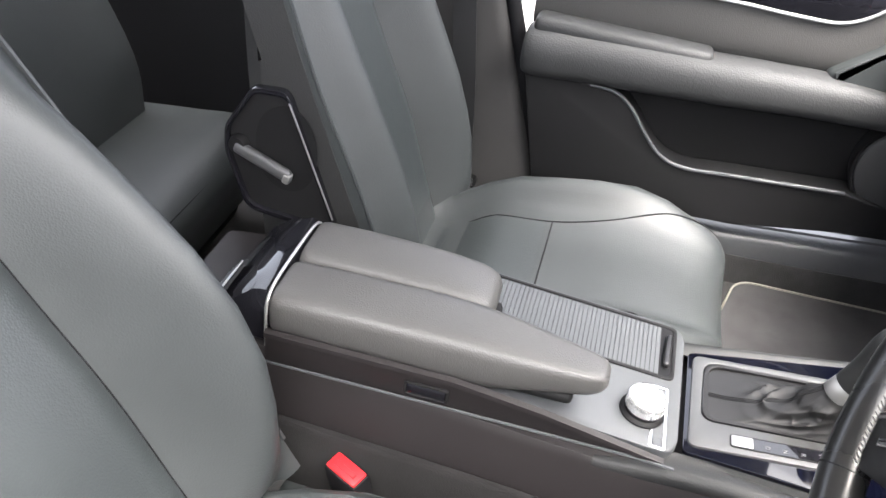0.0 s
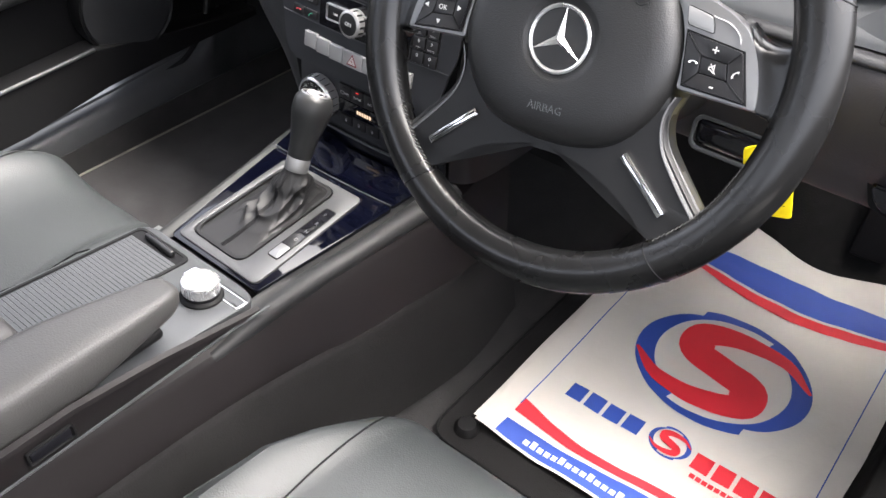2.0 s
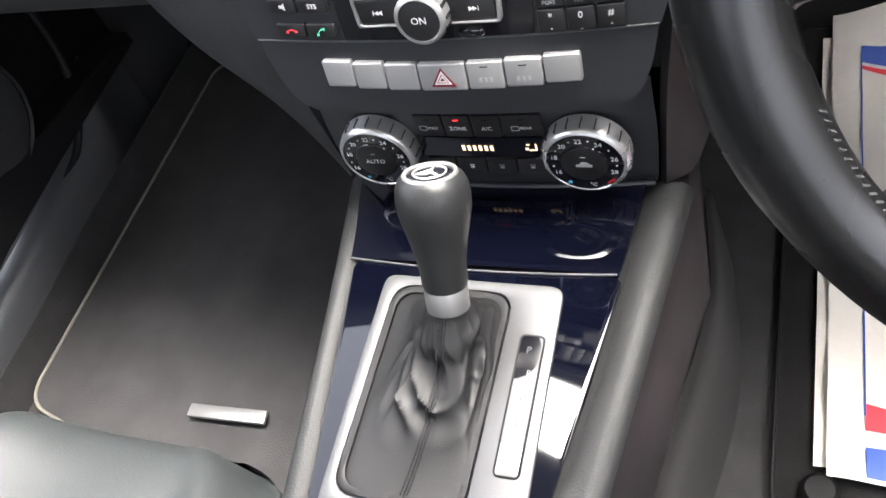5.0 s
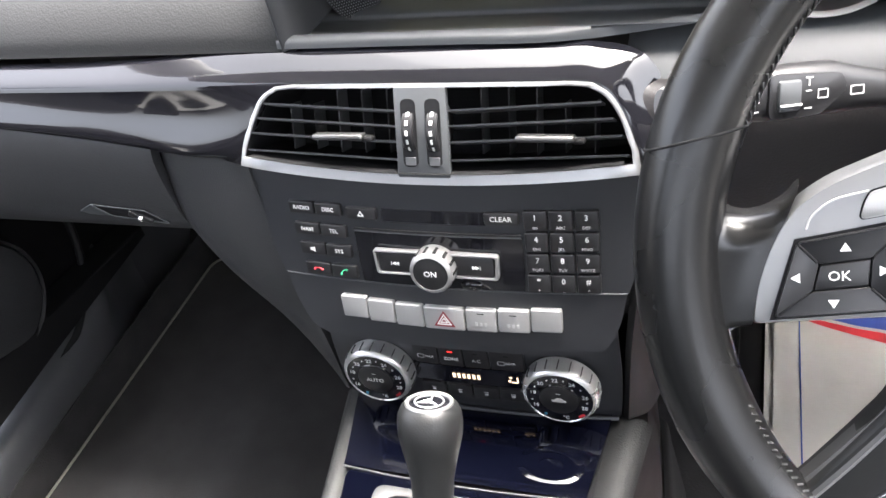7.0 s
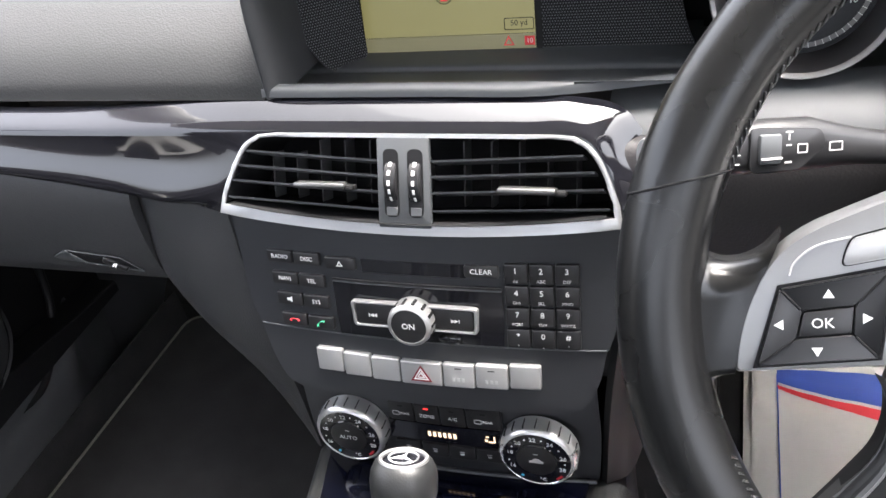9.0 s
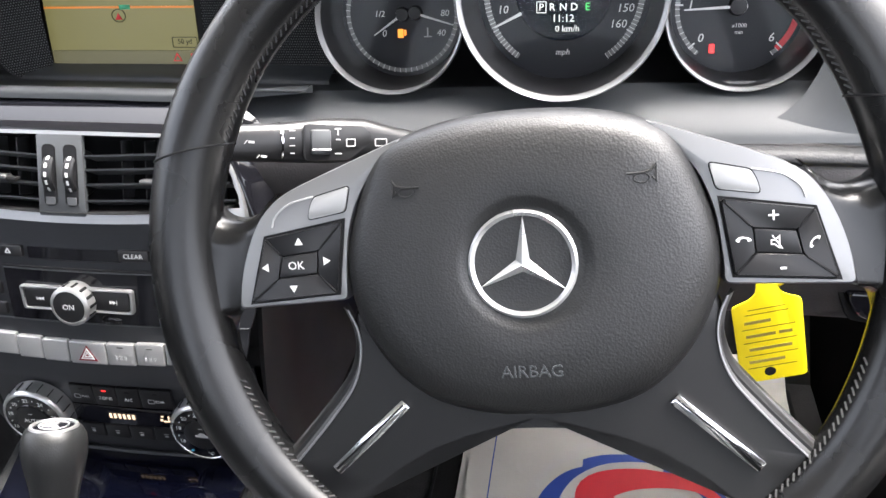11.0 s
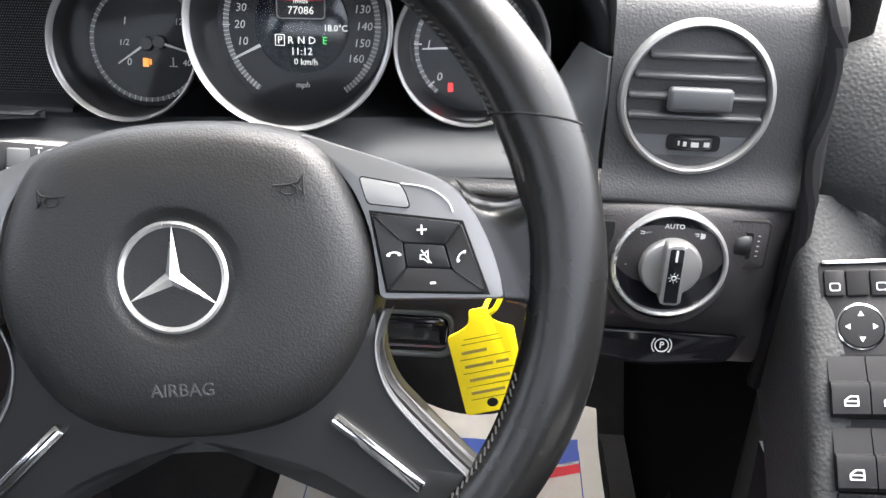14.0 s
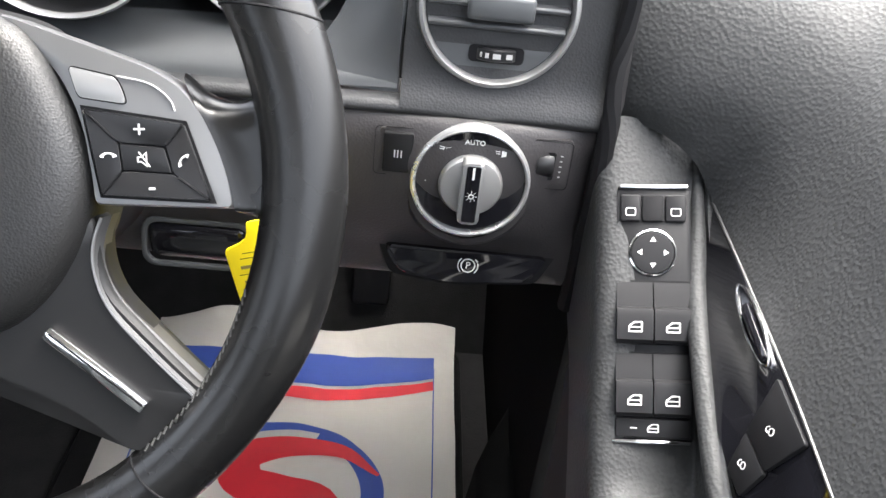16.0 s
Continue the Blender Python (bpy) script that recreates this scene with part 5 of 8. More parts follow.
    part("eject_mark", ring_plate([(-0.0026, -0.0018), (0.0026, -0.0018), (0, 0.0024)], [(-0.0015, -0.0011), (0.0015, -0.0011), (0, 0.0012)], 0.0002, on_face(STACK, -0.054, 0.0415, 0.0031)), WHITE, e)
    key(0.0370, 0.0615, 0.0370, 0.0465, "CLEAR", 0.0052)
    letters = (("1", "2", "3"), ("4", "5", "6"), ("7", "8", "9"), ("*", "0", "#"))
    sub = (("oo", "ABC", "DEF"), ("GHI", "JKL", "MNO"), ("PQRS", "TUV", "WXYZ"), ("+", "_", "^"))
    for i in range(4):
        for j in range(3):
            x0, y1 = 0.0640 + 0.0169 * j, 0.0485 - 0.0163 * i
            k = key(x0, x0 + 0.0166, y1 - 0.0150, y1, letters[i][j], 0.0058, None, 0.0022)
            lettering(sub[i][j], 0.0032, on_face(STACK, x0 + 0.0083, y1 - 0.0126, 0.0031), GREY_MARK, k, 0.0001)
    # rocker and knob
    part("rocker_frame", ring_plate(rounded([(-0.047, -0.0045), (0.045, -0.0045), (0.046, 0.0155), (-0.048, 0.0155)], 0.003), rounded([(-0.0445, -0.0025), (0.0425, -0.0025), (0.0435, 0.0135), (-0.0455, 0.0135)], 0.002), 0.0042, off(STACK, 0, -0.0005, 0.0012), 0.001), SATIN, r, "silver rocker frame")
    for s in (-1, 1):
        k = part("rocker", prism(rrect(0.040, 0.0155, 0.002, 3, s * 0.0235 - 0.001, 0.005), 0.0036, off(STACK, 0, 0, 0.0012), 0.001), KEYCAP, r)
        part("skip_mark", joined(*[prism([(0, -0.0015), (0.0028, 0), (0, 0.0015)], 0.0002, off(STACK, s * (0.0275 + 0.0024 * q) - 0.001, 0.0045, 0.0049, 0 if s > 0 else 180)) for q in (0, 1)], rbox(0.0004, 0.003, 0.0002, 0, 1, off(STACK, s * 0.0333 - 0.001, 0.0045, 0.0050))), WHITE, k)
    kn = off(STACK, -0.0012, 0.0035, 0.001)
    knob = part("knob", lathe([(0.0162, 0.0), (0.0164, 0.010), (0.0159, 0.0130), (0.0142, 0.0145), (0.0130, 0.0148), (0.0128, 0.0140)], 48, kn), SATIN, r, "notched silver knob")
    part("knob_face", lathe([(0.0129, 0.0142), (0.0115, 0.0146), (0, 0.0148)], 36, kn), KEYCAP, knob, "black knob face")
    lettering("ON", 0.0062, off(kn, 0, 0, 0.0149), WHITE, knob, 0.0001)
    rib = finish(rbox(0.0012, 0.0024, 0.0085, 0.0005, 1), DARK, "notch")
    for i in range(14):
        ob = new("notch", rib)
        ob.matrix_basis = kn @ Matrix.Rotation(2 * math.pi * i / 14, 4, "Z") @ Matrix.Translation((0.0162, 0, 0.0080))
        ob.parent = knob
    part("lens_eye", lathe([(0.0, 0.0022), (0.004, 0.0020), (0.0075, 0.001), (0.0085, 0.0002)], 30, on_face(STACK, 0.0235, -0.0125, 0.001) @ Matrix.Diagonal((1.0, 0.5, 1, 1))), GLOSS, r)
    # silver row
    row = ((-0.0835, -0.0620), (-0.0612, -0.0395), (-0.0387, -0.0165), (-0.0157, 0.0155), (0.0163, 0.0395), (0.0403, 0.0635), (0.0643, 0.0865))
    for i, (x0, x1) in enumerate(row):
        cx = (x0 + x1) / 2
        k = part("silver_key", prism(rrect(x1 - x0, 0.0190, 0.0016, 3), 0.0042, on_face(STACK, cx, -0.0412 + 0.0035 * (cx / 0.085) ** 2), 0.0012, 3), SILVER_KEY, r, "silver switch key")
        if i == 3:
            q = on_face(STACK, cx, -0.0412, 0.0043)
            part("hazard_field", prism([(-0.0082, -0.0062), (0.0082, -0.0062), (0, 0.0072)], 0.0003, q), HAZARD, k, "dark red hazard triangle")
            part("hazard_mark", ring_plate([(-0.0058, -0.0046), (0.0058, -0.0046), (0, 0.0050)], [(-0.0042, -0.0037), (0.0042, -0.0037), (0, 0.0031)], 0.0003, off(q, 0, 0, 0.0003)), WHITE, k)
            part("hazard_inner", ring_plate([(-0.0031, -0.0030), (0.0031, -0.0030), (0, 0.0020)], [(-0.0018, -0.0023), (0.0018, -0.0023), (0, 0.0005)], 0.0003, off(q, 0, 0, 0.0003)), WHITE, k)
        if i in (4, 5):
            part("key_slot", rbox(0.0050, 0.0007, 0.0003, 0, 1, on_face(STACK, cx, -0.0345, 0.0043)), BLACK, k)
            for d in (-0.0035, 0.0, 0.0035):
                part("worn_mark", rbox(0.0018, 0.0030, 0.0002, 0, 1, on_face(STACK, cx + d, -0.0435, 0.0043)), GREY_MARK, k)


def climate():
    c = thing("climate_panel", (XC, 0.15, 0.338), "black climate control panel with two temperature dials", "climate control")
    part("face", face(CLIM, ((0.1200, 0.0470, -0.004), (0.1210, 0.030, -0.002), (0.1220, 0.0, -0.001), (0.1200, -0.040, -0.002), (0.1180, -0.0515, -0.006)), 24), FACE, c)
    part("upper_lip", moved(tube([(x, 0.0345 + 0.004 * (1 - (x / 0.08) ** 2) * -0.8, sink(x) + 0.001) for x in np.linspace(-0.066, 0.066, 19)], 0.0012, 8), CLIM), PLATE, c)
    part("lower_edge", moved(tube([(x, -0.0505, sink(x) - 0.003) for x in np.linspace(-0.117, 0.117, 19)], 0.0022, 8), CLIM), FACE, c)
    part("band", face(CLIM, ((0.046, 0.0040, 0.0012), (0.046, -0.0150, 0.0012)), 6), GLOSS, c, "gloss black display band")
    xs = (-0.0435, -0.0215, -0.0005, 0.0205, 0.0490)
    for i, word in enumerate(("MAX", "ZONE", "A/C", "REAR")):
        x0, x1 = xs[i], xs[i + 1]
        cx = (x0 + x1) / 2
        k = part("key", prism(rrect(x1 - x0 - 0.0008, 0.0200, 0.0012, 3), 0.0028, on_face(CLIM, cx, 0.0165), 0.0008), KEYCAP, c)
        lettering(word, 0.0046 if i in (1, 2) else 0.0034, on_face(CLIM, cx + (0.003 if i in (0, 3) else 0), 0.0145, 0.0029), WHITE, k, 0.0001)
        if i in (0, 3):
            part("screen_mark", ring_plate(rrect(0.0060, 0.0045, 0.001, 2), rrect(0.0048, 0.0033, 0.0008, 2), 0.0002, on_face(CLIM, cx - 0.0045, 0.0145, 0.0029)), GREY_MARK, k)
        part("key_lamp", rbox(0.0040, 0.0010, 0.0003, 0, 1, on_face(CLIM, cx, 0.0225, 0.0029)), LAMP_RED if i == 1 else DARK, k)
    for i in range(6):
        part("fan_bar", rbox(0.0024, 0.0050, 0.0003, 0, 1, on_face(CLIM, -0.0120 + 0.0042 * i, -0.0055, 0.0018)), LAMP_AMBER, c)
    part("flow_mark", joined(rbox(0.0012, 0.0060, 0.0003, 0, 1, on_face(CLIM, 0.041, -0.005, 0.0018)), rbox(0.0050, 0.0012, 0.0003, 0, 1, on_face(CLIM, 0.0385, -0.0078, 0.0018)), rbox(0.0022, 0.0022, 0.0003, 0, 1, on_face(CLIM, 0.0345, -0.0065, 0.0018)), rbox(0.0022, 0.0012, 0.0003, 0, 1, on_face(CLIM, 0.0355, -0.0025, 0.0018))), LAMP_AMBER, c)
    xs = (-0.0435, -0.0205, 0.0020, 0.0245, 0.0470)
    for i in range(4):
        cx = (xs[i] + xs[i + 1]) / 2
        k = part("key", prism(rrect(0.0215, 0.0140, 0.0012, 3), 0.0028, on_face(CLIM, cx, -0.0230), 0.0008), KEYCAP, c)
        part("key_mark", joined(rbox(0.0040, 0.0006, 0.0002, 0, 1, on_face(CLIM, cx, -0.0215, 0.0029)), rbox(0.0030, 0.0020, 0.0002, 0, 1, on_face(CLIM, cx, -0.0240, 0.0029))), GREY_MARK, k)
    for s in (-1, 1):
        m = off(CLIM, s * 0.0767, -0.006, -0.002)
        d = part("dial", lathe([(0.0298, 0.0), (0.0300, 0.010), (0.0293, 0.0135), (0.0278, 0.0158), (0.0262, 0.0164), (0.0258, 0.0158)], 60, m), BRUSH, c, "notched silver dial ring")
        part("dial_face", lathe([(0.0260, 0.0158), (0.0165, 0.0162), (0.0160, 0.0172), (0.0155, 0.0174), (0.0, 0.0174)], 60, m), GLOSS, d, "black dial face")
        part("dial_cap", lathe([(0.0154, 0.0173), (0.0145, 0.0178), (0.0, 0.0180)], 40, m), KEYCAP, d)
        rib = finish(rbox(0.0008, 0.0022, 0.0100, 0.0004, 1), PLATE, "notch")
        for i in range(20):
            ob = new("notch", rib)
            ob.matrix_basis = m @ Matrix.Rotation(2 * math.pi * i / 20, 4, "Z") @ Matrix.Translation((0.02985, 0, 0.0080)) @ Matrix.Rotation(radians(90), 4, "Z")
            ob.parent = d
        for word, a in (("16", 205), ("18", 165), ("20", 130), ("22", 95), ("24", 58), ("26", 12), ("28", -22)):
            lettering(word, 0.0052, off(m, 0.0208 * math.cos(radians(a)), 0.0208 * math.sin(radians(a)), 0.0166), WHITE, d, 0.0001)
        lettering("°C", 0.0046, off(m, 0.004, -0.0205, 0.0166), WHITE, d, 0.0001)
        for a in (188, 147, 112, 77, 36, -4):
            part("dot", lathe([(0.0, 0.0003), (0.0006, 0.0003), (0.0007, 0)], 8, off(m, 0.0215 * math.cos(radians(a)), 0.0215 * math.sin(radians(a)), 0.0164)), WHITE, d)
        part("cold_dot", lathe([(0.0, 0.0003), (0.0012, 0.0003), (0.0013, 0)], 10, off(m, -0.0120, -0.0185, 0.0164)), BLUEMARK, d)
        part("hot_mark", rbox(0.0060, 0.0018, 0.0003, 0, 1, off(m, 0.0165, -0.0165, 0.0166, 45)), REDMARK, d)
        if s < 0:
            lettering("AUTO", 0.0056, off(m, 0, 0, 0.0181), WHITE, d, 0.0001)
        else:
            part("car_mark", joined(rbox(0.011, 0.0022, 0.0002, 0, 1, off(m, 0, -0.0005, 0.0181)), prism([(-0.0035, 0.0005), (0.0045, 0.0005), (0.0022, 0.003), (-0.0015, 0.003)], 0.0002, off(m, 0, 0, 0.0181))), GREY_MARK, d)
        part("cap_mark", rbox(0.0036, 0.0006, 0.0002, 0, 1, off(m, 0, 0.0075, 0.0181)), GREY_MARK, d)


FACE = material("dark_stack_face", (0.016, 0.017, 0.020), 0.42, grain=0.08, grain_size=0.0008, vary=0.08)
REDMARK = material("red_mark", (0.55, 0.02, 0.03), 0.5)
GREENMARK = material("green_mark", (0.05, 0.40, 0.20), 0.5)
BLUEMARK = material("blue_mark", (0.05, 0.35, 0.55), 0.5)
HAZARD = material("hazard_red", (0.16, 0.008, 0.015), 0.3)
LAMP_RED = glow("red_lamp", (1.0, 0.03, 0.03), 0.14)
LAMP_AMBER = glow("amber_segments", (1.0, 0.72, 0.50), 0.09)
radio()
climate()

# ---- display ----
def display():
    m = frame_at((-0.014, 0.297, 0.634), (1, 0, 0.01), (0, 0.18, 1))
    d = thing("display_screen", m.translation, "colour map display glowing pale olive between speaker grilles", "screen")
    part("bezel", rbox(0.142, 0.100, 0.010, 0.003, 2, m, (0.0065, 0, -0.0058)), DARK, d)
    part("map_area", rbox(0.130, 0.070, 0.0006, 0, 1, m, (0.0065, 0.0075, 0.0002)), MAP, d, "pale olive map")
    part("status_bar", rbox(0.130, 0.0105, 0.0006, 0, 1, m, (0.0065, -0.0331, 0.0002)), MAPBAR, d, "grey-olive status bar")
    part("road", rbox(0.130, 0.0016, 0.0002, 0, 1, m, (0.0065, 0.0065, 0.0007)), ROAD, d, "thin orange road line")
    part("position", prism([(-0.0030, -0.0022), (0.0030, -0.0022), (0, 0.0030)], 0.0003, off(m, 0.0063, -0.0010, 0.0008)), REDMARK, d)
    part("position_ring", moved(tube([(0.0058 * math.cos(a), 0.0050 * math.sin(a), 0.0008) for a in np.linspace(0, 2 * math.pi, 24, endpoint=False)], 0.00035, 5, True), off(m, 0.0063, 0.0, 0)), DARK, d)
    part("place_mark", rbox(0.0095, 0.0035, 0.0002, 0, 1, m, (0.0125, 0.0066, 0.0009)), GREENMARK, d)
    part("scale_box", ring_plate(rrect(0.0215, 0.0085, 0.001, 2), rrect(0.0205, 0.0075, 0.001, 2), 0.0003, off(m, 0.0600, -0.0210, 0.0006)), DARK, d)
    lettering("50 yd", 0.0056, off(m, 0.0600, -0.0205, 0.0007), BLACK, d, 0.0001)
    part("warning_mark", ring_plate([(-0.0040, -0.0030), (0.0040, -0.0030), (0, 0.0040)], [(-0.0026, -0.0022), (0.0026, -0.0022), (0, 0.0022)], 0.0003, off(m, 0.0520, -0.0330, 0.0007)), REDMARK, d)
    part("channel_box", rbox(0.0072, 0.0064, 0.0003, 0, 1, m, (0.0672, -0.0330, 0.0007)), REDMARK, d)
    lettering("10", 0.0048, off(m, 0.0672, -0.0330, 0.0010), WHITE, d, 0.0001)
    # meshed speaker panels at both sides
    side = frame_at((-0.118, 0.252, 0.634), (0.048, 0.038, 0), (0, 0.1, 1))
    for g, line in ((side, [(-0.0150, 0.062), (-0.0110, 0.045), (-0.0005, 0.021), (0.0056, 0.0063), (0.0142, -0.0171), (0.0242, -0.0377), (0.0308, -0.0423), (0.043, -0.0445), (0.0582, -0.0381), (0.0595, -0.0018), (0.0625, 0.0209), (0.0650, 0.062)][::-1]), (off(m, 0, 0, -0.004), [(0.0725, 0.070), (0.0735, -0.0349), (0.0780, -0.0428), (0.0869, -0.0502), (0.180, -0.0508), (0.1841, -0.048), (0.1755, -0.0302), (0.1706, -0.0102), (0.1702, 0.0037), (0.174, 0.070)])):
        net = part("speaker_grille", prism(rounded(line, 0.004), 0.002, g), BLACK, d, "fine black speaker mesh")
        verts, faces = [], []
        xs, ys = [p[0] for p in line], [p[1] for p in line]
        step = 0.0020
        for j in range(int((max(ys) - min(ys)) / step)):
            for i in range(int((max(xs) - min(xs)) / step)):
                x, y = min(xs) + step * (i + 0.5 * (j % 2)), min(ys) + step * j
                inside = False
                for (xa, ya), (xb, yb) in zip(line, line[1:] + line[:1]):
                    if (ya > y) != (yb > y) and x < xa + (y - ya) * (xb - xa) / (yb - ya):
                        inside = not inside
                if inside:
                    k = len(verts)
                    for dx, dy in ((0.00062, 0), (0, 0.00062), (-0.00062, 0), (0, -0.00062)):
                        verts.append(tuple(g @ Vector((x + dx, y + dy, 0.0025))))
                    faces.append((k, k + 1, k + 2, k + 3))
        me = bpy.data.meshes.new("mesh_dots")
        me.from_pydata(verts, [], faces)
        me.materials.append(PLATE)
        ob = new("mesh_dots", me)
        ob.parent = net
        ob["kind"] = "stuff"


MAP = glow("map_glow", (0.36, 0.33, 0.14), 0.026)
MAPBAR = glow("map_bar_glow", (0.30, 0.28, 0.16), 0.021)
ROAD = glow("road_glow", (0.75, 0.25, 0.04), 0.045)
display()


# ---- instruments ----
def circle(r, n=48):
    return [(r * math.cos(2 * math.pi * i / n), r * math.sin(2 * math.pi * i / n)) for i in range(n)]


def instruments():
    inst = thing("instrument_cluster", (0.347, 0.27, 0.63), "three round instruments in polished rings", "instruments")
    spots = {"fuel": ((0.228, 0.243, 0.6505), 0.0530), "speed": ((0.3465, 0.226, 0.6720), 0.0690), "rev": ((0.4655, 0.243, 0.6570), 0.0525)}
    for name, (at, r) in spots.items():
        m = frame_at(at, (1, 0, 0.02), (0, 0.24, 1))
        deep = 0.040
        tube_m = part("dial_tube", lathe([(r, 0.004), (r * 0.985, 0.006), (r * 0.955, 0.004), (r * 0.945, 0.0)], 72, m), SATIN, inst, "polished ring")
        part("dial_wall", lathe([(r * 0.95, 0.001), (r * 0.90, -deep * 0.6), (r * 0.86, -deep)], 64, m), TUBEWALL, tube_m)
        f = off(m, 0, 0, -deep)
        part("dial_face", lathe([(r * 0.88, 0.0), (0.0, 0.0)], 64, f), DIALFACE, tube_m, "dark dial face")
        R = r * 0.80
        a0, a1 = {"fuel": (-10, 350), "speed": (-55, 235), "rev": (-52, 232)}[name]
        ring = [(q * math.cos(radians(a)), q * math.sin(radians(a))) for q in (1,) for a in np.linspace(a0, a1, 60)]
        rows = [[(x * R * 0.93, y * R * 0.93, 0.0006) for x, y in ring], [(x * R, y * R, 0.0006) for x, y in ring]]
        part("scale_band", skin(rows, m=f), GREYBAND, tube_m, "grey scale band")
        bms = []
        for a in np.arange(a0, a1, 3.0 if name == "speed" else 6.0):
            bms.append(rbox(R * 0.075, 0.0005, 0.0004, 0, 1, off(f, 0, 0, 0.0009, a) @ Matrix.Translation((R * 0.965, 0, 0))))
        tagged(part("scale_ticks", joined(*bms), WHITE, tube_m), "", "", "", "stuff")
        if name == "speed":
            for v in range(10, 170, 10):
                a = radians(90 - 1.51 * (v - 80))
                lettering(str(v), 0.0078, off(f, R * 0.79 * math.cos(a), R * 0.79 * math.sin(a), 0.001), WHITE, tube_m, 0.0001, shear=0.15)
                if v % 20 == 0:
                    part("major_tick", rbox(R * 0.09, 0.0010, 0.0004, 0, 1, off(f, 0, 0, 0.0011, math.degrees(a)) @ Matrix.Translation((R * 0.96, 0, 0))), WHITE, tube_m)
            a = 90 - 1.51 * (3 - 80)
            part("needle", prism([(R * 0.58, -0.0011), (R * 0.96, -0.0006), (R * 0.96, 0.0006), (R * 0.58, 0.0011)], 0.0006, off(f, 0, 0, 0.003, a)), WHITE, tube_m, "white needle tip")
            disc = part("data_display", lathe([(R * 0.60, 0.0012), (R * 0.58, 0.0020), (0, 0.0020)], 60, f), GLASSY, tube_m, "dark data display")
            z = 0.0024
            part("data_box", ring_plate(rrect(0.034, 0.0250, 0.003, 3), rrect(0.0325, 0.0235, 0.0025, 3), 0.0003, off(f, 0, 0.0165, z)), GREYBAND, disc)
            part("data_back", prism(rrect(0.0325, 0.0235, 0.0025, 3), 0.0002, off(f, 0, 0.0165, z - 0.0002)), DIALFACE, disc)
            for word, size, x, y in (("495.6", 0.0070, 0, 0.0225), ("miles", 0.0050, 0, 0.0160), ("77086", 0.0074, 0, 0.0095), ("18.0°C", 0.0060, 0.0240, -0.0020), ("P", 0.0070, -0.0150, -0.0105), ("R", 0.0070, -0.0075, -0.0105), ("N", 0.0070, 0.0, -0.0105), ("D", 0.0070, 0.0075, -0.0105), ("11:12", 0.0070, 0, -0.0180), ("0 km/h", 0.0060, 0.003, -0.0250)):
                lettering(word, size, off(f, x, y, z + 0.0003), LIT, disc, 0.0001)
            part("gear_box", ring_plate(rrect(0.0068, 0.0078, 0.0006, 2), rrect(0.0058, 0.0068, 0.0004, 2), 0.0003, off(f, -0.0150, -0.0103, z)), LIT, disc)
            lettering("E", 0.0070, off(f, 0.0165, -0.0105, z + 0.0003), LIT_GREEN, disc, 0.0001)
            part("red_line", rbox(0.030, 0.0004, 0.0003, 0, 1, off(f, 0, 0.0165, z)), REDMARK, disc)
            lettering("mph", 0.0056, off(f, 0, -R * 0.74, 0.001), WHITE, tube_m, 0.0001, shear=0.2)
        elif name == "rev":
            for v in range(0, 7):
                a = radians(90 - 44 * (v - 3))
                lettering(str(v), 0.0084, off(f, R * 0.76 * math.cos(a), R * 0.76 * math.sin(a), 0.001), WHITE, tube_m, 0.0001, shear=0.15)
                part("major_tick", rbox(R * 0.13, 0.0011, 0.0004, 0, 1, off(f, 0, 0, 0.0011, math.degrees(a)) @ Matrix.Translation((R * 0.94, 0, 0))), WHITE, tube_m)
            red = [[(R * q * math.cos(radians(a)), R * q * math.sin(radians(a)), 0.0012) for a in np.linspace(-46, 4, 16)] for q in (0.90, 1.0)]
            part("red_zone", skin(red, m=f), REDMARK, tube_m, "red zone")
            part("needle", prism([(-0.006, -0.0012), (R * 0.86, -0.0005), (R * 0.86, 0.0005), (-0.006, 0.0012)], 0.0006, off(f, 0, 0, 0.004, 183)), WHITE, tube_m, "white needle")
            part("needle_hub", lathe([(0.0, 0.006), (0.0055, 0.0055), (0.0066, 0.0), ], 30, f), KEYCAP, tube_m)
            lettering("x1000", 0.0040, off(f, 0.002, -0.0130, 0.001), WHITE, tube_m, 0.0001)
            lettering("min", 0.0038, off(f, 0.002, -0.0175, 0.001), WHITE, tube_m, 0.0001)
            part("belt_lamp", rbox(0.0036, 0.0062, 0.0004, 0.001, 1, off(f, -0.0155, -0.0285, 0.001)), LAMP_RED, tube_m, "red warning lamp")
        else:
            for word, x, y, s in (("1", -0.0155, 0.0150, 0.0074), ("1/2", -0.0170, 0.0, 0.0062), ("0", -0.0140, -0.0140, 0.0074), ("120", 0.0260, 0.0150, 0.0066), ("80", 0.0320, 0.0, 0.0066), ("40", 0.0290, -0.0140, 0.0066)):
                lettering(word, s, off(f, x, y, 0.001), WHITE, tube_m, 0.0001, shear=0.15)
            for x, y, a, l in ((0.0005, -0.0005, 214, 0.026), (0.010, 0.0005, -17, 0.030)):
                part("needle", prism([(-0.002, -0.0010), (l, -0.0004), (l, 0.0004), (-0.002, 0.0010)], 0.0006, off(f, x, y, 0.003, a)), WHITE, tube_m, "white needle")
                part("needle_hub", lathe([(0.0, 0.0045), (0.0045, 0.004), (0.0055, 0.0)], 26, off(f, x, y, 0)), KEYCAP, tube_m)
            part("fuel_lamp", joined(rbox(0.0042, 0.0062, 0.0004, 0.0005, 1, off(f, -0.0015, -0.0140, 0.001)), rbox(0.0016, 0.0040, 0.0004, 0, 1, off(f, 0.0020, -0.0135, 0.001))), LAMP_ORANGE, tube_m, "orange fuel warning lamp")
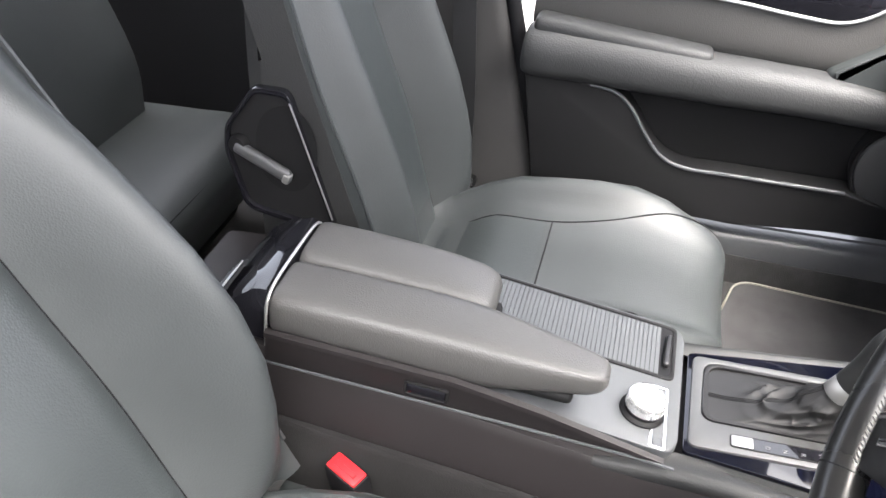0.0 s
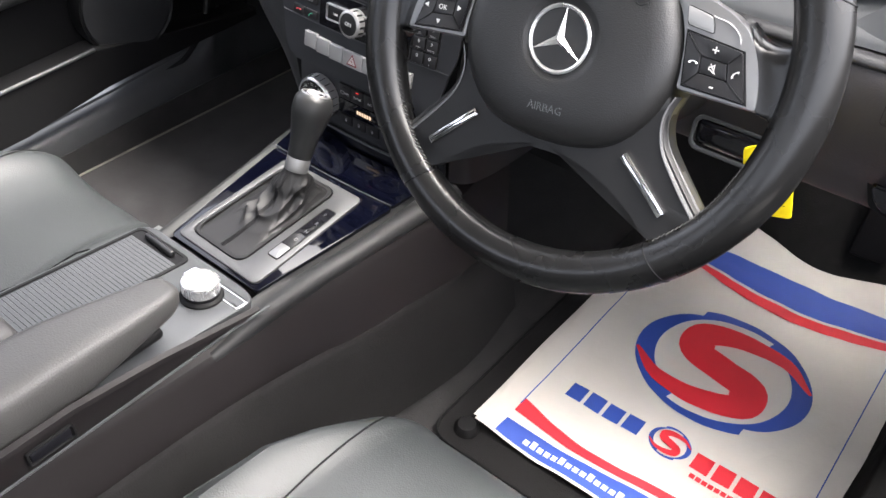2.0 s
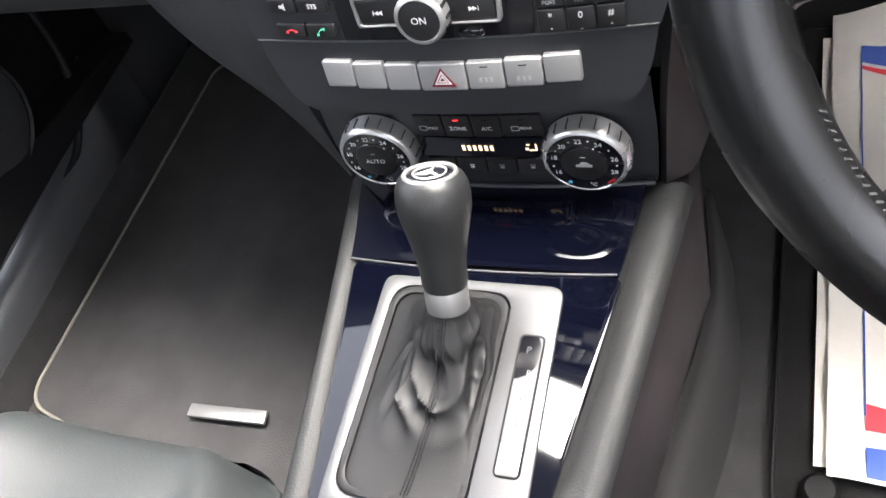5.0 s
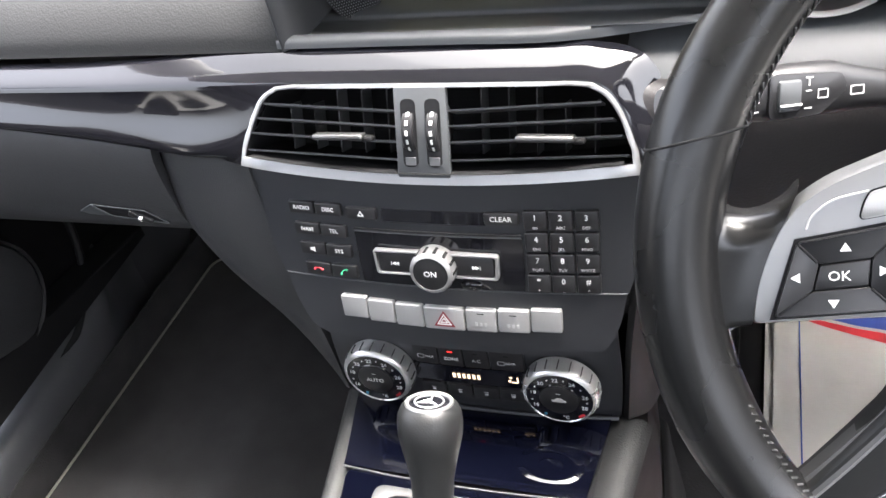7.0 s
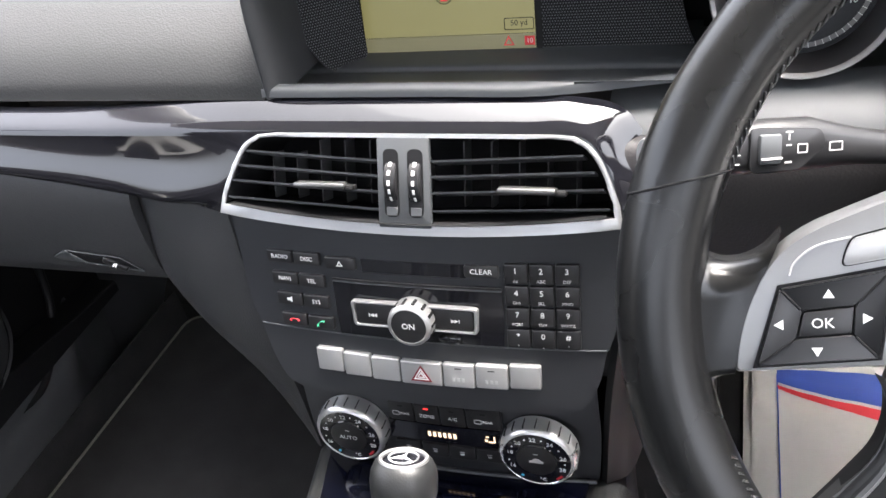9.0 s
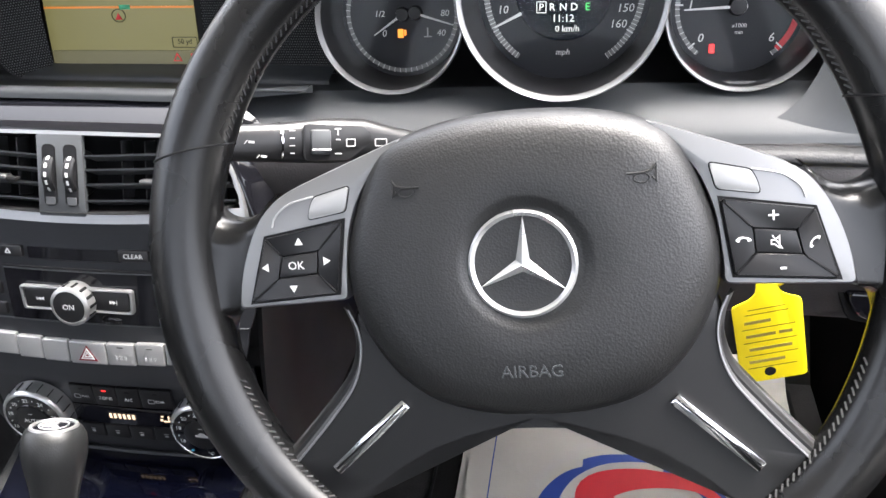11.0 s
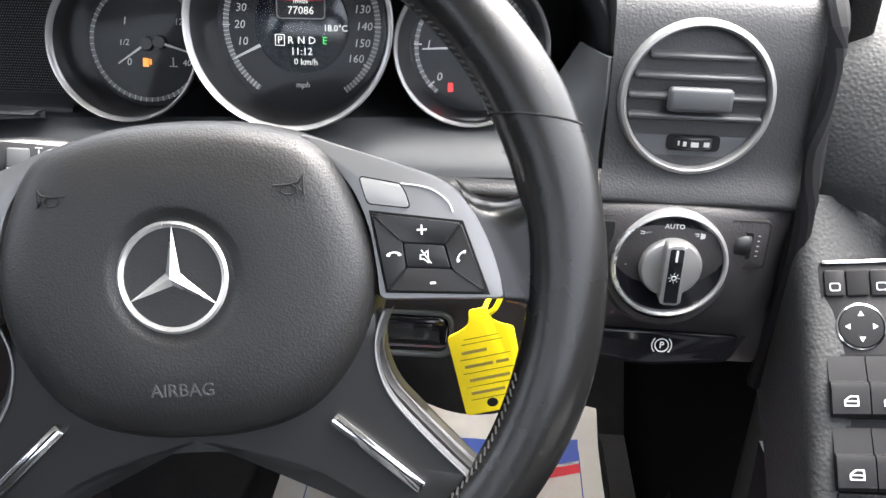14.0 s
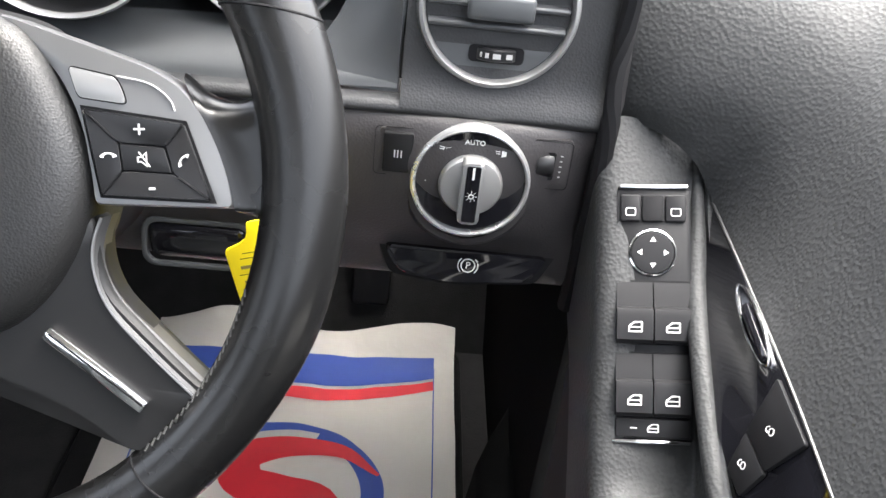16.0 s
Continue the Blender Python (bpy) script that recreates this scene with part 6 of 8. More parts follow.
            part("heat_mark", joined(rbox(0.0010, 0.0060, 0.0003, 0, 1, off(f, 0.0190, -0.0130, 0.001)), rbox(0.0060, 0.0008, 0.0003, 0, 1, off(f, 0.0190, -0.0165, 0.001))), GREY_MARK, tube_m)
            part("heat_tip", rbox(0.0010, 0.0050, 0.0004, 0, 1, off(f, 0.0360, 0.0200, 0.001, 20)), REDMARK, tube_m)
        part("glass", lathe([(r * 0.93, 0.0), (r * 0.5, 0.0), (0, 0.0)], 48, off(m, 0, 0, -0.012)), GLASS, tube_m, "clear dial glass").visible_shadow = False


def glass_material():
    mat = bpy.data.materials.new("clear_glass")
    mat.use_nodes = True
    nodes, links = mat.node_tree.nodes, mat.node_tree.links
    nodes.remove(nodes["Principled BSDF"])
    clear, gloss, mix, fres = nodes.new("ShaderNodeBsdfTransparent"), nodes.new("ShaderNodeBsdfGlossy"), nodes.new("ShaderNodeMixShader"), nodes.new("ShaderNodeFresnel")
    gloss.inputs["Roughness"].default_value = 0.03
    fres.inputs["IOR"].default_value = 1.22
    links.new(fres.outputs[0], mix.inputs[0])
    links.new(clear.outputs[0], mix.inputs[1])
    links.new(gloss.outputs[0], mix.inputs[2])
    links.new(mix.outputs[0], nodes["Material Output"].inputs["Surface"])
    return mat


GLASS = glass_material()
DIALFACE = material("dial_face_black", (0.006, 0.007, 0.010), 0.45, spec=0.3, vary=0.1)
TUBEWALL = material("dial_wall_black", (0.010, 0.010, 0.011), 0.35, vary=0.1)
GREYBAND = material("grey_scale_band", (0.16, 0.16, 0.16), 0.45, vary=0.06)
GLASSY = material("display_glass_black", (0.006, 0.009, 0.016), 0.12, vary=0.1)
LIT = glow("lit_white_segments", (0.85, 0.85, 0.82), 0.08)
LIT_GREEN = glow("lit_green_segments", (0.05, 0.75, 0.12), 0.09)
LAMP_ORANGE = glow("orange_lamp", (1.0, 0.28, 0.03), 0.11)
instruments()


# ---- side vent and light switch ----
def side_vent():
    m = frame_at((0.6085, 0.2025, 0.6415), (1, 0, 0), (0, 0.12, 1))
    v = thing("side_vent", m.translation, "round side air vent in a silver ring", "air vent")
    part("ring", lathe([(0.0435, -0.004), (0.0440, 0.003), (0.0455, 0.0048), (0.0475, 0.0042), (0.0490, 0.0), (0.0490, -0.006)], 64, m), SATIN, v, "satin silver ring")
    part("duct", lathe([(0.0440, 0.0), (0.0400, -0.05), (0.0, -0.05)], 40, m), BLACK, v)
    for k, y in enumerate((0.028, 0.0155, 0.003, -0.0095)):
        w = 2 * math.sqrt(max(0.0001, 0.0425 ** 2 - y ** 2))
        part("slat", rbox(w, 0.0035, 0.016, 0.001, 1, off(m, 0, y, -0.004) @ Matrix.Rotation(radians(18), 4, "X")), VANE, v)
    part("tab", rbox(0.040, 0.0155, 0.008, 0.003, 3, off(m, 0.001, 0.0005, 0.006)), PLATE, v, "grey adjusting tab")
    low = [(0.0430 * math.cos(a), 0.0430 * math.sin(a)) for a in np.linspace(radians(206), radians(334), 18)]
    part("lower_plate", prism(low, 0.004, off(m, 0, 0, -0.006), 0.001), PLATE, v)
    part("wheel_well", prism(rrect(0.034, 0.0105, 0.003, 3, 0.002, -0.0285), 0.0006, off(m, 0, 0, -0.0018)), BLACK, v)
    part("thumbwheel", lathe([(0.0, -0.004), (0.0155, -0.004), (0.0165, -0.003), (0.0165, 0.003), (0.0155, 0.004), (0, 0.004)], 36, off(m, 0.002, -0.0285, -0.0125) @ Matrix.Rotation(radians(90), 4, "X")), KEYCAP, v, "ribbed thumbwheel")
    for x, w in ((-0.0095, 0.0012), (-0.006, 0.0022), (0.0, 0.0048), (0.007, 0.0052)):
        part("wheel_mark", rbox(w, 0.0030, 0.0005, 0, 1, off(m, 0.002 + x, -0.0285, 0.0042 - 0.0165 + math.sqrt(0.0165 ** 2 - x * x))), GREY_MARK, v)


def light_switch():
    m = frame_at((0.6035, 0.1830, 0.5345), (1, 0, 0), (0, 0.05, 1))
    s = thing("light_switch", m.translation, "round headlight switch with a silver turning knob", "light switch")
    plate = rounded([(-0.060, -0.001), (0.063, -0.001), (0.0625, 0.0330), (-0.0595, 0.0315)], 0.004)
    part("panel", prism(plate, 0.0035, off(m, 0, 0, -0.004), 0.001), KNEE, s, "dark switch panel")
    for x0, name in ((-0.0475, "fog"), (0.0475, "level")):
        part("panel_line", ring_plate(rrect(0.030, 0.0330, 0.003, 3, x0, 0.0155), rrect(0.0292, 0.0322, 0.003, 3, x0, 0.0155), 0.0002, off(m, 0, 0, -0.0004)), BLACK, s)
    part("fog_key", prism(rrect(0.0190, 0.0270, 0.0015, 3, -0.0475, 0.0155), 0.0030, off(m, 0, 0, -0.0005), 0.0010), DARK, s, "black fog lamp key")
    part("fog_mark", joined(*[rbox(0.0008, 0.0050, 0.0002, 0, 1, off(m, -0.0475 + d, 0.0150, 0.0026)) for d in (-0.002, 0.0, 0.0022)]), GREY_MARK, s)
    part("level_well", prism(rrect(0.0125, 0.0190, 0.0015, 3, 0.0460, 0.0150), 0.0006, off(m, 0, 0, -0.0005)), BLACK, s)
    w = off(m, 0.0460, 0.0150, -0.0055) @ Matrix.Rotation(radians(90), 4, "Y")
    part("level_wheel", lathe([(0.0, -0.0055), (0.0085, -0.0055), (0.0092, -0.0045), (0.0092, 0.0045), (0.0085, 0.0055), (0.0, 0.0055)], 30, w), KEYCAP, s, "ribbed levelling wheel")
    for k in range(5):
        part("level_mark", rbox(0.0016, 0.0007, 0.0002, 0, 1, off(m, 0.0560, 0.0080 + 0.0036 * k, 0.0)), GREY_MARK, s)
    part("lamp_mark", joined(rbox(0.0016, 0.0044, 0.0002, 0, 1, off(m, 0.0355, 0.0190, 0.0)), rbox(0.0030, 0.0005, 0.0002, 0, 1, off(m, 0.0325, 0.0200, 0.0, 15))), GREY_MARK, s)
    part("boss", lathe([(0.0350, 0.001), (0.0395, 0.0005), (0.0425, -0.003), (0.0450, -0.009), (0.0455, -0.016)], 56, off(m, 0, -0.007, 0)), KNEE, s, "raised boss round the dial")
    ring = part("ring", lathe([(0.0350, -0.002), (0.0352, 0.005), (0.0365, 0.0062), (0.0380, 0.0055), (0.0390, 0.0), (0.0390, -0.006)], 64, m), BRUSH, s, "satin silver ring")
    part("dial", lathe([(0.0352, 0.003), (0.022, 0.0036), (0.0, 0.0038)], 56, m), GLOSS, s, "gloss black dial")
    knob = part("knob", lathe([(0.0205, 0.003), (0.0205, 0.008), (0.0190, 0.0105), (0.016, 0.0112), (0.0, 0.0114)], 48, m), SATIN, s, "brushed silver knob")
    part("grip", prism(rounded([(-0.0068, -0.0210), (0.0068, -0.0210), (0.0068, 0.0210), (-0.0068, 0.0210)], 0.003), 0.0110, off(m, 0, 0, 0.0095), 0.0012), SATIN, knob, "silver grip bar")
    part("grip_face", prism(rrect(0.0088, 0.0385, 0.0012, 3), 0.0004, off(m, 0, 0, 0.0205)), GLOSS, knob, "black grip face")
    part("pointer", rbox(0.0014, 0.0080, 0.0003, 0, 1, off(m, 0, 0.0145, 0.0210)), WHITE, knob)
    part("sun_mark", joined(lathe([(0.0012, 0.0), (0.0018, 0.0002), (0.0012, 0.0004)], 14, off(m, 0, -0.001, 0.0209), True), *[rbox(0.0003, 0.0014, 0.0002, 0, 1, off(m, 0, -0.001, 0.0210, 45 * k) @ Matrix.Translation((0, 0.0030, 0))) for k in range(8)]), WHITE, knob)
    lettering("AUTO", 0.0046, off(m, 0.0, 0.0278, 0.0040), WHITE, s)
    for a, k in ((52, 0), (128, 1), (170, 2)):
        q = off(m, 0.0280 * math.cos(radians(a)), 0.0280 * math.sin(radians(a)), 0.0040)
        if k == 0:
            part("beam_mark", joined(prism([(0.0, -0.0022), (0.003, -0.0014), (0.003, 0.0014), (0.0, 0.0022)], 0.0002, q), *[rbox(0.0028, 0.0005, 0.0002, 0, 1, off(q, -0.0024, d, 0)) for d in (-0.0014, 0.0, 0.0014)]), WHITE, s)
        elif k == 1:
            part("side_light_mark", joined(*[rbox(0.0030, 0.0005, 0.0002, 0, 1, off(q, sx * 0.0030, d, 0, sx * d * 9000)) for sx in (-1, 1) for d in (-0.0014, 0.0, 0.0014)], lathe([(0.0010, 0), (0.0014, 0.0002)], 10, off(q, -0.001, 0, 0)), lathe([(0.0010, 0), (0.0014, 0.0002)], 10, off(q, 0.001, 0, 0))), WHITE, s)
        else:
            part("park_mark", joined(*[rbox(0.0034, 0.0006, 0.0002, 0, 1, off(q, 0, d, 0, 25)) for d in (-0.0050, 0.0, 0.0045)]), GREY_MARK, s)


side_vent()
light_switch()

# ---- steering wheel ----
W = frame_at((0.342, 0.0, 0.612), (1, 0, 0), (0, 0.4067, 0.9135)) @ Matrix.Rotation(radians(5.8), 4, "Z")


def rim_point(a, b, r=0.1770, t=0.0168, w=-0.020):
    """A point on the rim's skin: a round the wheel, b round the section."""
    side = abs(math.cos(a))
    grip = 1 + 0.10 * smooth(0.75, 0.95, side) * smooth(-0.75, -0.3, math.sin(a))
    return ((r + t * grip * math.cos(b)) * math.cos(a), (r + t * grip * math.cos(b)) * math.sin(a), w + t * 0.93 * grip * math.sin(b))


def rim_seam(a_out, a_in):
    """A slanting join round the rim's section."""
    return [rim_point((a_out + a_in) / 2 + (a_out - a_in) / 2 * math.cos(b), b, 0.1770, 0.0168) for b in np.linspace(0, 2 * math.pi, 28, endpoint=False)]


def flip(outline):
    return [(-x, y) for x, y in outline][::-1]


def dome(outline, top, edge, m, rise=0.0):
    """A cushioned plate over an outline: rows shrink towards the middle."""
    cx, cy = sum(p[0] for p in outline) / len(outline), sum(p[1] for p in outline) / len(outline)
    rows = []
    for k, z in ((1.0, -edge), (1.0, -0.35 * edge), (0.988, -0.10 * edge), (0.965, 0), (0.75, rise * 0.6), (0.4, rise * 0.9), (0.02, rise)):
        rows.append([(cx + (x - cx) * k, cy + (y - cy) * k, top + z) for x, y in outline])
    return skin(rows, closed=True, caps=True, m=m)


def steering_wheel():
    wheel = thing("steering_wheel", W.translation, "worn black leather steering wheel with silver button pods", "steering wheel")
    rows = [[rim_point(a, b) for b in np.linspace(0, 2 * math.pi, 22, endpoint=False)] for a in np.linspace(0, 2 * math.pi, 121)]
    bm = skin(rows, closed=True, m=W)
    bmesh.ops.remove_doubles(bm, verts=bm.verts[:], dist=1e-6)
    rim = part("rim", bm, RIM_LEATHER, wheel, "worn smooth black leather rim")
    for ao, ai in ((17.5, 24.5), (162.5, 155.5), (-51, -53), (-129, -127)):
        part("rim_seam", moved(tube(rim_seam(radians(ao), radians(ai)), 0.0006, 6, True), W), BLACK, rim)
    for a0, a1 in ((24, 156), (-50, -20), (-160, -130)):
        bms = []
        for a in np.arange(a0, a1, 1.35):
            p, q = Vector(rim_point(radians(a), radians(152))), Vector(rim_point(radians(a + 0.9), radians(163)))
            bms.append(tube([p, q], 0.0006, 4))
        tagged(part("stitching", moved(joined(*bms), W), THREAD, rim), "", "", "", "stuff")
    # hub
    hub = [(p.x, p.y) for p in spline([(x, y, 0) for x, y in ((0.042, 0.0675), (0.069, 0.0565), (0.0835, 0.030), (0.0905, 0.0), (0.0865, -0.026), (0.0735, -0.050), (0.054, -0.068), (0.028, -0.0765), (0.0, -0.0785), (-0.028, -0.0765), (-0.054, -0.068), (-0.0735, -0.050), (-0.0865, -0.026), (-0.0905, 0.0), (-0.0835, 0.030), (-0.069, 0.0565), (-0.042, 0.0675), (0, 0.0715))], 84, True)]
    rows = []
    for k, z in ((1.0, -0.055), (1.0, -0.026), (0.992, -0.019), (0.97, -0.0125), (0.93, -0.0075), (0.86, -0.004), (0.75, -0.0015)):
        rows.append([(x * k, y * k, z) for x, y in hub])
    for r, z in ((0.045, -0.0003), (0.033, 0.0), (0.0305, -0.0008), (0.0275, -0.0028), (0.026, -0.0032), (0.012, -0.0032), (0.0005, -0.0032)):
        rows.append([(r * math.cos(math.atan2(y, x)), r * math.sin(math.atan2(y, x)), z) for x, y in hub])
    cover = part("airbag_cover", skin(rows, closed=True, caps=True, m=W), HUB, wheel, "grained black airbag cover")
    emblem(off(W, -0.0015, 0, -0.0034, -3), 0.0252, cover, BRUSH)
    for s in (-1, 1):
        ho = off(W, s * 0.0540, 0.0375, -0.0013)
        marks = [tube([(-0.0065 * s, 0.0012, 0.0003), (0.0, 0.0012, 0), (0.0045 * s, 0.0022, 0), (0.0066 * s, 0.0050, -0.0004)], 0.0005, 6),
                 tube([(0.0066 * s, 0.0050, -0.0004), (0.0067 * s, -0.0032, -0.0004), (0.0048 * s, -0.0004, 0)], 0.0004, 6),
                 tube([(0.0036 * math.cos(a), -0.0010 + 0.0021 * math.sin(a), 0) for a in np.linspace(0, 2 * math.pi, 18, endpoint=False)], 0.0004, 6, True)]
        part("horn_mark", moved(joined(*marks), ho), HUB, cover, "embossed horn sign")
    lettering("AIRBAG", 0.0085, off(W, 0.0, -0.0515, -0.0010), PLATE, cover, 0.0007, "embossed_word")
    # silver pods with their keys
    pod = rounded([(0.0560, 0.0628), (0.0638, 0.0602), (0.0789, 0.0545), (0.0988, 0.0472), (0.1166, 0.0404), (0.1283, 0.0327), (0.1358, 0.0231), (0.1421, 0.0096), (0.1465, -0.0049), (0.1484, -0.0188), (0.0900, -0.0164), (0.0895, -0.0044), (0.0870, 0.0184), (0.0790, 0.0392)], [0.004, 0.01, 0.01, 0.01, 0.01, 0.01, 0.01, 0.01, 0.01, 0.003, 0.003, 0.012, 0.02, 0.02], 4)
    well = [(0.0886, 0.0245), (0.1296, 0.0179), (0.1397, -0.0148), (0.0940, -0.0118)]
    core = [(0.1025, 0.0101), (0.1212, 0.0081), (0.1239, -0.0028), (0.1036, -0.0013)]
    keys = {"centre": core}
    for k, name in enumerate(("up", "outer", "down", "inner")):
        keys[name] = [well[k], well[(k + 1) % 4], core[(k + 1) % 4], core[k]]
    small = [(0.0843, 0.0408), (0.0874, 0.0287), (0.1063, 0.0257), (0.1048, 0.0318), (0.1024, 0.0365)]

    def inset(outline, d):
        """The outline with each side moved inwards."""
        area = sum(a[0] * b[1] - b[0] * a[1] for a, b in zip(outline, outline[1:] + outline[:1]))
        pts = [Vector(q) for q in (outline if area > 0 else outline[::-1])]
        out = []
        for i, q in enumerate(pts):
            a, b = (q - pts[i - 1]).normalized(), (pts[(i + 1) % len(pts)] - q).normalized()
            na, nb = Vector((-a.y, a.x)), Vector((-b.y, b.x))
            out.append(tuple(q + (na + nb) * (d / (1 + na.dot(nb)))))
        return out

    def between(top, low, inner, outer, u, v):
        """A point of the sheet that four edges span."""
        return (top(u) * (1 - v) + low(u) * v) + (inner(v) * (1 - u) + outer(v) * u) - (inner(0) * (1 - u) * (1 - v) + outer(0) * u * (1 - v) + inner(1) * (1 - u) * v + outer(1) * u * v)

    def along(*points):
        c = spline([(x, y, 0) for x, y in points], 61)
        return lambda t: c[min(60, int(round(t * 60)))]
    for s in (1, -1):
        put = (lambda o: o) if s > 0 else flip
        p = part("button_pod", dome(put(pod), -0.0135, 0.016, W, 0.0012), POD, wheel, "satin silver button pod")
        part("key_well", prism(put(inset(well, -0.0008)), 0.0006, off(W, 0, 0, -0.0124)), BLACK, p)
        for name, o in keys.items():
            part("key", prism(put(rounded(inset(o, 0.00035), 0.0006, 2)), 0.0018, off(W, 0, 0, -0.0120), 0.0004), KEYCAP, p, "black rubbery key")
        for k in range(4):
            a, b = Vector(well[k]), Vector(core[k])
            a, b = a.lerp(b, 0.12), a.lerp(b, 0.90)
            part("key_ridge", moved(tube([(s * q.x, q.y, -0.0102) for q in (a, a.lerp(b, 0.5), b)], 0.00055, 6), W), BLACK, p)
        part("key_gap", prism(put(inset(rounded(small, 0.002), -0.0006)), 0.0005, off(W, 0, 0, -0.0126)), BLACK, p)
        part("small_key", prism(put(rounded(small, 0.002)), 0.0016, off(W, 0, 0, -0.0126), 0.0005), SILVER_KEY, p, "small silver key")
        part("arc_line", moved(tube([(s * q.x, q.y, -0.0121) for q in spline([(x, y, 0) for x, y in ((0.1030, 0.0368), (0.1163, 0.0335), (0.1240, 0.0270), (0.1256, 0.0226))], 14)], 0.0005, 5), W), GREY_MARK, p)
        z = -0.0099
        if s < 0:
            lettering("OK", 0.0058, off(W, -0.1142, 0.0032, z), WHITE, p, 0.0001)
            for x, y, a in ((-0.1118, 0.0150, 0), (-0.1165, -0.0080, 180), (-0.0985, 0.0050, -90), (-0.1300, 0.0030, 90)):
                part("arrow_mark", prism([(-0.0021, -0.0014), (0.0021, -0.0014), (0, 0.0022)], 0.0002, off(W, x, y, z, a)), WHITE, p)
        else:
            lettering("+", 0.0095, off(W, 0.1114, 0.0150, z), WHITE, p, 0.0001)
            lettering("-", 0.0110, off(W, 0.1152, -0.0080, z), WHITE, p, 0.0001)
            horn = [(-0.0026, -0.0012), (-0.0010, -0.0012), (0.0014, -0.0032), (0.0014, 0.0032), (-0.0010, 0.0012), (-0.0026, 0.0012)]
            part("mute_mark", joined(ring_plate(horn, inset(horn, 0.0005), 0.0002, off(W, 0.1125, 0.0032, z)), rbox(0.0005, 0.0075, 0.0003, 0, 1, off(W, 0.1128, 0.0032, z, 35))), WHITE, p)
            for x, y, a in ((0.0982, 0.0047, 0), (0.1290, 0.0027, 50)):
                arc = tube([(0.0026 * math.cos(q), 0.0016 * math.sin(q), 0) for q in np.linspace(0, math.pi, 9)], [0.0010, 0.0008, 0.0005, 0.0004, 0.0004, 0.0004, 0.0005, 0.0008, 0.0010], 5)
                part("phone_mark", moved(arc, off(W, x, y - 0.0005, z, a)), WHITE, p)
        # leather web between pod and rim
        top = along((0.1270, 0.0385), (0.1351, 0.0306), (0.1450, 0.0268), (0.1541, 0.0280), (0.1595, 0.0330), (0.1622, 0.0425))
        low = along((0.1480, -0.0205), (0.1560, -0.0240), (0.1590, -0.0315), (0.1588, -0.0460))
        inner = along((0.1270, 0.0385), (0.1345, 0.0231), (0.1408, 0.0096), (0.1452, -0.0049), (0.1476, -0.0178), (0.1480, -0.0205))
        outer = along((0.1622, 0.0425), (0.1672, 0.0150), (0.1675, -0.0120), (0.1588, -0.0460))
        rows = []
        for v in np.linspace(0, 1, 27):
            row = []
            roll = max(0.0, 1 - min(v, 1 - v) / 0.20)
            for u in np.linspace(0, 1, 19):
                q = between(top, low, inner, outer, u, v)
                swell = -0.0138 - 0.0020 * math.sin(math.pi * u) + 0.0060 * u * u
                row.append((s * q.x, q.y, swell - 0.013 * (1 - math.sqrt(max(0.0, 1 - roll * roll)))))
            rows.append(row)
        rows = [[(x, y, -0.036) for x, y, z in rows[0]]] + rows + [[(x, y, -0.036) for x, y, z in rows[-1]]]
        part("spoke_web", skin(rows, m=W), RIM_LEATHER, wheel, "smooth black leather spoke flowing into the rim", 80)
    # lower spokes
    half = [(0.0, -0.0845), (0.030, -0.0860), (0.056, -0.0950), (0.082, -0.1110), (0.1030, -0.1300), (0.1370, -0.1110), (0.1400, -0.1040), (0.1310, -0.0965), (0.1115, -0.0750), (0.0949, -0.0556), (0.0900, -0.0411), (0.0910, -0.0240), (0.080, -0.012)]
    outline = half + [(-x, y) for x, y in half[::-1][:-1]]
    outline = rounded(outline[::1], 0.010, 3)
    low = part("lower_spoke", dome(outline, -0.0165, 0.018, W), SPOKE, wheel, "dark satin lower spoke bridge")
    for s in (-1, 1):
        bar = frame_at(W @ Vector((s * 0.0850, -0.0875, -0.0150)), W.to_3x3() @ Vector((s * 0.75, -0.66, 0)), W.to_3x3() @ Vector((0.66, s * 0.75, 0)) * s)
        part("inlay", rbox(0.053, 0.0065, 0.004, 0.0012, 2, bar), CHROME, low, "chrome inlay bar")
        part("inlay_line", rbox(0.050, 0.0012, 0.0046, 0.0004, 1, off(bar, 0, 0.0006, 0)), BLACK, low)
        edge = spline([(s * x, y, 0) for x, y in ((0.0950, -0.0205), (0.0912, -0.0300), (0.0902, -0.0411), (0.0952, -0.0556), (0.1118, -0.0750), (0.1340, -0.0985))], 26)
        inner = spline([(s * x, y, 0) for x, y in ((0.0915, -0.0215), (0.0878, -0.0305), (0.0866, -0.0424), (0.0913, -0.0594), (0.1070, -0.0800), (0.1290, -0.1040))], 26)
        rows = [[(q.x, q.y, -0.0158), (q.x * 0.9 + p.x * 0.1, q.y * 0.9 + p.y * 0.1, -0.0154), (p.x, p.y, -0.0200), (p.x, p.y, -0.0300)] for p, q in zip(edge, inner)]
        part("spoke_edge", skin(rows, m=W), EDGE, low, "grey satin bevelled spoke edge", 25)
        part("edge_line", moved(tube([(q.x, q.y, -0.0158) for q in inner], 0.0007, 6), W), POD, low, "thin silver edge line")
    # column shroud behind the wheel
    part("shroud", lathe([(0.0, 0.0), (0.05, 0.0), (0.062, 0.02), (0.066, 0.10), (0.060, 0.17), (0.0, 0.17)], 36, frame_at(W @ Vector((0, -0.005, -0.225)), (1, 0, 0), (0, 0.4067, 0.9135))), DARK, wheel)
    return wheel


EDGE = material("grey_satin_bevel", (0.045, 0.045, 0.046), 0.42, metal=0.15, vary=0.08)
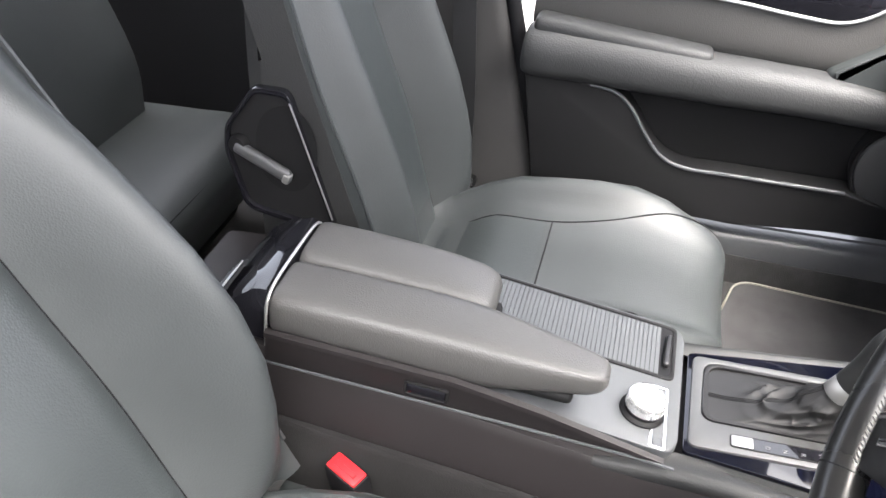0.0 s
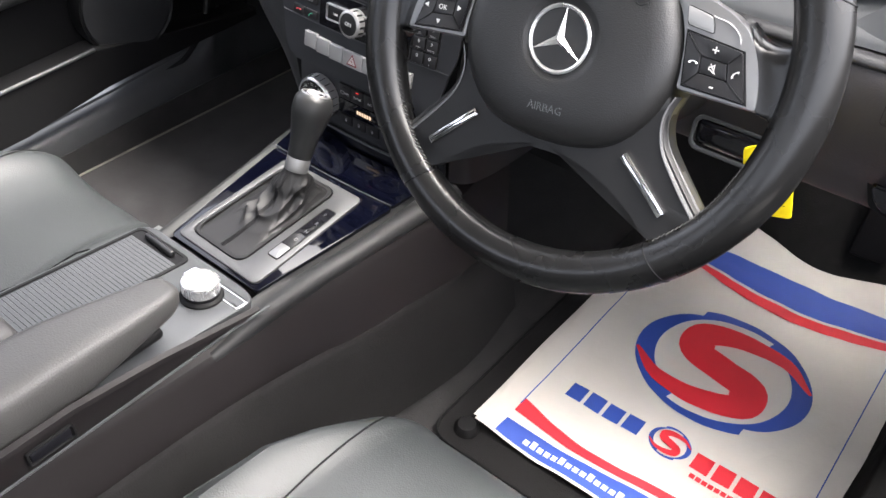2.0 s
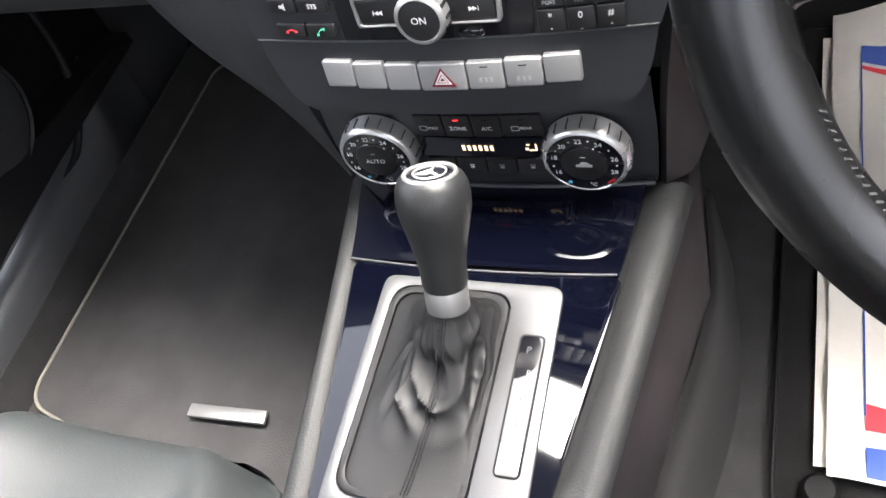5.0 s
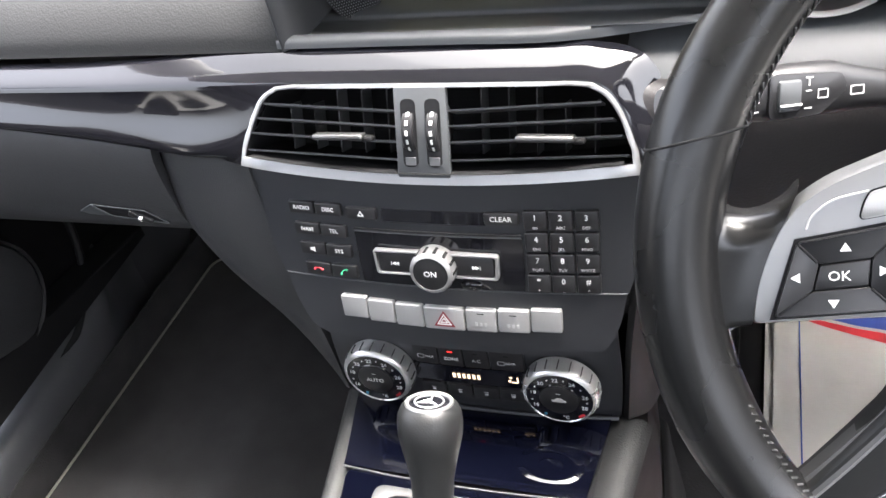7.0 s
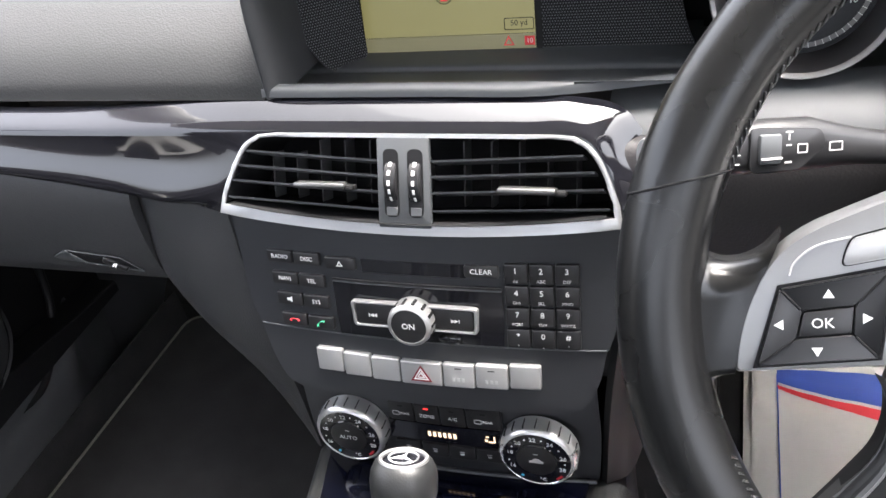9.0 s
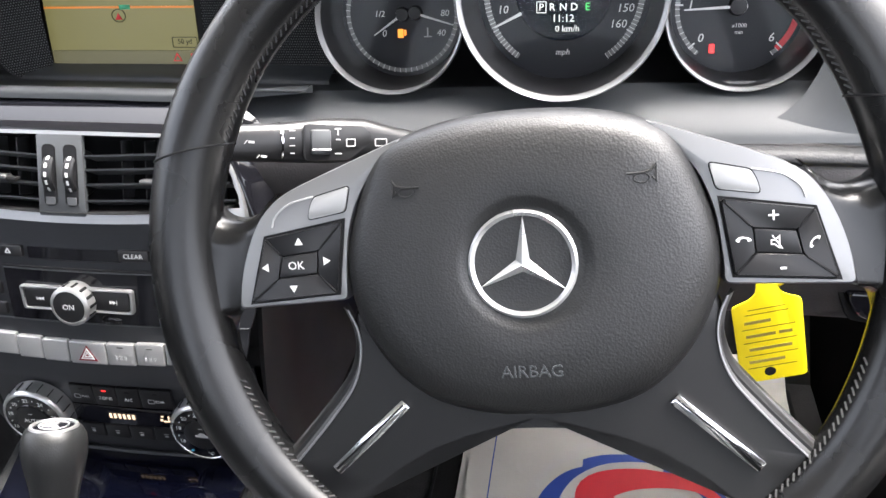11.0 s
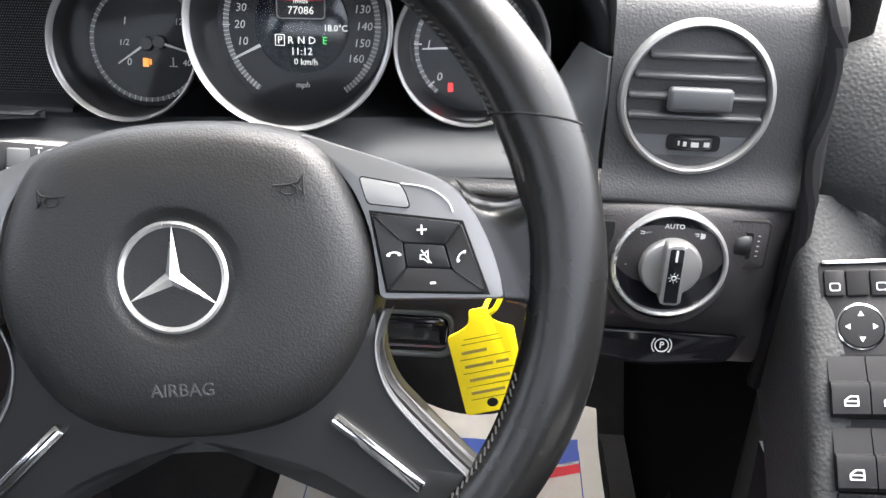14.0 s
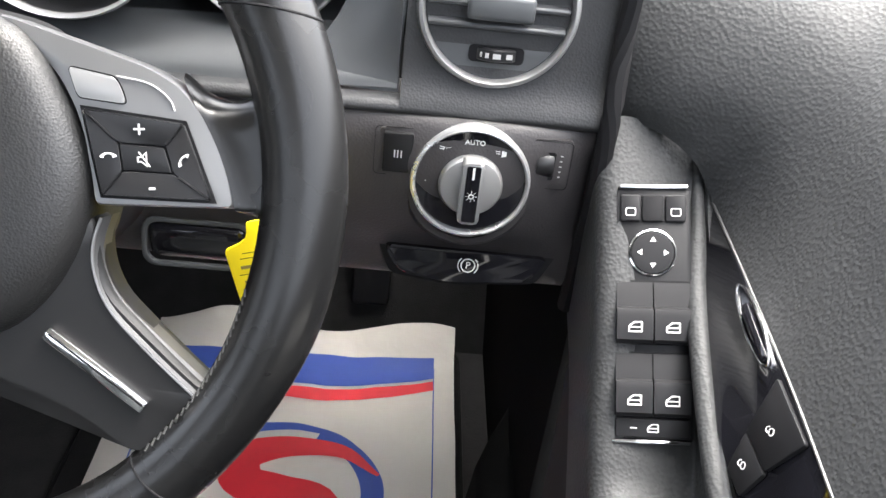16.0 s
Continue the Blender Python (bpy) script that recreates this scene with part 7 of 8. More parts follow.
SPOKE = material("dark_satin_spoke", (0.0075, 0.0075, 0.0078), 0.45, spec=0.32, grain=0.06, grain_size=0.0008, vary=0.12)
wheel_thing = steering_wheel()


def column_stalk():
    """The combination stalk, on the column's side towards the car's middle."""
    stalk = thing("column_stalk", (0.27, 0.12, 0.61), "black wiper and indicator stalk with white symbols", "stalk")
    m = frame_at((0.2080, 0.1203, 0.6124), (0.82, 0.50, -0.20), (0, 0.40, 0.92))
    rows = []
    for x, h, d, y in ((-0.0595, 0.006, 0.005, -0.001), (-0.058, 0.0095, 0.008, -0.001), (-0.050, 0.0108, 0.0095, 0), (-0.020, 0.0120, 0.010, 0.0), (0.005, 0.0138, 0.010, 0.0008), (0.030, 0.0135, 0.010, 0.001), (0.050, 0.0105, 0.010, -0.001), (0.075, 0.0085, 0.010, -0.004), (0.12, 0.008, 0.010, -0.008)):
        rows.append([(x, y + h * math.copysign(abs(math.sin(a)) ** 0.7, math.sin(a)), d * math.copysign(abs(math.cos(a)) ** 0.7, math.cos(a)) - 0.01) for a in np.linspace(0, 2 * math.pi, 24, endpoint=False)])
    body = part("body", skin(rows, closed=True, caps=True, m=m), KEYCAP, stalk)
    part("ring", lathe([(0.0108, -0.0006), (0.0122, -0.0006), (0.0122, 0.0006), (0.0108, 0.0006)], 30, off(m, -0.0225, 0, -0.010) @ Matrix.Rotation(radians(90), 4, "Y"), True), CHROME, stalk, "thin chrome ring")
    part("tip", lathe([(0.0, 0.0), (0.0085, 0.0), (0.0095, 0.002), (0.0095, 0.005)], 26, off(m, -0.0612, 0, -0.010) @ Matrix.Rotation(radians(90), 4, "Y")), SATIN, stalk, "silver end button")
    part("inset", prism(rounded([(-0.010, -0.0105), (0.018, -0.0105), (0.034, 0.001), (0.030, 0.0095), (-0.010, 0.0115)], 0.003), 0.0012, off(m, 0, 0, 0.0), 0.0004), KEYCAP, stalk, "raised inset plate")
    part("roller", rbox(0.0125, 0.0150, 0.0035, 0.0014, 2, off(m, 0.0005, 0.0005, 0.0015)), PLATE, stalk, "ribbed roller")
    part("roller_ridge", rbox(0.0120, 0.0012, 0.001, 0.0003, 1, off(m, 0.0005, -0.004, 0.0036)), GREY_MARK, stalk)
    for x, y, w, h in ((0.0115, 0.0085, 0.004, 0.0008), (0.0115, 0.0060, 0.0008, 0.003), (0.0115, 0.0020, 0.003, 0.0007), (0.0115, -0.0065, 0.004, 0.0007), (-0.0165, 0.0075, 0.0035, 0.0007), (-0.0165, 0.0030, 0.0030, 0.0007), (-0.0165, -0.0015, 0.0035, 0.0007), (-0.0165, -0.0060, 0.0025, 0.0007)):
        part("mark", rbox(w, h, 0.0003, 0, 1, off(m, x, y, 0.0014 if x > 0 else 0.0003)), GREY_MARK, stalk)
    for x, w in ((0.0195, 0.006), (0.039, 0.008)):
        part("box_mark", ring_plate(rrect(w, 0.0048, 0.0006, 2), rrect(w - 0.0012, 0.0036, 0.0004, 2), 0.0003, off(m, x, 0.0, 0.0013)), GREY_MARK, stalk)
    for x, y in ((-0.041, 0.001), (-0.034, -0.0075)):
        part("spray_mark", joined(prism([(-0.0016, -0.0005), (0.0018, -0.0009), (0.0020, 0.0004), (-0.0013, 0.0008)], 0.0003, off(m, x, y, 0.0001)), rbox(0.0004, 0.0030, 0.0003, 0, 1, off(m, x - 0.003, y, 0.0001, -40))), GREY_MARK, stalk)


column_stalk()


def ignition_key():
    """The ignition lock with its key and the tag that hangs from it."""
    m = frame_at((0.492, 0.172, 0.536), (0.93, 0.30, 0), (0, 0.2, 1))
    lock = thing("ignition_lock", m.translation, "chrome-ringed ignition lock with the key inserted", "ignition lock")
    part("ring", lathe([(0.0165, 0), (0.0175, 0.003), (0.0165, 0.005), (0.0140, 0.0045), (0.0135, 0.0)], 36, m, True), CHROME, lock, "chrome ring")
    part("socket", lathe([(0.0, 0.0), (0.0142, 0.0), (0.0145, -0.03), (0.0, -0.03)], 30, m), DARK, lock)
    part("key_head", rbox(0.019, 0.010, 0.026, 0.004, 3, m, (0, 0, 0.012)), CHROME, lock, "chrome-edged key head")
    tag = thing("key_tag", (0.486, 0.125, 0.49), "bright yellow plastic key tag with handwriting", "key tag")
    t = frame_at((0.4865, 0.120, 0.4875), (0.965, 0.09, 0.235), (-0.235, 0.02, 0.97))
    body = rounded([(-0.0205, -0.034), (0.0205, -0.034), (0.0215, 0.026), (0.013, 0.030), (0.009, 0.034), (0.008, 0.043), (-0.004, 0.043), (-0.005, 0.034), (-0.010, 0.030), (-0.0205, 0.027)], 0.003, 3)
    part("plate", prism(body, 0.0012, t, 0.0003), YELLOW, tag)
    part("hole", lathe([(0.0, 0.0002), (0.0034, 0.0002), (0.0036, 0.0)], 20, off(t, -0.002, -0.027, 0.0012)), BLACK, tag)
    for y, w in ((0.023, 0.022), (0.0195, 0.026), (0.0085, 0.032), (-0.002, 0.032), (-0.0125, 0.032), (-0.0225, 0.03)):
        part("rule", rbox(w, 0.0004, 0.0002, 0, 1, off(t, 0, y, 0.0013)), BLACK, tag)
    for y, xs in ((0.0135, ((-0.006, 0.016),)), (0.0030, ((-0.005, 0.018), (0.010, 0.008))), (-0.0075, ((0.0, 0.026),)), (-0.0175, ((-0.003, 0.022),))):
        for x, w in xs:
            part("written_bar", rbox(w, 0.0022, 0.0002, 0, 1, off(t, x, y, 0.0013)), INKLINE, tag)
    loop = spline([(0.489, 0.121, 0.530), (0.496, 0.128, 0.548), (0.505, 0.148, 0.552), (0.502, 0.162, 0.540), (0.492, 0.158, 0.526), (0.484, 0.140, 0.522), (0.4835, 0.124, 0.524)], 28, True)
    part("strap", tube(loop, 0.0017, 7, True), YELLOW, tag, "yellow strap loop")


INKLINE = material("faded_pen_ink", (0.20, 0.15, 0.03), 0.6)
ignition_key()

# ---- doors ----
DOOR_GREY = material("grey_door_skin", (0.034, 0.0335, 0.033), 0.6, spec=0.3, grain=0.4, grain_size=0.002, kind="leather", vary=0.08)


def passenger_door():
    door = thing("door_1", (-0.68, 0.0, 0.1), "black door panel with padded armrest and open pocket", "door", "", "structure")
    ys = (-0.40, -0.25, -0.05, 0.10, 0.28, 0.50)
    up = [[(-0.690, y, 0.375), (-0.672, y, 0.400), (-0.672, y, 0.46), (-0.682, y, 0.54), (-0.700, y, 0.62), (-0.74, y, 0.645)] for y in ys]
    part("upper_panel", patch(up, 30, 24, 0.02), DOOR_GREY, door, "grey grained upper panel")
    part("inner_panel", rbox(0.02, 0.90, 0.27, 0.003, at=(-0.690, 0.07, 0.265)), DARK, door)
    arm = []
    for y, k, dz in ((-0.405, 0.6, 0.0), (-0.398, 0.95, 0.0), (-0.30, 1.0, 0.003), (-0.10, 0.94, 0.006), (0.06, 0.86, 0.010), (0.13, 0.80, 0.008), (0.20, 0.66, 0.004), (0.235, 0.40, 0.0)):
        arm.append([(-0.640 + 0.045 * k * math.copysign(abs(math.cos(a)) ** 0.75, math.cos(a)) - 0.01, y, 0.352 + dz + 0.040 * k * math.copysign(abs(math.sin(a)) ** 0.8, math.sin(a))) for a in np.linspace(0, 2 * math.pi, 28, endpoint=False)])
    cols = [spline(c, 36) for c in zip(*arm)]
    part("armrest", skin([list(r) for r in zip(*cols)], closed=True, caps=True), DOORPAD, door, "padded black armrest")
    part("armrest_top", rbox(0.050, 0.285, 0.030, 0.012, 4, Matrix.Translation((-0.652, -0.250, 0.392)) @ Matrix.Rotation(radians(-2), 4, "X")), DOORPAD, door, "raised black rear pad")
    f = frame_at((-0.675, 0, 0), (0, 1, 0), (0, 0, 1))
    edge = spline([(-0.395, 0.318, 0), (-0.30, 0.317, 0), (-0.245, 0.312, 0), (-0.215, 0.292, 0), (-0.180, 0.248, 0), (-0.150, 0.217, 0), (-0.115, 0.203, 0), (-0.02, 0.206, 0), (0.15, 0.215, 0)], 40)
    outline = [(p.x, p.y) for p in edge] + [(0.30, 0.19), (0.50, 0.17), (0.50, 0.152), (0.28, 0.148), (0.16, 0.141), (0.0, 0.116), (-0.35, 0.098)]
    part("pocket", prism(outline[::-1], 0.045, f, 0.004, 2), PLASTIC, door, "black plastic map pocket")
    part("pocket_lip", tube([(-0.6295, p.x, p.y) for p in edge[6:]], 0.0035, 8), PLATE, door, "rounded pocket lip")
    sp = frame_at((-0.640, 0.232, 0.262), (0.12, 0.99, 0), (0, 0, 1))
    part("speaker", lathe([(0.0, 0.012), (0.060, 0.011), (0.078, 0.006), (0.082, 0.0), (0.082, -0.04)], 56, sp), PAD, door, "round speaker cover")
    part("speaker_ring", lathe([(0.081, 0.004), (0.0845, 0.006), (0.087, 0.0), (0.087, -0.04)], 56, sp), PLASTIC, door)
    pod = rounded([(0.055, 0.392), (0.16, 0.372), (0.50, 0.36), (0.50, 0.60), (0.30, 0.575), (0.20, 0.505)], 0.02, 4)
    part("handle_pod", prism(pod, 0.036, off(f, 0, 0, 0.0), 0.016, 4), LEATHER, door, "dark sloping handle pod")
    part("inner_handle", rbox(0.012, 0.075, 0.014, 0.005, 3, Matrix.Translation((-0.634, 0.235, 0.50)) @ Matrix.Rotation(radians(35), 4, "X")), CHROME, door, "chrome inner handle")
    low = spline([(-0.40, 0.480, 0), (-0.25, 0.478, 0), (-0.09, 0.476, 0), (0.0, 0.471, 0), (0.06, 0.472, 0), (0.095, 0.487, 0), (0.14, 0.525, 0), (0.19, 0.560, 0)], 36)
    strip = skin([[(-0.668, p.x, p.y), (-0.6655, p.x, p.y + 0.006), (-0.672, p.x, max(p.y + 0.012, 0.535)), (-0.690, p.x, max(p.y + 0.014, 0.552))] for p in low])
    trim = part("trim_strip", strip, GLOSS, door, "gloss black door trim strip")
    part("trim_edge", tube([(-0.6665, p.x, p.y) for p in low], 0.0028, 8), SATIN, trim, "thin silver edge")
    return door


def mark_window(m, parent, size=1.0):
    part("window_mark", joined(ring_plate(rounded([(-0.0042 * size, -0.0030 * size), (0.0042 * size, -0.0030 * size), (0.0042 * size, 0.0034 * size), (-0.0008 * size, 0.0034 * size), (-0.0042 * size, 0.0006 * size)], 0.0006, 2), rounded([(-0.0034 * size, -0.0022 * size), (0.0034 * size, -0.0022 * size), (0.0034 * size, 0.0026 * size), (-0.0004 * size, 0.0026 * size), (-0.0034 * size, 0.0002 * size)], 0.0004, 2), 0.0002, m), rbox(0.0070 * size, 0.0007, 0.0002, 0, 1, m, (0, 0, 0.0001))), WHITE, parent)


def driver_door():
    door = thing("door_2", (0.78, 0.0, 0.1), "dark grained driver's door panel with window switches", "door", "", "structure")
    # padded upper part
    rows = [[(0.686, 0.215, 0.572), (0.712, 0.196, 0.5775), (0.740, 0.178, 0.566), (0.757, 0.166, 0.541), (0.765, 0.019, 0.517), (0.767, -0.05, 0.504), (0.770, -0.30, 0.490), (0.770, -0.60, 0.480)],
            [(0.688, 0.212, 0.590), (0.716, 0.190, 0.594), (0.748, 0.172, 0.583), (0.766, 0.152, 0.556), (0.772, 0.014, 0.531), (0.773, -0.055, 0.518), (0.776, -0.30, 0.504), (0.776, -0.60, 0.495)],
            [(0.692, 0.214, 0.625), (0.730, 0.190, 0.625), (0.765, 0.165, 0.613), (0.782, 0.138, 0.590), (0.788, 0.010, 0.567), (0.788, -0.06, 0.556), (0.788, -0.30, 0.545), (0.788, -0.60, 0.54)],
            [(0.702, 0.235, 0.670), (0.748, 0.212, 0.672), (0.786, 0.186, 0.664), (0.806, 0.150, 0.645), (0.812, 0.0, 0.628), (0.812, -0.06, 0.622), (0.812, -0.30, 0.615), (0.812, -0.60, 0.61)],
            [(0.722, 0.285, 0.702), (0.775, 0.262, 0.705), (0.822, 0.232, 0.700), (0.846, 0.185, 0.690), (0.852, 0.0, 0.680), (0.852, -0.06, 0.678), (0.852, -0.30, 0.675), (0.852, -0.60, 0.675)],
            [(0.735, 0.33, 0.708), (0.80, 0.30, 0.712), (0.852, 0.26, 0.705), (0.878, 0.20, 0.696), (0.882, 0.0, 0.688), (0.882, -0.06, 0.686), (0.882, -0.30, 0.683), (0.882, -0.60, 0.683)]]
    part("upper_panel", patch(rows, 50, 50, 0.012), DOORPAD, door, "padded grained upper panel")
    part("window_seal", tube(spline([(0.74, 0.42, 0.715), (0.815, 0.33, 0.716), (0.878, 0.22, 0.702), (0.886, 0.0, 0.693), (0.886, -0.6, 0.688)], 30), 0.010, 10), BLACK, door, "black window seal")
    # channel floor with the switch block, falling to the armrest
    prof = ((0.203, 0.578, 0.684, 0.742), (0.170, 0.5435, 0.688, 0.750), (0.120, 0.4865, 0.6905, 0.748), (0.070, 0.4230, 0.6925, 0.748), (0.045, 0.4020, 0.694, 0.748), (-0.10, 0.392, 0.696, 0.750), (-0.60, 0.385, 0.70, 0.755))
    net = [[(l + 0.012, y + 0.012, z - 0.16), (l, y + 0.006, z - 0.030), (l + 0.001, y, z - 0.006), (l + 0.007, y, z), ((l + r) / 2, y, z), (r, y, z), (r + 0.005, y, z + 0.003), (r + 0.008, y, z + 0.012), (0.758, y, max(z + 0.014, float(np.interp(-y, (-0.203, -0.17, -0.12, -0.07, -0.045, 0.10, 0.60), (0.560, 0.538, 0.506, 0.482, 0.470, 0.447, 0.442)))))] for y, z, l, r in prof]
    net = [[(x, y, z - 0.013 * max(0.0, (x - 0.698) / 0.045) ** 2 * smooth(0.12, 0.20, y)) for x, y, z in row] for row in net]
    part("armrest", patch(net, 60, 40, 0.004), DOORPAD, door, "grained armrest sloping up to the switches")
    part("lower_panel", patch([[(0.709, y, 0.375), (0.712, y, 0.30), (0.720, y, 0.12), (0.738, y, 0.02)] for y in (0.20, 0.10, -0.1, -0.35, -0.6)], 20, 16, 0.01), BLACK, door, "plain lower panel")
    ridge = spline([(0.7485, 0.196, 0.563), (0.7475, 0.160, 0.531), (0.7455, 0.127, 0.505), (0.7430, 0.063, 0.474), (0.7430, 0.012, 0.452), (0.745, -0.06, 0.434), (0.75, -0.3, 0.42)], 40)
    part("ridge", tube(ridge, [0.003 + 0.0035 * smooth(0, 12, i) for i in range(40)], 12), DOORPAD, door, "grained ridge beside the switches")
    # switch block
    o = Vector((0.7195, 0.1190, 0.4880))
    v = Vector((-0.007, 0.0985, 0.1215)).normalized()
    m = frame_at(o, (0.985, -0.10, 0.14), v)
    sw = part("switch_block", prism(rounded([(-0.0235, -0.078), (0.0255, -0.078), (0.0225, 0.080), (-0.0215, 0.080)], 0.004), 0.006, off(m, 0, 0, -0.002), 0.0015), SWITCH, door, "black window switch block")
    for y, w in ((0.0785, 0.0415), (-0.0770, 0.0470)):
        part("edge_strip", rbox(w, 0.0026, 0.0040, 0.001, 2, off(m, 0.0005, y, 0.0042)), CHROME, sw, "chrome edge strip")
    for x, w in ((-0.0135, 0.0120), (0.0, 0.0130), (0.0138, 0.0125)):
        part("mirror_key", prism(rrect(w, 0.0165, 0.0014, 3, x, 0.0650), 0.0026, off(m, 0, 0, 0.0035), 0.0007), BLACK if x == 0 else SWITCH, sw)
    for x in (-0.0135, 0.0138):
        part("mirror_mark", ring_plate(rrect(0.0062, 0.0050, 0.001, 2), rrect(0.0052, 0.0040, 0.0008, 2), 0.0002, off(m, x, 0.0625, 0.0062)), WHITE, sw)
    j = off(m, 0.0002, 0.0375, 0.004)
    part("joystick_ring", lathe([(0.0132, 0.0), (0.0136, 0.0014), (0.0145, 0.0010), (0.0148, 0.0)], 40, j), CHROME, sw, "chrome ring")
    joy = part("joystick", lathe([(0.0132, 0.0), (0.0128, 0.0016), (0.008, 0.0022), (0.0, 0.0018)], 40, j), SWITCH, sw, "black mirror joystick")
    for a in range(4):
        part("arrow_mark", prism([(-0.0018, -0.0012), (0.0018, -0.0012), (0, 0.0018)], 0.0002, off(j, 0, 0, 0.0022, 90 * a) @ Matrix.Translation((0, 0.0078, 0))), WHITE, joy)
    for y0 in (0.0190, -0.0245):
        part("switch_well", prism(rrect(0.0450, 0.0395, 0.002, 3, 0.0008, y0 - 0.0185), 0.0006, off(m, 0, 0, 0.0040)), BLACK, sw)
        for x in (-0.0106, 0.0118):
            prof = [(0.000, 0.0010), (-0.006, 0.0022), (-0.0150, 0.0035), (-0.0165, 0.0070), (-0.0200, 0.0078), (-0.0350, 0.0070), (-0.0370, 0.0052), (-0.0375, 0.0)]
            rows = [[(x + s * 0.0108, y0 + y, 0.0044 + z) for y, z in prof] for s in (-1, 1)]
            k = part("window_switch", skin(rows, m=m), SWITCH, sw, "black window switch", 25)
            part("switch_side", joined(*[skin([[(x + s * 0.0108, y0 + y, 0.0044 + z) for y, z in prof], [(x + s * 0.0108, y0 + y, 0.0042) for y, z in prof]], m=m) for s in (-1, 1)]), SWITCH, k)
            mark_window(off(m, x, y0 - 0.0275, 0.0123), k)
    bar = part("child_key", prism(rrect(0.0440, 0.0115, 0.0012, 3, 0.001, -0.0688), 0.0030, off(m, 0, 0, 0.0038), 0.0007), SWITCH, sw)
    part("child_lamp", rbox(0.0040, 0.0008, 0.0002, 0, 1, off(m, -0.0105, -0.0688, 0.0070)), GREY_MARK, bar)
    mark_window(off(m, 0.0010, -0.0688, 0.0070), bar, 0.8)
    # lacquered strip with handle bezel and lock keys
    p0, n = Vector((0.755, 0.05, 0.5)), Vector((-0.93, -0.10, 0.35)).normalized()
    u = Vector((0.0, -1.0, 0.0)) - n * n.dot(Vector((0.0, -1.0, 0.0)))
    g = frame_at(p0, u, n.cross(u))
    inv = g.inverted()

    def flat(points):
        pts = [tuple((inv @ Vector(p))[:2]) for p in points]
        area = sum(a[0] * b[1] - b[0] * a[1] for a, b in zip(pts, pts[1:] + pts[:1]))
        return pts if area > 0 else pts[::-1]
    shape = flat([(0.757, 0.169, 0.541), (0.7655, 0.019, 0.5165), (0.767, -0.045, 0.505), (0.769, -0.14, 0.49), (0.750, -0.14, 0.44), (0.747, 0.012, 0.464), (0.7445, 0.063, 0.474), (0.7455, 0.099, 0.486), (0.748, 0.130, 0.505)])
    strip = part("trim_strip", prism(rounded(shape, 0.004, 3), 0.003, off(g, 0, 0, -0.003), 0.0008), GLOSS, door, "gloss black door trim strip")
    part("trim_edge", tube(spline([(0.7565, 0.1690, 0.5425), (0.762, 0.10, 0.530), (0.7650, 0.019, 0.5180), (0.7665, -0.045, 0.5065), (0.768, -0.14, 0.492)], 30), 0.0009, 8), EDGE, strip, "thin silver edge")
    a, b = inv @ Vector((0.7605, 0.100, 0.5255)), inv @ Vector((0.7615, 0.046, 0.5150))
    c, d = (a + b) / 2, (b - a)
    e = off(g, c.x, c.y, 0.0, math.degrees(math.atan2(d.y, d.x)))
    part("handle_bezel", ring_plate([(0.030 * x, 0.0070 * y) for x, y in circle(1.0, 36)], [(0.0275 * x, 0.0052 * y) for x, y in circle(1.0, 36)], 0.0022, e, 0.0006), CHROME, strip, "chrome handle bezel")
    part("handle", rbox(0.040, 0.0065, 0.006, 0.0025, 2, off(e, 0.006, 0, 0.001)), GLOSS, strip, "dark inner handle")
    for pts, mark in (([(0.7645, 0.033, 0.5165), (0.7665, -0.008, 0.5105), (0.7570, -0.002, 0.484), (0.7540, 0.024, 0.487)], (0.7595, 0.011, 0.499)), ([(0.7535, 0.0235, 0.4865), (0.7565, -0.003, 0.4835), (0.7490, -0.002, 0.465), (0.7475, 0.016, 0.4665)], (0.7515, 0.009, 0.476))):
        k = part("lock_key", prism(rounded(flat(pts), 0.002, 3), 0.0028, off(g, 0, 0, 0.0002), 0.0007), SWITCH, strip, "black lock key")
        q = inv @ Vector(mark)
        lm = off(g, q.x, q.y, 0.0032, 130)
        part("lock_mark", joined(ring_plate(rrect(0.0042, 0.0036, 0.0016, 3), rrect(0.0030, 0.0024, 0.001, 3), 0.0002, lm), tube([tuple(lm @ Vector((0.0016 * math.cos(t) + 0.0010, 0.0022 + 0.0018 * math.sin(t), 0.0001))) for t in np.linspace(-0.2, math.pi, 7)], 0.0003, 4)), WHITE, k)
    part("rear_grip", rbox(0.030, 0.14, 0.045, 0.012, 3, at=(0.700, -0.01, 0.375)), PAD, door)
    return door


DOORPAD = material("padded_door_skin", (0.024, 0.0248, 0.0258), 0.60, spec=0.30, grain=0.45, grain_size=0.0025, kind="leather", vary=0.1)
passenger_door()
driver_door()

# ---- floor mats ----
def carpet_mat(x0, x1, y0, y1, label, piping, pile, slant=0.0):
    mat = thing("floor_mat", ((x0 + x1) / 2, (y0 + y1) / 2, 0), label, "floor mat", "carpet floor mats")
    line = rounded([(x0, y0), (x1, y0 - slant), (x1, y1), (x0, y1)], 0.035, 8)
    part("carpet", prism(line, 0.008, Matrix.Translation((0, 0, -0.0135)), 0.002), pile, mat)
    part("piping", tube([(x, y, -0.0045) for x, y in line], 0.0021, 6, True), piping, mat, "piped edge")
    return mat


carpet_mat(-0.643, -0.17, 0.040, 0.63, "charcoal carpet floor mat with pale piping", PIPING, MAT_PILE, 0.13)
# same charcoal mat as the passenger's, its pile darkened for shade
dmat = carpet_mat(0.195, 0.665, 0.035, 0.66, "charcoal carpet floor mat with black piping", DARK, SHADED_PILE)
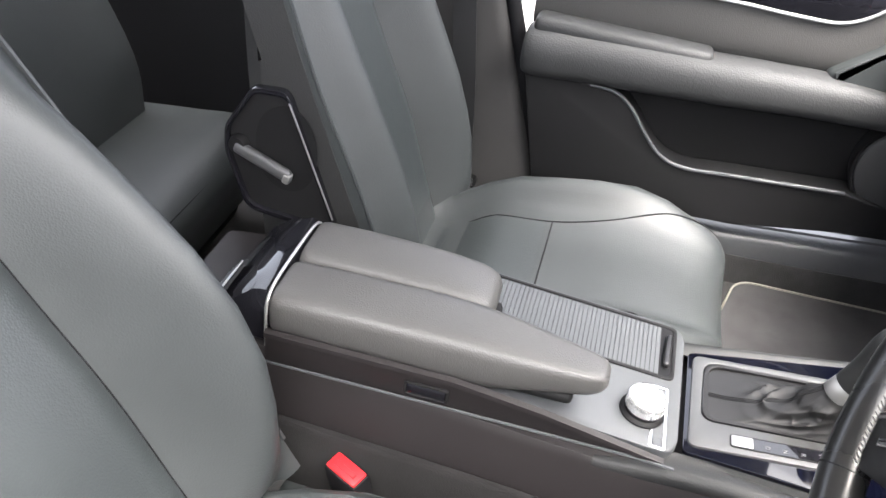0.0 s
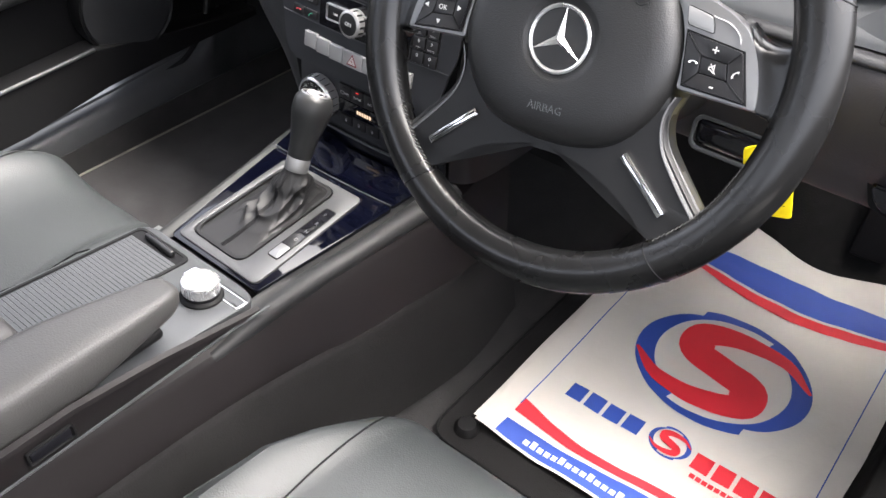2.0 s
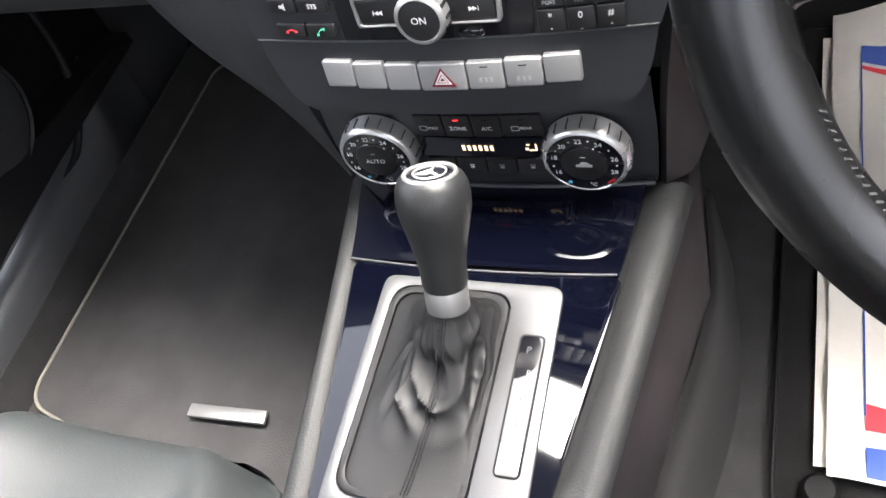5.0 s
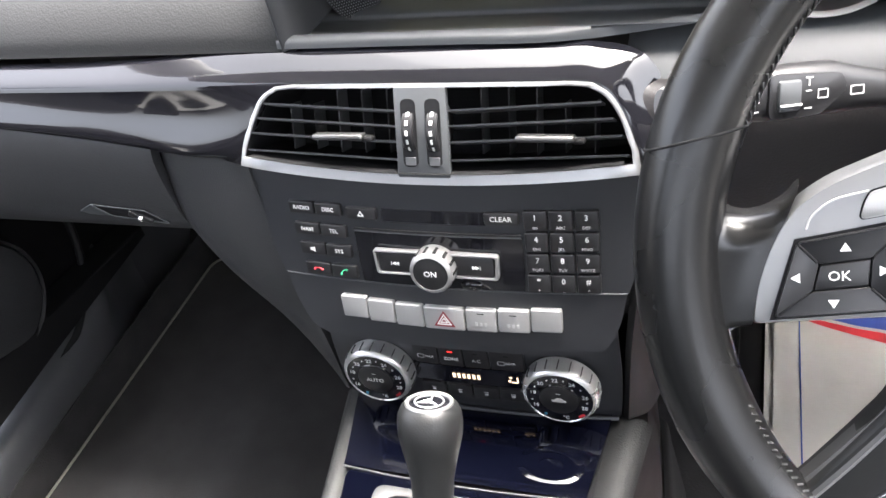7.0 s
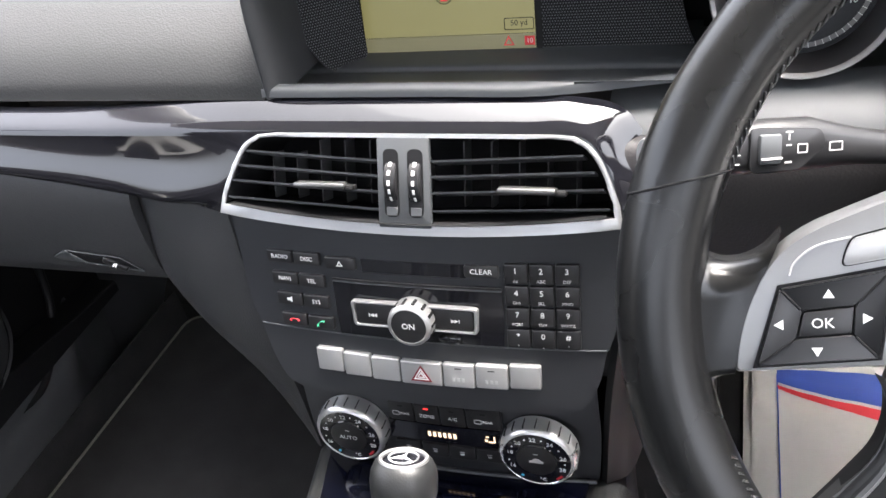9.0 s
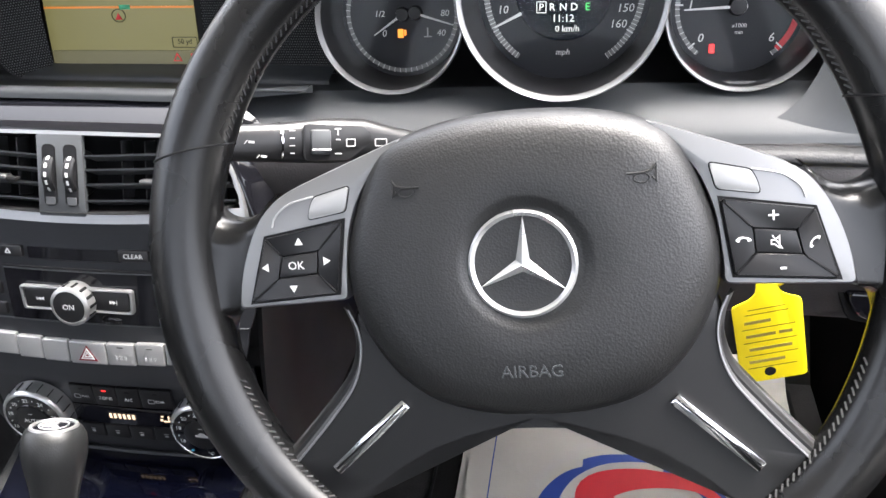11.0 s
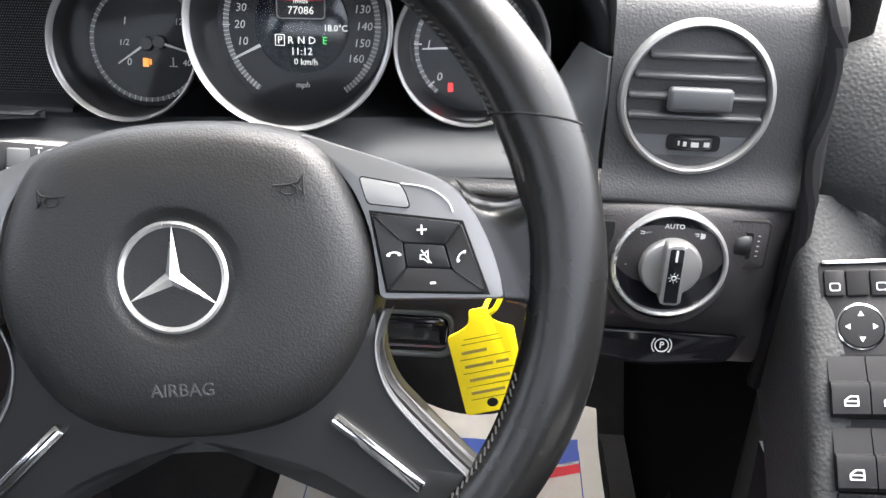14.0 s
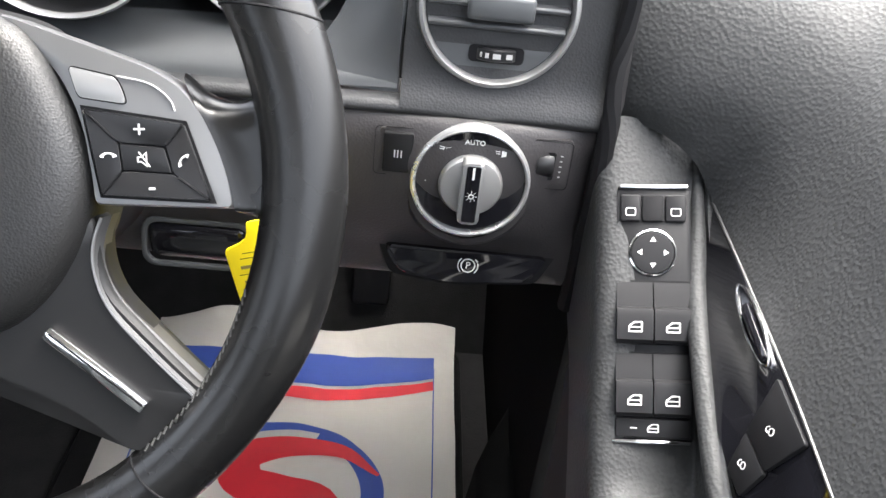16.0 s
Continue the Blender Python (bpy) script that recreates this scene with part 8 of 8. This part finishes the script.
part("fixing_knob", lathe([(0.0, 0.008), (0.012, 0.007), (0.016, 0.002), (0.017, -0.004)], 26, Matrix.Translation((0.233, 0.068, 0.0))), DARK, dmat, "round fixing knob")


def paper_mat():
    x0, x1, y0, y1 = 0.2375, 0.656, 0.078, 0.664
    mat = thing("paper_mat", ((x0 + x1) / 2, (y0 + y1) / 2, 0), "creased white paper floor mat printed blue and red", "paper mat")

    def lie(x, y):
        """Height of the creased sheet."""
        z = 0.0025 + 0.0035 * noise.noise((x * 9, y * 7, 0.3)) + 0.0022 * noise.noise((x * 26, y * 21, 4.1))
        edge = min(x - x0, x1 - x, y - y0, y1 - y)
        z += 0.006 * smooth(0.06, 0.0, edge) * (0.5 + noise.noise((x * 14, y * 14, 9.0)))
        z += 0.035 * smooth(0.60, 0.67, y) * (0.5 + 0.5 * math.sin(x * 23))
        return max(z, 0.0) + 0.001

    def sheet(outline_fn, nx, ny, lift):
        return [[(x, y, lie(x, y) + lift) for x, y in outline_fn(j / ny, nx)] for j in range(ny + 1)]
    rows = sheet(lambda v, n: [(x0 + (x1 - x0) * i / n, y0 + (y1 - y0) * v) for i in range(n + 1)], 130, 180, 0.0)
    bm = skin(rows)
    bmesh.ops.recalc_face_normals(bm, faces=bm.faces[:])
    part("sheet", bm, PAPER, mat, "creased off-white paper", 80)

    def printed(name, lower, upper, xa, xb, ink, nx=60, ny=4, label="", lift=0.0014):
        r = sheet(lambda v, n: [(xa + (xb - xa) * i / n, lower(i / n) + (upper(i / n) - lower(i / n)) * v) for i in range(n + 1)], nx, ny, lift)
        return part(name, skin(r), ink, mat, label, 80)
    xa, xb = 0.268, 0.628
    printed("blue_band", lambda t: 0.585 - 0.030 * math.sin(t * 3.0), lambda t: 0.612 + 0.006 * t, xa, xb, INK_BLUE, label="blue printed band")
    printed("red_band", lambda t: 0.574 - 0.042 * math.sin(t * 3.0) - 0.010 * t, lambda t: 0.580 - 0.031 * math.sin(t * 3.0), xa, xb, INK_RED, label="red printed band")

    def wave(*points):
        """Height across the sheet of a printed edge through the given points."""
        c = spline([(x, y, 0) for x, y in points], 80)
        return lambda t: float(np.interp(xa + (xb - xa) * t, [p.x for p in c], [p.y for p in c]))
    printed("blue_foot", lambda t: 0.0815, wave((0.266, 0.110), (0.389, 0.113), (0.465, 0.123), (0.527, 0.125), (0.590, 0.110), (0.630, 0.094)), xa, xb, INK_BLUE, 80, 8, "blue printed band")
    printed("red_foot", wave((0.266, 0.126), (0.389, 0.120), (0.475, 0.130), (0.535, 0.130), (0.595, 0.114), (0.630, 0.098)), wave((0.266, 0.152), (0.330, 0.139), (0.400, 0.134), (0.479, 0.143), (0.550, 0.141), (0.603, 0.123), (0.630, 0.105)), xa, xb, INK_RED, 80, 5, "red printed band")
    for x in (xa, xb):
        printed("border_line", lambda t: 0.14, lambda t: 0.60, x - 0.0008, x + 0.0008, INK_BLUE, 1, 40)
    # swirl emblem: rings and crescents
    def emblem_print(cx, cy, R):
        def swirl(name, r_in, r_out, a0, a1, ink):
            n = 48
            rows = []
            for j in range(5):
                v = j / 4
                row = []
                for i in range(n + 1):
                    t = i / n
                    a = radians(a0 + (a1 - a0) * t)
                    r = (r_in(t) * (1 - v) + r_out(t) * v) * R
                    x, y = cx + r * math.cos(a), cy + r * math.sin(a) * 0.92
                    row.append((x, y, lie(x, y) + 0.0015))
                rows.append(row)
            part(name, skin(rows), ink, mat, "", 80)
        swirl("blue_swirl", lambda t: 0.76 + 0.18 * t * t, lambda t: 0.80 + 0.2 * math.sin(math.pi * min(1, t * 1.4 + 0.1)) ** 0.6 if t < 0.6 else 0.98 - 0.03 * (t - 0.6), 250, 40, INK_BLUE)
        swirl("blue_swirl", lambda t: 0.76 + 0.18 * t * t, lambda t: 0.80 + 0.2 * math.sin(math.pi * min(1, t * 1.4 + 0.1)) ** 0.6 if t < 0.6 else 0.98 - 0.03 * (t - 0.6), 70, -140, INK_BLUE)
        curve = spline([(0.93, 0.30, 0), (0.55, 0.58, 0), (0.05, 0.62, 0), (-0.38, 0.42, 0), (-0.36, 0.12, 0), (0.0, 0.0, 0), (0.36, -0.12, 0), (0.38, -0.42, 0), (-0.05, -0.62, 0), (-0.55, -0.58, 0), (-0.93, -0.30, 0)], 60)
        rows = [[], [], []]
        for i, p in enumerate(curve):
            t = i / 59
            d = (curve[min(i + 1, 59)] - curve[max(i - 1, 0)]).normalized()
            s = Vector((-d.y, d.x, 0))
            w = 0.02 + 0.20 * math.sin(math.pi * t) ** 0.9
            for k, q in enumerate((-1, 0, 1)):
                x, y = cx + (p.x + s.x * w * q) * R, cy + (p.y + s.y * w * q) * R * 0.92
                rows[k].append((x, y, lie(x, y) + 0.0018))
        part("red_swirl", skin(rows), INK_RED, mat, "red printed swirl", 80)
    emblem_print(0.449, 0.372, 0.123)
    emblem_print(0.452, 0.211, 0.028)
    # printed words stand as plain bars
    for x, y, w, h, ink in ((0.358, 0.207, 0.114, 0.027, INK_BLUE), (0.542, 0.208, 0.116, 0.027, INK_RED), (0.546, 0.184, 0.108, 0.007, INK_RED)):
        n = 4 if h > 0.01 else 13
        for k in range(n):
            xa2 = x - w / 2 + w * k / n
            printed("word_bar", lambda t: y - h / 2, lambda t: y + h / 2, xa2 + 0.09 * w / n, xa2 + 0.91 * w / n, ink, 5, 4)
    for k in range(26):
        x = 0.306 + 0.0102 * k
        printed("address_bar", lambda t: 0.0880 + 0.010 * math.sin((x - 0.30) * 9) * 0.6, lambda t: 0.0960 + (0.0035 if k % 4 == 1 else 0.0) + 0.010 * math.sin((x - 0.30) * 9) * 0.6, x, x + 0.0075, WHITE, 2, 2, lift=0.0022)
    part("under_sheet", skin([[(x, y, 0.0015 + 0.004 * noise.noise((x * 10, y * 10, 7))) for x in np.linspace(x0 - 0.010, x1 - 0.02, 12)] for y in np.linspace(y0 + 0.012, y1 - 0.03, 20)]), PAPER, mat, "second sheet beneath", 80)


paper_mat()


def pedals():
    p = thing("pedal_set", (0.42, 0.78, 0.1), "black rubber brake and accelerator pedals", "pedal")
    part("brake_pad", rbox(0.085, 0.02, 0.06, 0.008, 2, Matrix.Translation((0.40, 0.72, 0.16)) @ Matrix.Rotation(radians(-35), 4, "X")), BLACK, p)
    part("brake_arm", tube([(0.40, 0.73, 0.17), (0.40, 0.78, 0.30), (0.40, 0.80, 0.46)], 0.010, 8), DARK, p)
    part("accelerator", rbox(0.055, 0.018, 0.17, 0.008, 2, Matrix.Translation((0.53, 0.74, 0.11)) @ Matrix.Rotation(radians(-28), 4, "X")), BLACK, p)


pedals()
